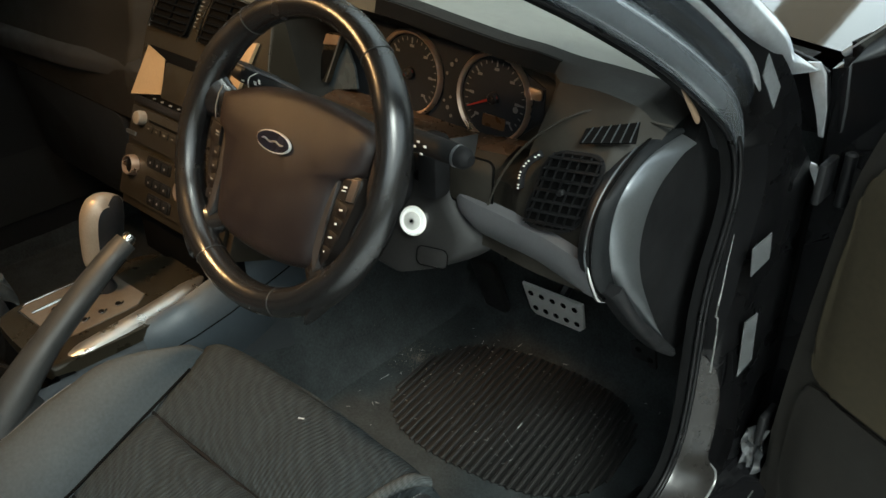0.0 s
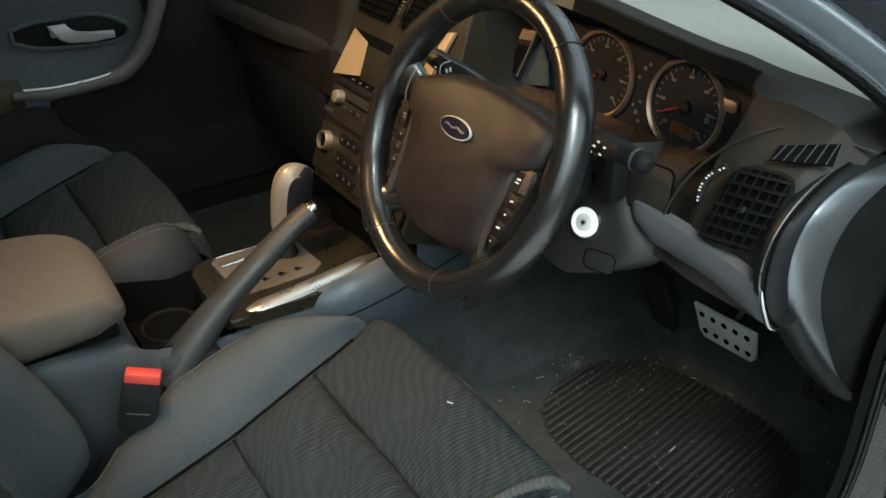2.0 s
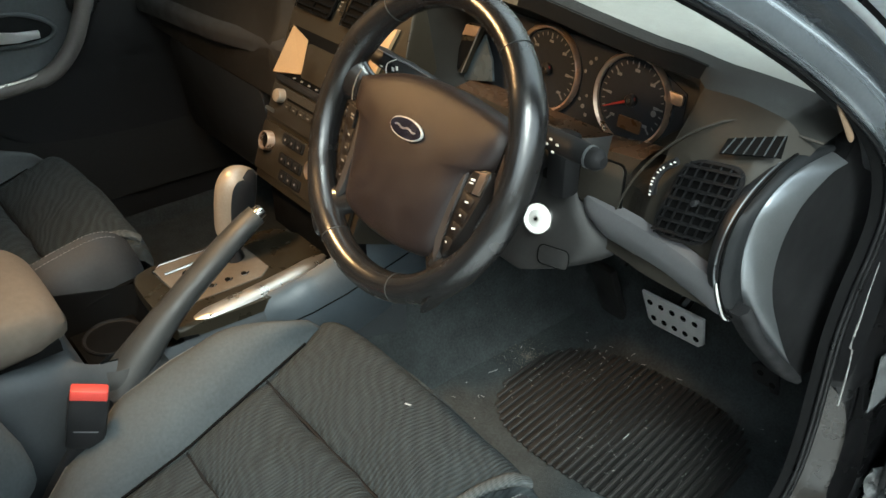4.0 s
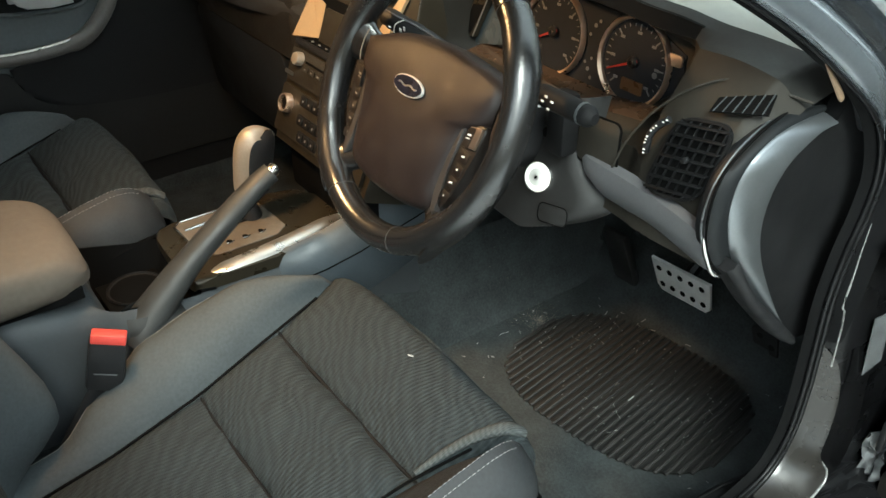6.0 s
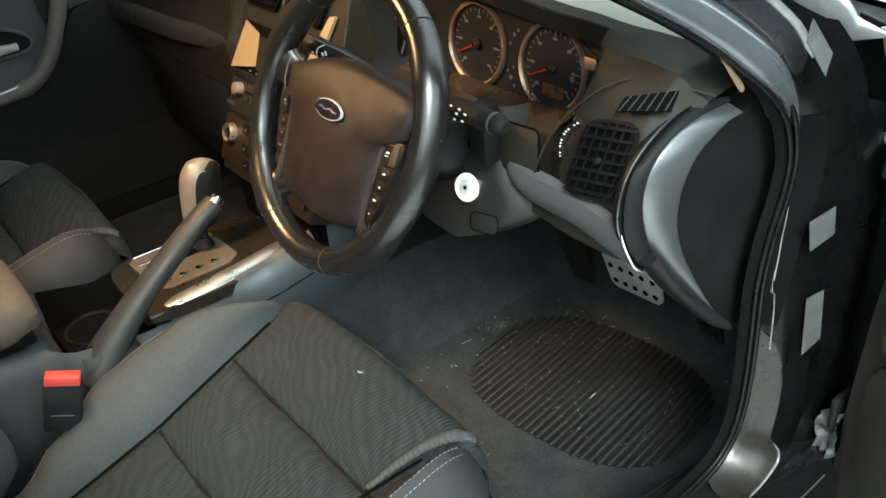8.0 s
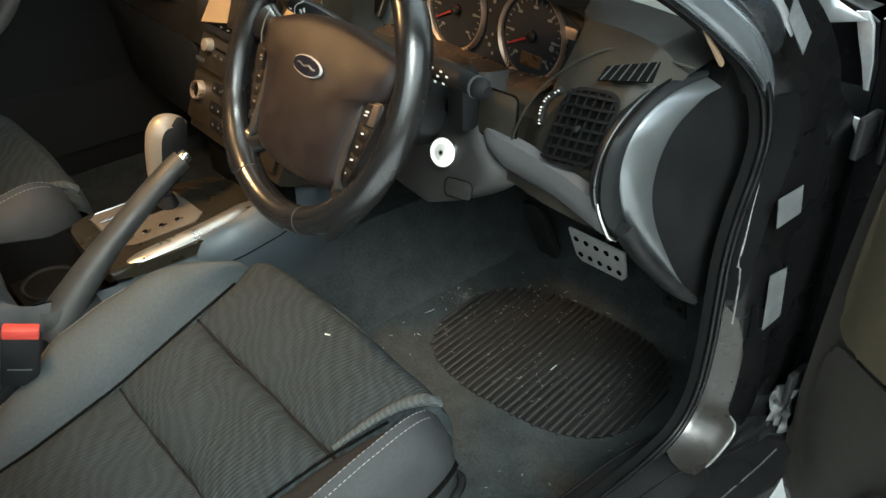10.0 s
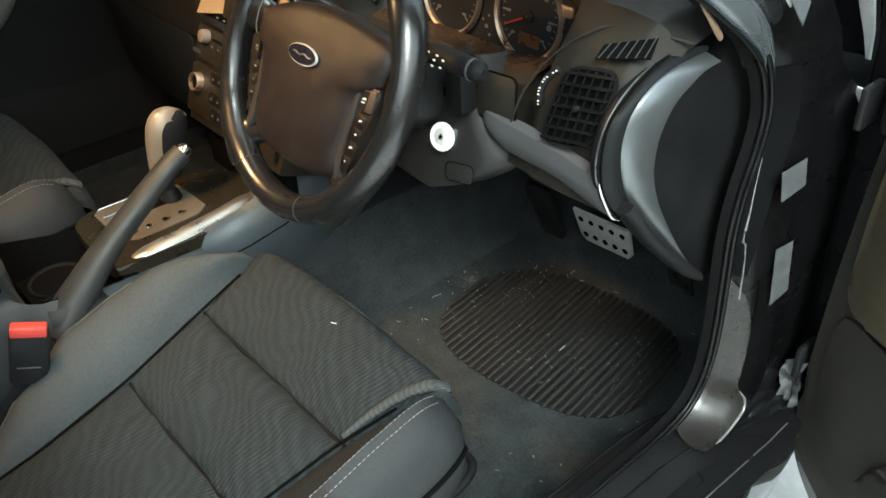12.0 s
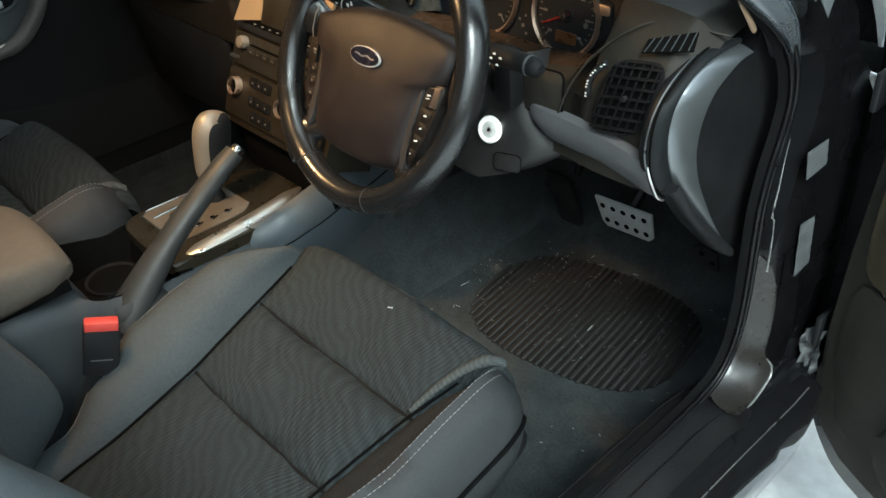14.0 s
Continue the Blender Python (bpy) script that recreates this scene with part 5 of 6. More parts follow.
    if s > 0:
        web = [(0.134, 0.048), (0.140, 0.050), (0.152, 0.042), (0.154, -0.006), (0.143, -0.020), (0.135, 0.004)]
        part("spoke_web", prism(web[::-1], 0.014, W @ pose(0, 0, -0.013), 0.004, None, 3), AIRBAG, wheel, "brown-black filler beside the airbag cover")
        paddle = part("paddle", prism([(0.1155, -0.058), (0.1290, -0.052), (0.1330, -0.026), (0.1245, -0.024)], 0.010, W @ pose(0, 0, -0.024), 0.0015), BLACK, wheel)
        for i in range(6):
            part("paddle_dot", box((0.0014, 0.0014, 0.0005), (0, 0, 0), 0, W @ pose(0.1225 + 0.0012 * i, -0.052 + 0.0042 * i, -0.0138)), FAINT, paddle)


# ---- centre stack ----
stack = thing("centre_stack", (0, 0.62, 0.66), "brown-toned centre stack with air vents, small screen and knobs", "centre stack")
S = frame_at((0.005, 0.598, 0.673), (1, 0, 0), (0, 0.4, 1))      # local x across, y up the sloping face, z out


def on_stack(x, z, w=0.0, turn=0.0):
    return S @ pose(x - 0.005, (z - 0.673) * 1.077, w, 0, 0, turn)


def stack_slab(name, x0, x1, z0, z1, depth, mat, parent, r=0.006, w=0.0, label="", bevel=0.0015):
    m = on_stack((x0 + x1) / 2, (z0 + z1) / 2, w)
    return part(name, prism(rounded(x1 - x0, (z1 - z0) * 1.077, r), depth, m, bevel), mat, parent, label)


body = [(-0.150, 0.0), (0.150, 0.0), (0.158, 0.12), (0.162, 0.20), (0.158, 0.285), (0.150, 0.372), (-0.146, 0.372), (-0.154, 0.285), (-0.158, 0.20), (-0.156, 0.12)]
part("fascia", prism(body, 0.10, S @ pose(0, 0, -0.102), 0.006), STACK, stack, "satin brown-grey fascia panel")
# twin air vents with silver sides
for x0, x1 in ((-0.128, -0.020), (0.004, 0.112)):
    m = on_stack((x0 + x1) / 2 + 0.006, 0.982, 0.004) @ Matrix(((1, 0.34, 0, 0), (0, 1, 0, 0), (0, 0, 1, 0), (0, 0, 0, 1)))
    w2, h2 = (x1 - x0 - 0.016) / 2 + 0.004, 0.037
    # near-black slats, so the vents read as shaded hollows
    vent(stack, m, x1 - x0 - 0.016, 0.068, 1, 6, corner=0.004, mat=DEEP)
    part("vent_edge", tube([m @ Vector((-w2, -h2, 0.002)), m @ Vector((-w2 - 0.001, 0.0, 0.006)), m @ Vector((-w2, h2, 0.004))], [0.0022, 0.0016, 0.0010], 7), CHROME, stack, "bright metal vent edge")
    part("vent_edge", tube([m @ Vector((-w2, h2, 0.004)), m @ Vector((0, h2 + 0.001, 0.005)), m @ Vector((w2, h2, 0.004))], 0.0026, 7), CHROME, stack, "bright metal vent edge")
for i in range(7):
    part("vent_mark", box((0.006, 0.0016, 0.001), (0, 0, 0), 0, on_stack(-0.014 + 0.0022 * i, 0.966 + 0.006 * i, 0.004)), FAINT, stack)
# hooded display: silver cheeks coloured orange for the lamplight, and a brown screen
part("display_recess", prism(rounded(0.20, 0.088, 0.006), 0.0015, on_stack(-0.028, 0.880, 0.0), 0.0), DEEP, stack)
cheek = [on_stack(*p) @ Vector((0, 0, 0)) for p in ((-0.126, 0.920, 0.004), (-0.142, 0.843, 0.012), (-0.074, 0.857, 0.002), (-0.078, 0.908, 0.002))]
bm = bmesh.new()
vs = [bm.verts.new(p) for p in cheek]
bk = [bm.verts.new(p + Vector((0, 0.006, -0.004))) for p in cheek]
bm.faces.new(vs)
bm.faces.new(bk[::-1])
for i in range(4):
    bm.faces.new((vs[i], bk[i], bk[(i + 1) % 4], vs[(i + 1) % 4]))
part("display_cheek", bm, CHEEK, stack, "satin silver cheek of the display hood, orange lamplight in its colour")
# right-hand sliver of lit fascia, laid on as a second cheek
part("display_cheek", prism([(0.084, 0.2425), (0.112, 0.237), (0.140, 0.322), (0.124, 0.318)], 0.006, S @ pose(-0.005, 0, 0.001), 0.0015), CHEEK, stack, "satin silver cheek of the display hood, orange lamplight in its colour")
stack_slab("display", -0.070, 0.074, 0.853, 0.905, 0.003, STACK, stack, 0.003, 0.002, "dim brown information display")
stack_slab("display_lip", -0.140, 0.074, 0.833, 0.843, 0.006, BLACK, stack, 0.003, 0.0)
for i in range(8):
    part("display_key", prism(rounded(0.0045, 0.0026, 0.001), 0.003, on_stack(-0.086 + 0.0228 * i, 0.8475, 0.003), 0.0), FAINT, stack)
# radio
radio = stack_slab("radio", -0.140, 0.146, 0.776, 0.828, 0.006, DASH, stack, 0.005)
part("volume_knob", turned([(0.0115, 0), (0.0115, 0.008), (0.0102, 0.013), (0.008, 0.014)], on_stack(-0.106, 0.814, 0.006), 24), KNOBSILVER, radio, "silver volume knob")
stack_slab("disc_slot", -0.088, 0.10, 0.812, 0.8155, 0.0012, DEEP, radio, 0.001, 0.006, "", 0.0)
for i in range(9):
    k = stack_slab("key", -0.092 + 0.0222 * i, -0.074 + 0.0222 * i, 0.7985, 0.8075, 0.0022, DASH, radio, 0.001, 0.006)
    part("key_mark", box((0.0050, 0.0018, 0.0005), (0, 0, 0), 0, on_stack(-0.083 + 0.0222 * i, 0.803, 0.0086)), FAINT, k)
stack_slab("radio_badge", -0.146, -0.118, 0.783, 0.789, 0.002, SILVER, radio, 0.001, 0.006)
# heater panel
heat = stack_slab("heater_panel", -0.142, 0.146, 0.690, 0.768, 0.006, STACK, stack, 0.005)
for x in (-0.112, 0.036, 0.122):
    m = on_stack(x, 0.740, 0.006)
    k = part("heater_knob", turned([(0.0170, 0), (0.0165, 0.010), (0.0155, 0.0125), (0.0138, 0.0125), (0.0128, 0.004)], m, 32), RING, heat, "copper-toned ring heater knob with dark centre")
    part("knob_centre", turned([(0.0130, 0.002), (0.0130, 0.006), (0.011, 0.007)], m, 24), DEEP, k)
for xs, z in (((-0.061, -0.041, -0.021), 0.757), ((-0.058, -0.036, -0.014), 0.727), ((-0.046, -0.026, -0.006), 0.703)):
    bar = stack_slab("key_bar", xs[0] - 0.013, xs[-1] + 0.013, z - 0.0085, z + 0.0085, 0.002, SLAT, heat, 0.003, 0.006)
    for x in xs:
        k = stack_slab("key", x - 0.0085, x + 0.0085, z - 0.0065, z + 0.0065, 0.002, SLAT, bar, 0.002, 0.008)
        part("key_mark", turned([(0.0022, 0), (0.0022, 0.0005)], on_stack(x, z, 0.0102), 8), PRINT, heat)
# near-black board standing for the shaded open tray between stack and console
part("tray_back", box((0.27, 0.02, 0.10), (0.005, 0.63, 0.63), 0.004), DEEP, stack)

# ---- centre console ----
console = thing("centre_console", (0, 0.3, 0.32), "grey and bronze centre console with cup holders between the seats", "centre console")
rows = []
for y, w, z, zb in ((-0.42, 0.115, 0.640, 0.36), (-0.10, 0.120, 0.645, 0.36), (0.10, 0.122, 0.640, 0.36), (0.19, 0.122, 0.622, 0.36), (0.21, 0.121, 0.606, 0.36), (0.225, 0.120, 0.598, 0.36), (0.26, 0.118, 0.590, 0.36), (0.30, 0.116, 0.580, 0.36), (0.327, 0.115, 0.576, 0.36), (0.346, 0.114, 0.574, 0.36), (0.37, 0.112, 0.570, 0.36), (0.48, 0.108, 0.570, 0.38),
                    (0.56, 0.110, 0.572, 0.40), (0.62, 0.115, 0.575, 0.42), (0.72, 0.12, 0.58, 0.44)):
    # behind the deck the top dips into a deep tray with the cup holders
    zi = z - 0.085 * step(0.205, 0.222, y) * step(0.345, 0.330, y)
    half = [(w + 0.008, zb), (w + 0.006, zb + 0.10), (w, z - 0.03), (w - 0.010, z - 0.008), (w - 0.018, z), (w - 0.030, zi + 0.2 * (z - zi)), (w - 0.036, zi)]
    rows.append([Vector((x, y, q)) for x, q in half] + [Vector((0, y, zi))] + [Vector((-x, y, q)) for x, q in half[::-1]])
part("body", loft(rows), CONSOLE, console, "grey plastic console body", 50)
# black skin just above the tray walls stands for the shade inside
shade_rows = [[p + Vector((0, 0, 0.0025)) for p in r[4:11]] for r in rows[5:11]]
part("tray_shade", loft(shade_rows), DEEP, console, "black skin laid over the open tray's walls as shade", 50)
# bronze upper deck
deck = smooth_path([(p[0], p[1], 0) for p in ((0.086, 0.345), (0.092, 0.42), (0.094, 0.50), (0.088, 0.585), (0.05, 0.620), (-0.05, 0.620), (-0.098, 0.590), (-0.106, 0.50), (-0.104, 0.40), (-0.100, 0.350), (-0.05, 0.338), (0.03, 0.336), (0.072, 0.338), (0.086, 0.345))], 3)[:-1]
part("deck", prism([(p.x, p.y) for p in deck], 0.020, pose(0, 0, 0.570), 0.008, None, 3), BRONZE, console, "bronze satin console deck")
part("deck_edge", tube(smooth_path([(0.072, 0.365, 0.584), (0.072, 0.42, 0.588), (0.069, 0.50, 0.592), (0.062, 0.575, 0.596), (0.050, 0.612, 0.596)], 5), [0.007, 0.011, 0.014] + [0.0165] * 13 + [0.015, 0.013, 0.011, 0.008, 0.005], 12, flat=0.55), SATIN, console, "bright satin edge of the deck")
plate = part("shift_plate", prism([(-0.085, 0.375), (0.022, 0.380), (0.036, 0.40), (0.036, 0.505), (0.018, 0.528), (-0.078, 0.524), (-0.092, 0.50), (-0.094, 0.39)], 0.0025, pose(0, 0, 0.5905), 0.001), ARMREST, console, "pale metal selector plate")
part("shift_slot", prism(rounded(0.022, 0.10, 0.008), 0.0008, pose(-0.042, 0.458, 0.5933), 0.0), DEEP, plate)
part("slot_edge", tube([(-0.062, 0.385, 0.5942), (-0.064, 0.44, 0.5942), (-0.062, 0.505, 0.5942)], 0.0024, 6), CHROME, plate)
part("plate_edge", tube([(-0.086, 0.520, 0.5925), (-0.094, 0.498, 0.5925), (-0.095, 0.390, 0.5925), (-0.084, 0.3745, 0.5925), (-0.030, 0.377, 0.5925), (0.022, 0.3795, 0.5925)], [0.0008, 0.0016, 0.0020, 0.0020, 0.0016, 0.0006], 7), CHROME, plate, "bright edge of the selector plate")
for i in range(4):
    part("gear_mark", prism(ellipse(0.010, 0.009, 14), 0.0008, pose(0.012, 0.402 + 0.028 * i, 0.5933), 0.0), DEEP, plate)
    part("gear_gleam", tube([(0.017, 0.397 + 0.028 * i, 0.5942), (0.018, 0.404 + 0.028 * i, 0.5942), (0.014, 0.410 + 0.028 * i, 0.5942)], 0.0012, 5), CHROME, plate)
# cup holder
part("tray_floor", box((0.150, 0.100, 0.006), (0, 0.277, 0.535), 0.002), DEEP, console)
m = pose(-0.030, 0.280, 0.538)
part("cup_holder", turned([(0.046, 0.001), (0.046, 0.003), (0.041, 0.003), (0.039, 0.0015)], m, 36), SLAT, console)
part("cup_well", turned([(0.041, 0.001), (0.041, 0.0022)], m, 36), DEEP, console)
part("cup_rim", tube([m @ Vector((0.0445 * math.cos(a), 0.044 * math.sin(a), 0.004)) for a in (2 * math.pi * i / 36 for i in range(36))], 0.0013, 6, closed=True), SLAT, console)
# leather-look side flanks sweeping to the stack
rows = []
for y, x, zt, zb in ((0.475, 0.096, 0.588, 0.510), (0.50, 0.112, 0.598, 0.505), (0.54, 0.122, 0.610, 0.510), (0.60, 0.130, 0.630, 0.520), (0.66, 0.134, 0.648, 0.540), (0.71, 0.133, 0.658, 0.550), (0.76, 0.126, 0.664, 0.560), (0.80, 0.118, 0.664, 0.580)):
    rows.append([Vector((x - 0.034, y, zt - 0.016)), Vector((x - 0.022, y, zt + 0.000)), Vector((x - 0.008, y, zt - 0.006)), Vector((x + 0.004, y, zt - 0.03)), Vector((x + 0.008, y, (zt + zb) / 2)), Vector((x + 0.006, y, zb)), Vector((x - 0.01, y, zb - 0.05))])
part("side_flank", loft(rows, caps=False), FLANK, console, "blue-grey padded console flank", 60)
part("flank_seam", tube([r[4] + Vector((0.0008, 0, -0.002)) for r in rows], 0.0012, 5), DEEP, console)
# armrest lid
lid_rows = []
for y, w, zt in ((-0.45, 0.10, 0.700), (-0.30, 0.122, 0.716), (-0.10, 0.126, 0.722), (0.06, 0.126, 0.722), (0.13, 0.122, 0.718), (0.175, 0.110, 0.708), (0.198, 0.092, 0.690), (0.204, 0.078, 0.672)):
    c = -0.006
    zb = 0.652
    lid_rows.append([Vector((c + x, y, z)) for x, z in ((-w * 0.92, zb), (-w, zb + 0.02), (-w * 0.97, zt - 0.016), (-w * 0.84, zt - 0.003), (-w * 0.4, zt + 0.003), (0, zt + 0.004), (w * 0.4, zt + 0.003), (w * 0.84, zt - 0.003), (w * 0.97, zt - 0.016), (w, zb + 0.02), (w * 0.92, zb))])
lid_rows = [smooth_path(r, 3) for r in lid_rows]
lid_rows = [list(r) for r in zip(*[smooth_path(c, 4) for c in zip(*lid_rows)])]
part("armrest_lid", loft(lid_rows, True, True), ARMREST, console, "soft grey cloth armrest lid, worn, tinted warm for lamplight", 60)
part("lid_gap", loft([[Vector((x, y, z)) for x, z in ((-0.104, 0.640), (-0.104, 0.656), (0.100, 0.656), (0.100, 0.640))] for y in (-0.42, 0.185)], True, True), DEEP, console)

# ---- gear selector ----
gear = thing("gear_selector", (-0.040, 0.495, 0.597), "automatic gear selector with a silver and black knob", "gear selector")
G = frame_at((-0.040, 0.495, 0.597), (1, 0, -0.20), (0, 1, -0.02)) @ pose(0, 0, 0)
part("stem", tube([Vector((-0.038, 0.495 + 0.1 * z, 0.597 + z)) for z in (-0.005, 0.02, 0.05)], [0.0085, 0.008, 0.009], 12), BLACK, gear)
part("boot", turned([(0.018, 0), (0.014, 0.010), (0.009, 0.02)], G, 16), BLACK, gear)
rows = []
for z, r, f, wx in ((0.634, 0.486, 0.520, 0.011), (0.645, 0.478, 0.530, 0.016), (0.665, 0.476, 0.537, 0.019), (0.690, 0.479, 0.544, 0.021), (0.712, 0.482, 0.549, 0.022), (0.728, 0.487, 0.551, 0.021), (0.740, 0.494, 0.548, 0.018), (0.747, 0.505, 0.538, 0.011), (0.749, 0.515, 0.529, 0.004)):
    rows.append([Vector((-0.036 + wx * math.cos(a), (r + f) / 2 + (f - r) / 2 * math.sin(a), z)) for a in (2 * math.pi * i / 28 for i in range(28))])
knob = part("knob", loft(rows, True, True), BLACK, gear, "black leather selector grip", 60)
# a silver arch runs up the rear of the grip and over its top
arch = smooth_path([(-0.036, 0.480, 0.630), (-0.036, 0.473, 0.652), (-0.036, 0.475, 0.680), (-0.036, 0.479, 0.708), (-0.036, 0.487, 0.734), (-0.036, 0.503, 0.751), (-0.036, 0.524, 0.752), (-0.036, 0.544, 0.741), (-0.036, 0.552, 0.730)], 5)
crest = []
for i, p in enumerate(arch):
    d = (arch[min(i + 1, len(arch) - 1)] - arch[max(i - 1, 0)]).normalized()
    nrm = Vector((0, -d.z, d.y))
    w = 0.0205 * math.sqrt(max(0.12, 1 - max(0.0, (i - 24) / 17) ** 2))
    crest.append([p + Vector((w * t, 0, 0)) + nrm * (0.0015 - 0.017 * abs(t) ** 2.4) for t in [-1 + 0.125 * j for j in range(17)]])
part("silver_cap", loft(crest), KNOBSILVER, knob, "satin silver arch of the selector", 60)

# ---- handbrake ----
brake = thing("handbrake", (0.098, 0.25, 0.57), "dark grey handbrake lever with a bright push button", "handbrake")
path = smooth_path([(0.097, 0.235, 0.540), (0.098, 0.275, 0.582), (0.099, 0.33, 0.634), (0.100, 0.40, 0.688), (0.101, 0.455, 0.727), (0.102, 0.480, 0.742)], 4)
part("lever", tube(path, [0.038 - 0.0018 * i if i < 9 else 0.0218 - 0.0004 * (i - 9) for i in range(21)], 16, flat=0.85), LEVER, brake, "", 60)
part("lever_gaiter", loft([[Vector((0.098 + w * math.cos(a), 0.262 + 1.7 * w * math.sin(a), z)) for a in (2 * math.pi * i / 20 for i in range(20))] for z, w in ((0.535, 0.034), (0.566, 0.032), (0.580, 0.027), (0.588, 0.024))], True), LEVER, brake)
d = (path[-1] - path[-3]).normalized()
part("release_button", tube([path[-1] - d * 0.004, path[-1] + d * 0.007, path[-1] + d * 0.011, path[-1] + d * 0.012], [0.0105, 0.0105, 0.009, 0.005], 16), CHROME, brake, "bright metal release button")
part("lever_groove", tube([p + Vector((0.016, 0.004, -0.008)) for p in path[6:18]], 0.0012, 5), DEEP, brake)

# ---- seats ----
SX = 0.400


def hw(y):
    return straight(((-0.1, 0.148), (0.14, 0.152), (0.27, 0.162), (0.40, 0.180), (0.50, 0.200), (0.60, 0.206)), y)[0]


def seat_z(y):
    return straight(((-0.12, 0.452), (0.0, 0.470), (0.13, 0.492), (0.27, 0.524), (0.392, 0.560), (0.50, 0.584), (0.60, 0.588)), y)[0]


seat = thing("car_seat", (SX, 0.22, 0.33), "grey cloth sports seat with a dark woven quilted centre", "car seat", "front seats")


def insert_panel(y0, y1, front=False):
    nu, nv = 34, 22
    rows = []
    for j in range(nv + 1):
        b = j / nv
        y = y0 + (y1 - y0) * b
        row = []
        for i in range(nu + 1):
            a = 2 * i / nu - 1
            edge_b = (1 - abs(2 * b - 1) ** 3.4) if not front else (1 - (1 - b) ** 4) if b < 0.5 else 1.0
            puff = 0.021 * (1 - abs(a) ** 9) * edge_b - 0.013
            x = SX + a * (hw(y) + (0.020 * step(0.48, 0.54, y) if front else 0))
            sag = -0.006 * (1 - a * a) * step(0.56, 0.3, y)
            rip = 0.0009 * noise.noise((x * 26, y * 34, 0))
            # seams wander a little and pull small puckers
            pull = 0.0007 * math.sin(a * 15 + y0 * 60) * (1 - edge_b) + 0.003 * noise.noise((a * 2.5, y0 * 9, 5)) * abs(2 * b - 1) ** 2
            rip += 0.0022 * noise.noise((a * 3.0, y * 9, 7)) + 0.0006 * math.sin(a * 17 + y * 40) * (1 - edge_b)
            row.append(Vector((x, y + pull, seat_z(y) + puff + sag + rip)))
        rows.append(row)
    if front:
        # the cushion's nose rolls over and down
        last = rows[-1]
        for k in range(1, 11):
            t = k / 10
            ang = min(1.0, t * 1.6) * math.pi / 2
            drop = 0.034 * (1 - math.cos(ang)) + max(0, t - 0.62) * 0.28
            rows.append([p + Vector((0, 0.030 * math.sin(ang) - 0.02 * max(0, t - 0.62), -drop - 0.010 * abs((p.x - SX) / 0.2) ** 3 * t)) for p in last])
    # turned-down rims give the panel its depth
    rows = [[r[0] + Vector((0, 0, -0.03))] + r + [r[-1] + Vector((0, 0, -0.03))] for r in rows]
    rows = [[p + Vector((0, 0, -0.03)) for p in rows[0]]] + rows
    return loft(rows)


part("front_panel", insert_panel(0.410, 0.528, True), INSERT, seat, "dark woven cloth panel with wavy weave", 60)
part("middle_panel", insert_panel(0.273, 0.406), INSERT, seat, "", 60)
part("rear_panel", insert_panel(-0.08, 0.269), INSERT, seat, "", 60)
# near-black tubes stand for the shade in the seam creases
for s in (-1, 1):
    part("seam", tube([(SX + s * (hw(y) - 0.005), y, seat_z(y) - 0.0060) for y in [-0.06 + 0.02 * i for i in range(28)]], 0.0020, 8), DEEP, seat, "sewn seam beside the bolster, its crease shade a thin dark tube")
for y in (0.408, 0.271):
    part("seam", tube([(SX + hw(y) * 0.1 * i, y + 0.002 * noise.noise((i * 0.3, y * 9, 4)), seat_z(y) - 0.0145 - 0.006 * (1 - (0.1 * i) ** 2)) for i in range(-10, 11)], 0.0026, 8), SLAT, seat, "sewn seam between the panels, its crease shade a thin dark tube")
part("nose_band", tube(smooth_path([(SX - 0.185, 0.546, 0.566), (SX, 0.557, 0.574), (SX + 0.185, 0.546, 0.566), (SX + 0.197, 0.515, 0.564)], 6), 0.003, 6), INSERT, seat)


part("flap_edge", tube(smooth_path([(SX + 0.172, 0.410, 0.560), (SX + 0.178, 0.450, 0.574), (SX + 0.188, 0.490, 0.586), (SX + 0.200, 0.525, 0.588), (SX + 0.204, 0.548, 0.572)], 5), [0.004 + 0.0004 * i for i in range(16)] + [0.010] * 5, 10, flat=0.7), FLAP, seat, "paler edge of the woven panel", 60)


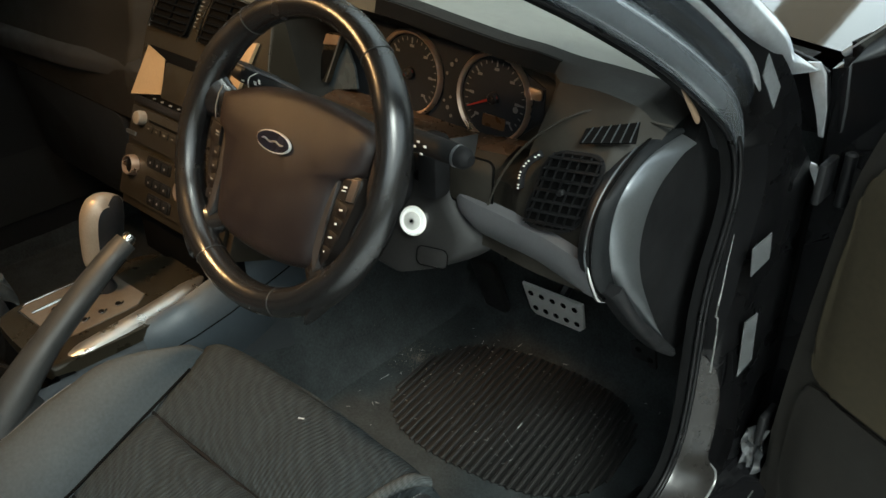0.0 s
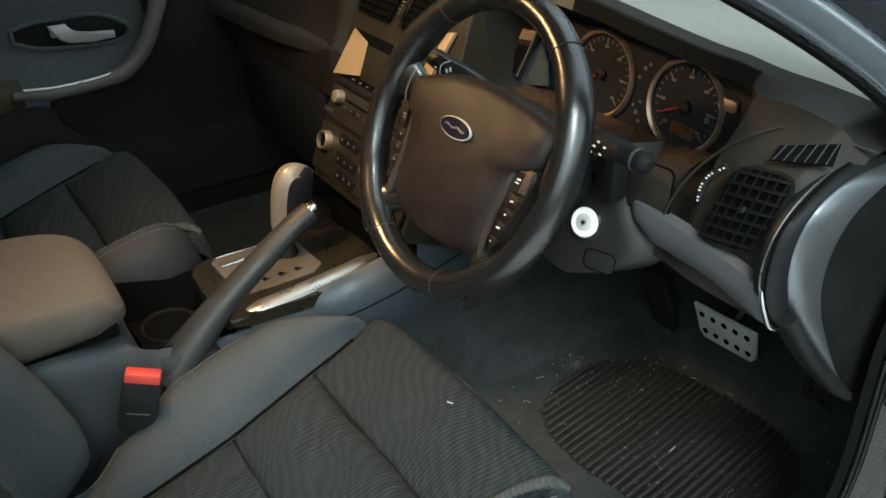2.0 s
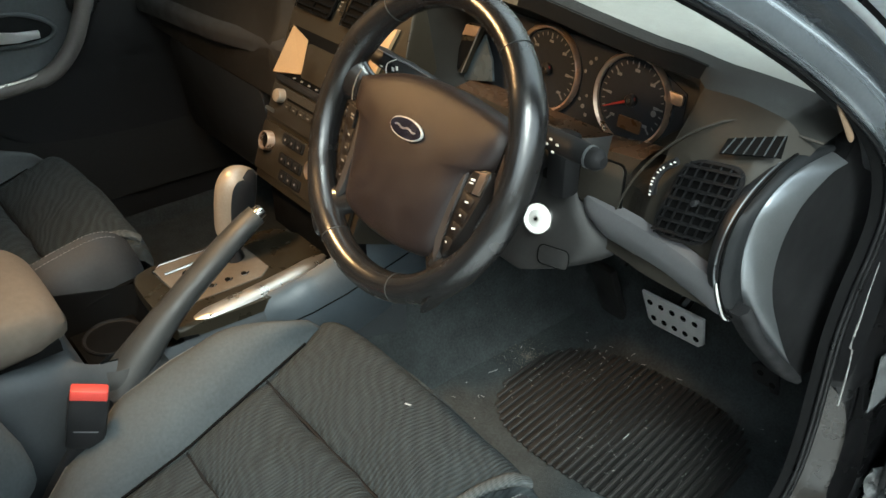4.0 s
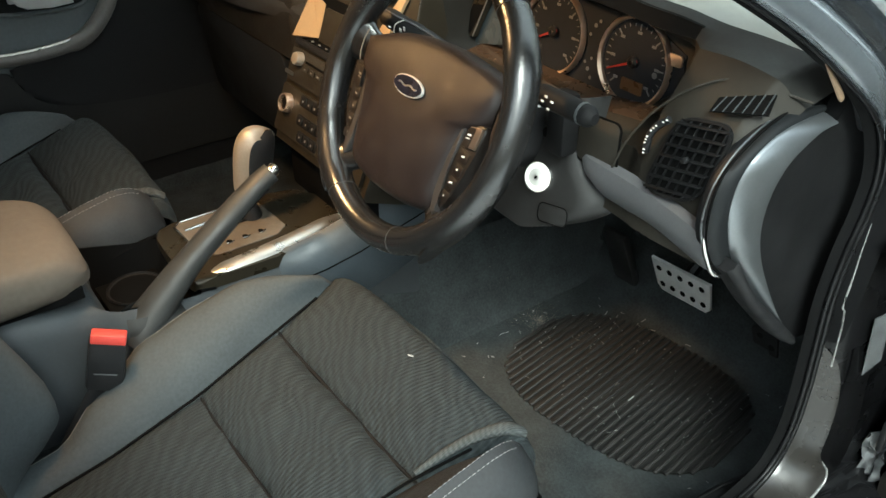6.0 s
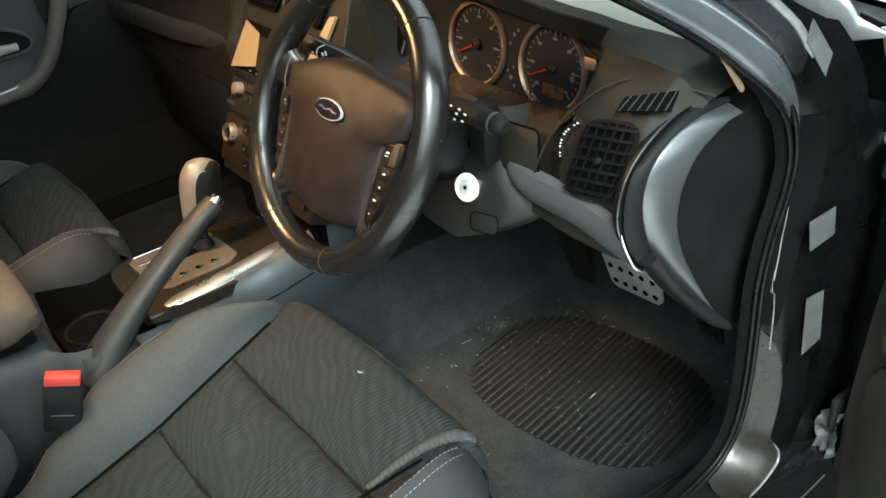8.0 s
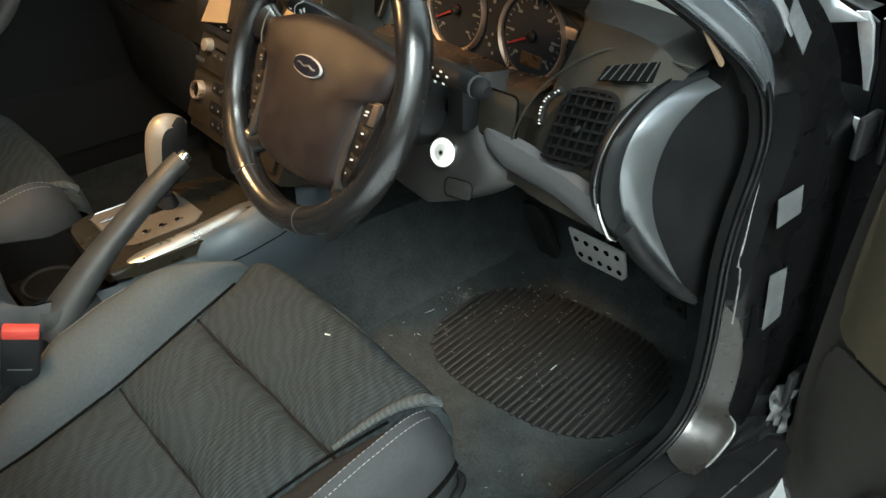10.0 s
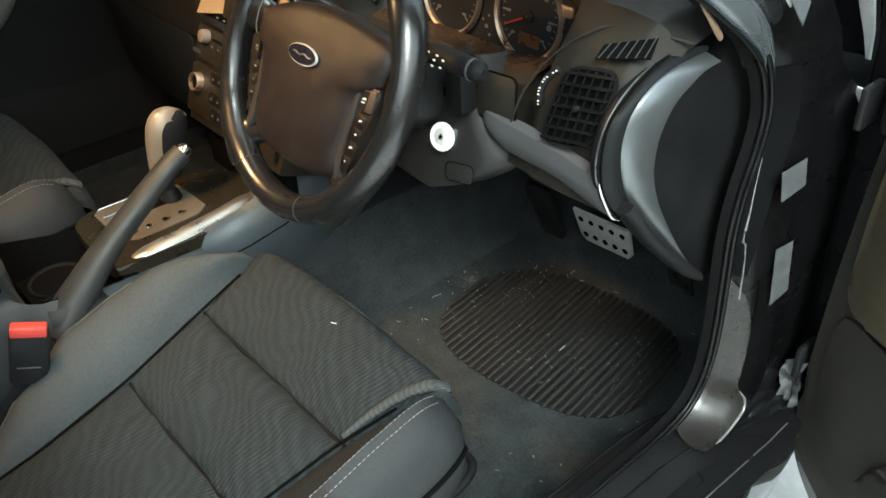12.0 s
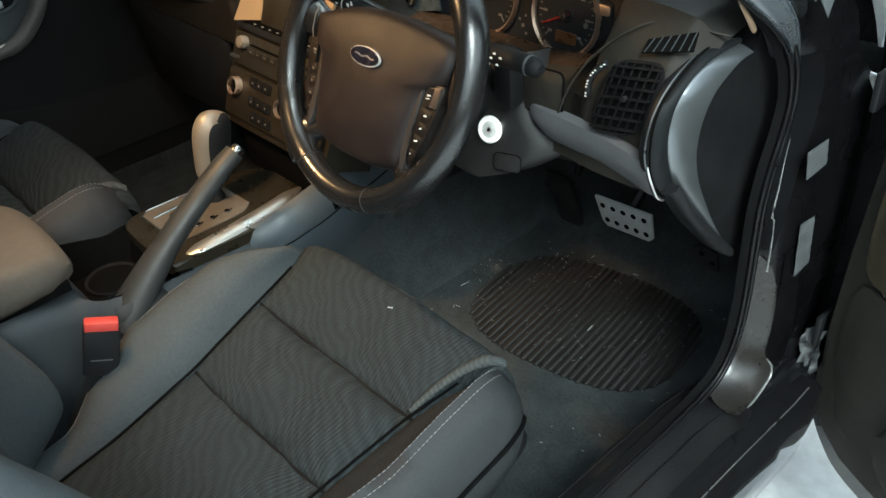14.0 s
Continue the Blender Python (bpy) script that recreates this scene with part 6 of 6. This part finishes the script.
def bolster(s):
    rows = []
    for j in range(37):
        y = -0.09 + 0.625 * j / 36
        g = math.sqrt(max(0.0, 1 - max(0.0, (y - 0.44) / 0.096) ** 2))
        hgt, wide = lerp(((-0.1, 0.004, 0.200), (0.08, 0.008, 0.208), (0.16, 0.034, 0.250), (0.24, 0.052, 0.285), (0.32, 0.056, 0.300), (0.6, 0.054, 0.300)), y)
        h0, zc = hw(y), seat_z(y)
        if s < 0:
            # the inboard side draws in to a point at its front end
            wide -= 0.020 * step(0.24, 0.36, y) + 0.062 * step(0.36, 0.50, y)
            hgt *= 1 - 0.45 * step(0.38, 0.50, y)
        w1 = max(wide, h0 + (0.05 if s > 0 else 0.030))
        sec = [(h0 - 0.012, zc - 0.035), (h0, zc - 0.004), (h0 + 0.010, zc + hgt * 0.42), (h0 + (w1 - h0) * 0.24, zc + hgt * 0.80), (h0 + (w1 - h0) * 0.48, zc + hgt), (w1 - min(0.042, 0.34 * (w1 - h0)), zc + hgt), (w1 - min(0.018, 0.15 * (w1 - h0)), zc + hgt * 0.80),
               (w1 - 0.004, zc + hgt * 0.35), (w1, zc - 0.022), (w1 + 0.001, zc - 0.055), (w1 - 0.005, zc - 0.085), (w1 - 0.03, zc - 0.10)]
        if s > 0:
            # the doorway side rises evenly to a narrow crest
            d, k = w1 - h0, hgt * 1.12
            sec[1:7] = [(h0, zc - 0.010), (h0 + d * 0.16, zc + k * 0.14), (h0 + d * 0.38, zc + k * 0.52), (h0 + d * 0.58, zc + k * 0.90), (w1 - 0.048, zc + k), (w1 - 0.020, zc + k * 0.74)]
        base_z = zc - 0.10
        rows.append([Vector((SX + s * (h0 + (dx - h0) * (0.30 + 0.70 * g)), y, base_z + (z - base_z) * (0.25 + 0.75 * g))) for dx, z in sec])
    tip = [Vector((SX + s * (hw(0.535) + 0.012), 0.540, seat_z(0.535) - 0.085)) for _ in rows[0]]
    rows.append([p.lerp(q, 0.75) for p, q in zip(rows[-1], tip)])
    return rows


for s in (-1, 1):
    rows = bolster(s)
    b = part("bolster", loft(rows), SIDECLOTH if s < 0 else SIDESHADE, seat, "blue-grey smooth cloth side bolster" if s < 0 else "smooth side bolster darkened for shade, with white stitching", 70)
    for k, off in ((5, 0.0), (5, 0.34)) if s > 0 else ((6, 0.0),):
        pts = [r[k].lerp(r[k + 1], off) + Vector((0, 0, 0.0006)) for r in rows[2:-3]]
        if s > 0:
            run = smooth_path(pts, 8)
            bm = bmesh.new()
            for q in range(0, len(run) - 3, 3):
                tube([run[q], run[q].lerp(run[q + 2], 0.5) + Vector((0, 0, 0.0004)), run[q + 2]], [0.00035, 0.00055, 0.00035], 5, bm)
            part("stitch_line", bm, THREAD, b, "white double stitching")
        else:
            part("stitch_line", tube(pts[:24], 0.0005, 5), FAINT, b)
    part("piping", tube([r[8] + Vector((s * 0.0015, 0, 0)) for r in rows], 0.0036, 6), DEEP, b, "black piping")
    # plastic side valance under the cushion
    val = []
    for j in range(19):
        y = -0.12 + 0.62 * j / 18
        g = math.sqrt(max(0.0, 1 - max(0.0, (y - 0.40) / 0.11) ** 2))
        w = 0.290 - 0.03 * step(0.20, -0.02, y)
        zc = seat_z(y) - 0.075
        val.append([Vector((SX + s * (w - 0.02 - 0.05 * (1 - g)), y, zc)), Vector((SX + s * (w - 0.002 - 0.06 * (1 - g)), y, zc - 0.015)), Vector((SX + s * (w - 0.004 - 0.06 * (1 - g)), y, zc - 0.05)), Vector((SX + s * (w - 0.02 - 0.06 * (1 - g)), y, zc - 0.09 * g - 0.01)), Vector((SX + s * (w - 0.06 - 0.06 * (1 - g)), y, zc - 0.11 * g - 0.01))])
    part("valance", loft(val), SIDESHADE if s > 0 else BLACK, seat, "", 60)
    part("seat_rail", box((0.035, 0.55, 0.05), (SX + s * 0.20, 0.20, 0.350), 0.006), BLACK, seat)
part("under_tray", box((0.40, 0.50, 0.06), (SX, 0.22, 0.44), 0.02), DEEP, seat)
part("adjuster_bar", tube(smooth_path([(SX + 0.16, 0.46, 0.40), (SX + 0.17, 0.56, 0.405), (SX + 0.20, 0.585, 0.408), (SX + 0.226, 0.560, 0.412), (SX + 0.236, 0.50, 0.416), (SX + 0.238, 0.44, 0.42)], 5), 0.0065, 10), BLACK, seat, "black tubular adjuster bar")


def backrest():
    rows = []
    n = 40
    for j in range(27):
        z = 0.45 + 0.70 * j / 26
        yb = 0.038 - 0.36 * (z - 0.48) - 0.03 * step(0.60, 0.46, z)
        pr = 0.095 * step(0.44, 0.54, z) * (1 - 0.45 * step(0.66, 1.1, z))
        half = 0.285 - 0.06 * step(0.85, 1.15, z)
        front = []
        for i in range(n + 1):
            a = 2 * i / n - 1
            q = abs(a)
            bump = step(0.50, 0.74, q) * (1 - 0.9 * step(0.80, 1.0, q) ** 2)
            front.append(Vector((SX + a * half, yb + pr * bump - 0.10 * step(0.90, 1.0, q) + 0.004 * noise.noise((a * 3, z * 8, 2)), z)))
        back = [Vector((SX + a * half * 0.97, yb - 0.13, z)) for a in (1, 0.5, 0, -0.5, -1)]
        rows.append(front + back)
    return rows


rows = backrest()
part("backrest", loft(rows, True, True), SIDECLOTH, seat, "blue-grey cloth backrest", 70)
pan = [[r[i] + Vector((0, 0.004 + 0.006 * (1 - abs(i / 20 - 1) / 0.50 if abs(i / 20 - 1) < 0.5 else 0), 0)) for i in range(10, 31)] for r in rows[1:22]]
part("backrest_panel", loft(pan), INSERT, seat, "dark woven backrest panel", 70)

other = copy_thing(seat, Matrix.Translation((SX - 0.800, 0.22 - 0.150, 0.33 + 0.022)))
tagged(other, "grey cloth passenger seat with a dark woven centre, set further back", "car seat")

# ---- seat belt buckle ----
buckle = thing("belt_buckle", (0.165, 0.10, 0.45), "black seat belt buckle with a red release button", "seat belt buckle")
B = frame_at((0.166, 0.178, 0.572), (0.36, 0.88, -0.26), (0.0, 0.26, 0.96))
part("housing", box((0.050, 0.082, 0.024), (0, 0, 0), 0.006, B), BLACK, buckle)
part("release_button", box((0.046, 0.016, 0.021), (0, 0, 0), 0.003, B @ pose(0, 0.041, 0.0015)), RED, buckle, "bright red release button")
part("housing_line", box((0.030, 0.0016, 0.001), (0, 0, 0), 0, B @ pose(0, -0.012, 0.0125)), GREYTRIM, buckle)
part("strap", tube([(0.167, 0.160, 0.535), (0.168, 0.130, 0.500), (0.170, 0.095, 0.455), (0.172, 0.07, 0.42)], [0.015, 0.014, 0.013, 0.013], 10, flat=0.35, up=(1, 0, 0)), SLAT, buckle)

# ---- pedals ----
ped = thing("brake_pedal", (0.42, 1.10, 0.46), "drilled bright alloy brake pedal", "pedal")
PM = frame_at((0.429, 1.066, 0.474), (1, 0.0, 0.06), (0.10, -0.28, 0.96)) @ Matrix.Diagonal((1.08, 1.14, 1.0, 1.0))
pad_o = [(-0.058, 0.033), (-0.053, -0.022), (-0.044, -0.032), (0.044, -0.032), (0.054, -0.022), (0.060, 0.033)]
part("plate", prism(pad_o, 0.006, PM, 0.0018), ALLOY, ped, "brushed alloy pedal plate")
holes = [(-0.043 + 0.0215 * i, 0.017) for i in range(5)] + [(-0.040 + 0.0205 * i, -0.015) for i in range(5)]
for x, y in holes:
    part("rubber_stud", turned([(0.0052, 0.0), (0.0052, 0.0068), (0.0042, 0.0072)], PM @ pose(x, y, 0), 14), DEEP, ped)
for i in range(5):
    part("rib", box((0.006, 0.004, 0.002), (0, 0, 0), 0.0005, PM @ pose(-0.043 + 0.0215 * i, 0.030, 0.006), 1), ALLOY, ped)
part("arm", tube([(0.425, 1.078, 0.475), (0.43, 1.13, 0.53), (0.43, 1.17, 0.66), (0.43, 1.16, 0.80)], [0.012, 0.011, 0.011, 0.011], 8), BLACK, ped)
acc = thing("accelerator_pedal", (0.22, 1.16, 0.36), "black rubber accelerator pedal", "pedal")
part("pad", box((0.060, 0.018, 0.15), (0, 0, 0), 0.007, pose(0.235, 1.125, 0.405, 22, 0, 0)), SHROUD, acc)
part("arm", tube([(0.235, 1.16, 0.45), (0.235, 1.22, 0.56), (0.235, 1.24, 0.72)], 0.009, 8), BLACK, acc)
rel = thing("bonnet_release", (0.665, 0.95, 0.565), "black plastic bracket under the dash with two holes", "bracket")
part("bracket", prism([(-0.020, -0.016), (0.006, -0.016), (0.006, -0.026), (0.018, -0.026), (0.020, 0.014), (-0.012, 0.020), (-0.022, 0.012)], 0.005, frame_at((0.665, 0.950, 0.565), (1, 0, 0.1), (0, -0.2, 1)), 0.001), SLAT, rel)
for x, y in ((-0.008, 0.004), (0.010, -0.010)):
    part("hole", turned([(0.005, 0.005), (0.005, 0.0056)], frame_at((0.665, 0.950, 0.565), (1, 0, 0.1), (0, -0.2, 1)) @ pose(x, y, 0), 10), DEEP, rel)
part("stay", tube([(0.668, 0.955, 0.572), (0.672, 0.985, 0.64), (0.672, 1.02, 0.76)], 0.005, 6), BLACK, rel)

# ---- heel mat ----
mat = thing("heel_mat", (0.435, 0.938, 0.314), "worn ribbed black rubber heel pad set in the carpet", "heel mat")
MM = pose(0.436, 0.938, 0.314, 0, 0, 8)
HX, HY, POW = 0.212, 0.160, 2.7
oval = []
for k in range(64):
    a = 2 * math.pi * k / 64
    oval.append((HX * math.copysign(abs(math.cos(a)) ** (2 / POW), math.cos(a)), HY * math.copysign(abs(math.sin(a)) ** (2 / POW), math.sin(a))))
part("base", prism([(x * 0.985, y * 0.975) for x, y in oval], 0.003, MM, 0.001), RUBBER, mat)
pitch = 0.0138
for i in range(-15, 16):
    x = i * pitch
    half = HY * (1 - min(1.0, abs(x) / HX) ** POW) ** (1 / POW) + 0.001 + 0.0015 * math.sin(i * 2.3)
    if half < 0.02:
        continue
    part("rib", box((0.0070, 2 * half, 0.006), (0, 0, 0), 0.0018, MM @ pose(x, 0, 0.0045), 1), RIBTOP, mat)

# ---- passenger door ----
pd = thing("passenger_door", (-0.76, 0.3, 0.42), "closed dark blue-grey passenger door with chrome handle and curved grip", "car door")
rows = []
for y in [-0.50 + 1.60 * i / 20 for i in range(21)]:
    rows.append([Vector((x, y, z)) for x, z in ((-0.770, 0.40), (-0.738, 0.41), (-0.730, 0.46), (-0.722, 0.56), (-0.724, 0.68), (-0.722, 0.70), (-0.735, 0.74), (-0.742, 0.84), (-0.722, 0.88), (-0.718, 0.95), (-0.735, 0.985), (-0.80, 0.985), (-0.84, 0.90), (-0.85, 0.5), (-0.80, 0.40))])
part("panel", loft(rows, True, True), DOORTRIM, pd, "", 45)
lower = smooth_path([(p[0], p[1], 0) for p in ((-0.45, 0.70), (0.10, 0.690), (0.265, 0.690), (0.292, 0.668), (0.314, 0.640), (0.37, 0.610), (0.50, 0.590), (0.62, 0.585), (0.74, 0.590), (0.95, 0.60))], 4)
outline = [(p.x, p.y) for p in lower] + [(0.95, 0.412), (-0.45, 0.412)]
part("map_pocket", prism(outline[::-1], 0.020, frame_at((-0.738, 0, 0), (0, 1, 0), (0, 0, 1)), 0.005), SHROUD, pd, "dark lower door panel")
part("armrest", loft([[Vector((-0.74 + (x + 0.74) * k, y, 0.72 + (z - 0.72) * (0.6 + 0.4 * k))) for x, z in ((-0.74, 0.690), (-0.695, 0.692), (-0.676, 0.706), (-0.676, 0.728), (-0.690, 0.746), (-0.74, 0.756))] for y, k in ((-0.45, 1), (0.0, 1), (0.12, 1), (0.19, 0.85), (0.24, 0.55))], True, True), OLIVE, pd, "olive cloth door armrest pad", 60)
grip = smooth_path([(-0.690, 0.220, 0.730), (-0.682, 0.30, 0.725), (-0.680, 0.385, 0.729), (-0.680, 0.442, 0.743), (-0.681, 0.490, 0.786), (-0.686, 0.520, 0.838), (-0.696, 0.542, 0.882), (-0.712, 0.552, 0.905)], 4)
part("grip", tube(grip, [0.009, 0.011] + [0.014] * 8 + [0.017] * 12 + [0.018] * 7, 12, flat=1.0, up=(1, 0, 0)), GRIPGREY, pd, "grey curved door grip", 60)
mid_panel = smooth_path([(p[0], p[1], 0) for p in ((0.287, 0.692), (0.305, 0.640), (0.36, 0.598), (0.50, 0.574), (0.72, 0.566), (0.98, 0.572), (0.98, 0.86), (0.62, 0.865), (0.560, 0.840), (0.505, 0.770), (0.44, 0.722), (0.35, 0.706), (0.287, 0.692))], 4)[:-1]
# door trim in shade, put in as a near-black panel
part("mid_panel", prism([(p.x, p.y) for p in mid_panel], 0.022, frame_at((-0.738, 0, 0), (0, 1, 0), (0, 0, 1)), 0.005), BLACK, pd, "moulded middle door panel, its trim colour darkened for shade")
part("grip_trim", tube([p + Vector((0.006, 0, 0.0125)) for p in grip[1:17]], 0.0028, 8), SATIN, pd)
part("switch_pod", prism(rounded(0.055, 0.085, 0.018), 0.02, frame_at((-0.735, 0.535, 0.875), (0, 1, 0.2), (0, -0.2, 1)), 0.006), BLACK, pd)
part("switch", box((0.008, 0.016, 0.022), (-0.711, 0.535, 0.880), 0.003), SLAT, pd)
cup = smooth_path([(-0.736, y, z) for y, z in ((0.25, 0.845), (0.33, 0.862), (0.42, 0.852), (0.475, 0.822), (0.465, 0.795), (0.40, 0.790), (0.30, 0.800), (0.25, 0.82))], 4)
# flat dark patch stands for the shade in the handle's hollow
part("handle_cup", prism([(p.y, p.z) for p in cup], 0.004, frame_at((-0.7405, 0, 0), (0, 1, 0), (0, 0, 1)), 0.001), DOORDARK, pd)
part("cup_rim", tube(cup, 0.005, 8, up=(1, 0, 0), closed=True), DOORTRIM, pd)
hd = part("handle", prism([(0.317, 0.846), (0.352, 0.846), (0.362, 0.829), (0.400, 0.822), (0.443, 0.819), (0.443, 0.805), (0.400, 0.804), (0.352, 0.808), (0.334, 0.818)][::-1], 0.013, frame_at((-0.7235, 0, 0), (0, 1, 0), (0, 0, 1)), 0.004), BRIGHT, pd, "bright chrome door handle", 60)
part("handle_root", box((0.012, 0.026, 0.024), (-0.729, 0.334, 0.832), 0.004), BRIGHT, hd)

# ---- open driver's door ----
dd = thing("driver_door", (0.90, 1.05, 0.3), "open black driver's door with olive cloth and curved lower edge", "car door")
D = frame_at((0.872, 1.130, 0.0), (0.93, -0.37, 0), (0, 0, 1))    # local x away from the hinge, y up, z towards the cabin side
outer = smooth_path([(p[0], p[1], 0) for p in ((-0.036, 0.40), (-0.031, 0.315), (-0.015, 0.257), (0.024, 0.206), (0.085, 0.176), (0.25, 0.166), (0.5, 0.16), (1.0, 0.16), (1.04, 0.5), (1.0, 0.98), (0.5, 1.03), (0.36, 1.05), (0.37, 1.32), (0.32, 1.32), (0.12, 1.155), (0.0, 1.055), (-0.055, 1.006), (-0.052, 0.95), (-0.042, 0.88), (-0.038, 0.6), (-0.036, 0.40))], 5)[:-1]
part("skin", prism([(p.x, p.y) for p in outer], 0.14, D @ pose(0, 0, -0.07), 0.02), PAINT, dd, "gloss black door edge and skin")
inner = smooth_path([(p[0], p[1], 0) for p in ((0.005, 0.40), (0.02, 0.32), (0.09, 0.255), (0.5, 0.235), (0.98, 0.26), (1.0, 0.6), (0.96, 0.94), (0.5, 0.97), (0.12, 0.97), (0.05, 0.93), (0.02, 0.7), (0.005, 0.40))], 5)[:-1]
# highlight along the black frame, put in as a pale tube
part("frame_edge", tube([D @ Vector((x, z, 0.066)) for x, z in ((-0.050, 1.006), (0.0, 1.053), (0.06, 1.102), (0.12, 1.152), (0.22, 1.235), (0.315, 1.315))], 0.0045, 8), SKYSHEEN, dd, "upper edge of the door frame, its highlight laid on as pale paint")
part("trim", prism([(p.x, p.y) for p in inner], 0.035, D @ pose(0, 0, 0.07), 0.012), POCKETBROWN, dd, "dark moulded door trim")
cloth = smooth_path([(p[0], p[1], 0) for p in ((0.044, 0.640), (0.047, 0.742), (0.054, 0.825), (0.060, 0.890), (0.13, 0.930), (0.5, 0.925), (0.90, 0.88), (0.92, 0.72), (0.88, 0.62), (0.5, 0.590), (0.15, 0.590), (0.085, 0.596), (0.055, 0.600), (0.044, 0.640))], 5)[:-1]
part("cloth_panel", prism([(p.x, p.y) for p in cloth], 0.012, D @ pose(0, 0, 0.101), 0.006), OLIVE, dd, "olive-brown cloth door insert")
low = smooth_path([(p[0], p[1], 0) for p in ((0.036, 0.42), (0.040, 0.56), (0.07, 0.585), (0.15, 0.578), (0.5, 0.578), (0.90, 0.60), (0.94, 0.45), (0.90, 0.31), (0.5, 0.285), (0.12, 0.30), (0.055, 0.345), (0.036, 0.42))], 5)[:-1]
part("lower_panel", prism([(p.x, p.y) for p in low], 0.010, D @ pose(0, 0, 0.100), 0.005), POCKETBROWN, dd, "dark brown moulded lower door panel")
part("door_pocket", prism(rounded(0.62, 0.13, 0.05), 0.03, D @ pose(0.47, 0.375, 0.108), 0.012), POCKETBROWN, dd, "dark moulded door pocket")
part("pocket_edge", tube([D @ Vector((x, 0.440 + 0.01 * math.sin(3 * x), 0.139)) for x in [0.19 + 0.05 * i for i in range(12)]], 0.0025, 6), POCKETBROWN, dd)
part("belt_strip", prism([(0.30, 1.03), (0.98, 1.012), (0.98, 1.03), (0.30, 1.05)], 0.02, D @ pose(0, 0, 0.05), 0.004), SILVER, dd, "bright window belt strip")
# hinge hardware and check strap in the door gap
for z in (0.455, 0.86):
    h = thing("door_hinge", (0.835, 1.05, z), "bright steel door hinge in the dark door gap", "door hinge", "door hinges")
    part("leaf", box((0.010, 0.045, 0.055), (0.826, 1.045, z), 0.003), BLACK, h)
    part("pin", turned([(0.008, -0.035), (0.008, 0.035), (0.005, 0.038)], pose(0.846, 1.060, z), 14), BLACK, h)
    part("arm", box((0.045, 0.012, 0.04), (0.866, 1.064, z), 0.004), BLACK, h)
wrap = thing("plastic_film", (0.83, 1.03, 0.36), "crumpled clear protective film at the foot of the jamb", "film")
bm = bmesh.new()
random.seed(4)
pts = [[Vector((0.803 + 0.032 * i / 5 + random.uniform(-0.004, 0.004), 1.035 + random.uniform(-0.012, 0.012), 0.365 + 0.085 * j / 7 + random.uniform(-0.005, 0.005))) for i in range(6)] for j in range(8)]
FILM = shade("clear_film", (0.16, 0.165, 0.17), 0.10, 0.35, scale=60, vary=0.4, bump=0.3, bump_scale=90)
part("sheet", loft(pts), FILM, wrap, "", 75)

# ---- crumbs and fibres on carpet, seat and mat ----
random.seed(11)
bm = bmesh.new()


def fibre(x, y, z, ln, r=0.0006):
    a = random.uniform(0, math.pi)
    c = random.uniform(-0.5, 0.5)
    p = [(x + ln * t * math.cos(a + c * t), y + ln * t * math.sin(a + c * t), z + 0.001) for t in (-0.5, -0.17, 0.17, 0.5)]
    tube(p, r, 4, bm)


for x, y, ln in ((0.20, 0.86, 0.020), (0.30, 1.05, 0.030), (0.33, 1.10, 0.012), (0.36, 1.09, 0.012), (0.27, 1.06, 0.012), (0.43, 1.11, 0.010), (0.24, 0.80, 0.008), (0.18, 0.95, 0.008)):
    fibre(x, y, FLOOR + 0.006, ln, 0.0006)
for _ in range(34):
    x, y = random.uniform(0.17, 0.52), random.uniform(0.74, 1.10)
    fibre(x, y, floor_z(x, y) + (0.012 if abs(x - 0.436) < 0.19 and abs(y - 0.938) < 0.14 else 0.003), random.uniform(0.003, 0.008), 0.0004)
for _ in range(60):
    x, y = random.uniform(0.18, 0.68), random.uniform(0.62, 1.12)
    fibre(x, y, floor_z(x, y) + (0.010 if abs(x - 0.436) < 0.19 and abs(y - 0.938) < 0.14 else 0.002), random.uniform(0.002, 0.006), 0.0004)
for _ in range(70):
    # crumbs caught between the mat's ribs, thickest along its far edge
    a, r = random.uniform(0, 2 * math.pi), math.sqrt(random.uniform(0.1, 1.0))
    x, y = 0.436 + 0.195 * r * math.cos(a), 0.950 + 0.135 * r * math.sin(a)
    fibre(x, y, FLOOR + 0.0085, random.uniform(0.0015, 0.0035), 0.0005)
fibre(0.472, 0.915, FLOOR + 0.013, 0.016, 0.0012)
fibre(0.431, 0.501, 0.599, 0.008, 0.0013)
tagged(part("lint", bm, LINT), "pale lint fibres and crumbs on the carpet and mat", "lint", "", "stuff")

# dusty patch beside the mat
bm = bmesh.new()
for _ in range(900):
    a, r = random.uniform(0, 2 * math.pi), abs(random.gauss(0, 0.035))
    x, y = 0.205 + 1.2 * r * math.cos(a), 0.945 + r * math.sin(a)
    s = random.uniform(0.0005, 0.0013)
    z = floor_z(x, y) + 0.0006
    vs = [bm.verts.new((x + s * random.uniform(0.5, 1.2) * math.cos(t), y + s * random.uniform(0.5, 1.2) * math.sin(t), z + random.uniform(0, 0.0008))) for t in (0.2, 1.7, 3.3, 4.8)]
    bm.faces.new(vs)
tagged(part("dust", bm, DUST), "pale dust trodden into the carpet beside the mat", "dust", "", "stuff")
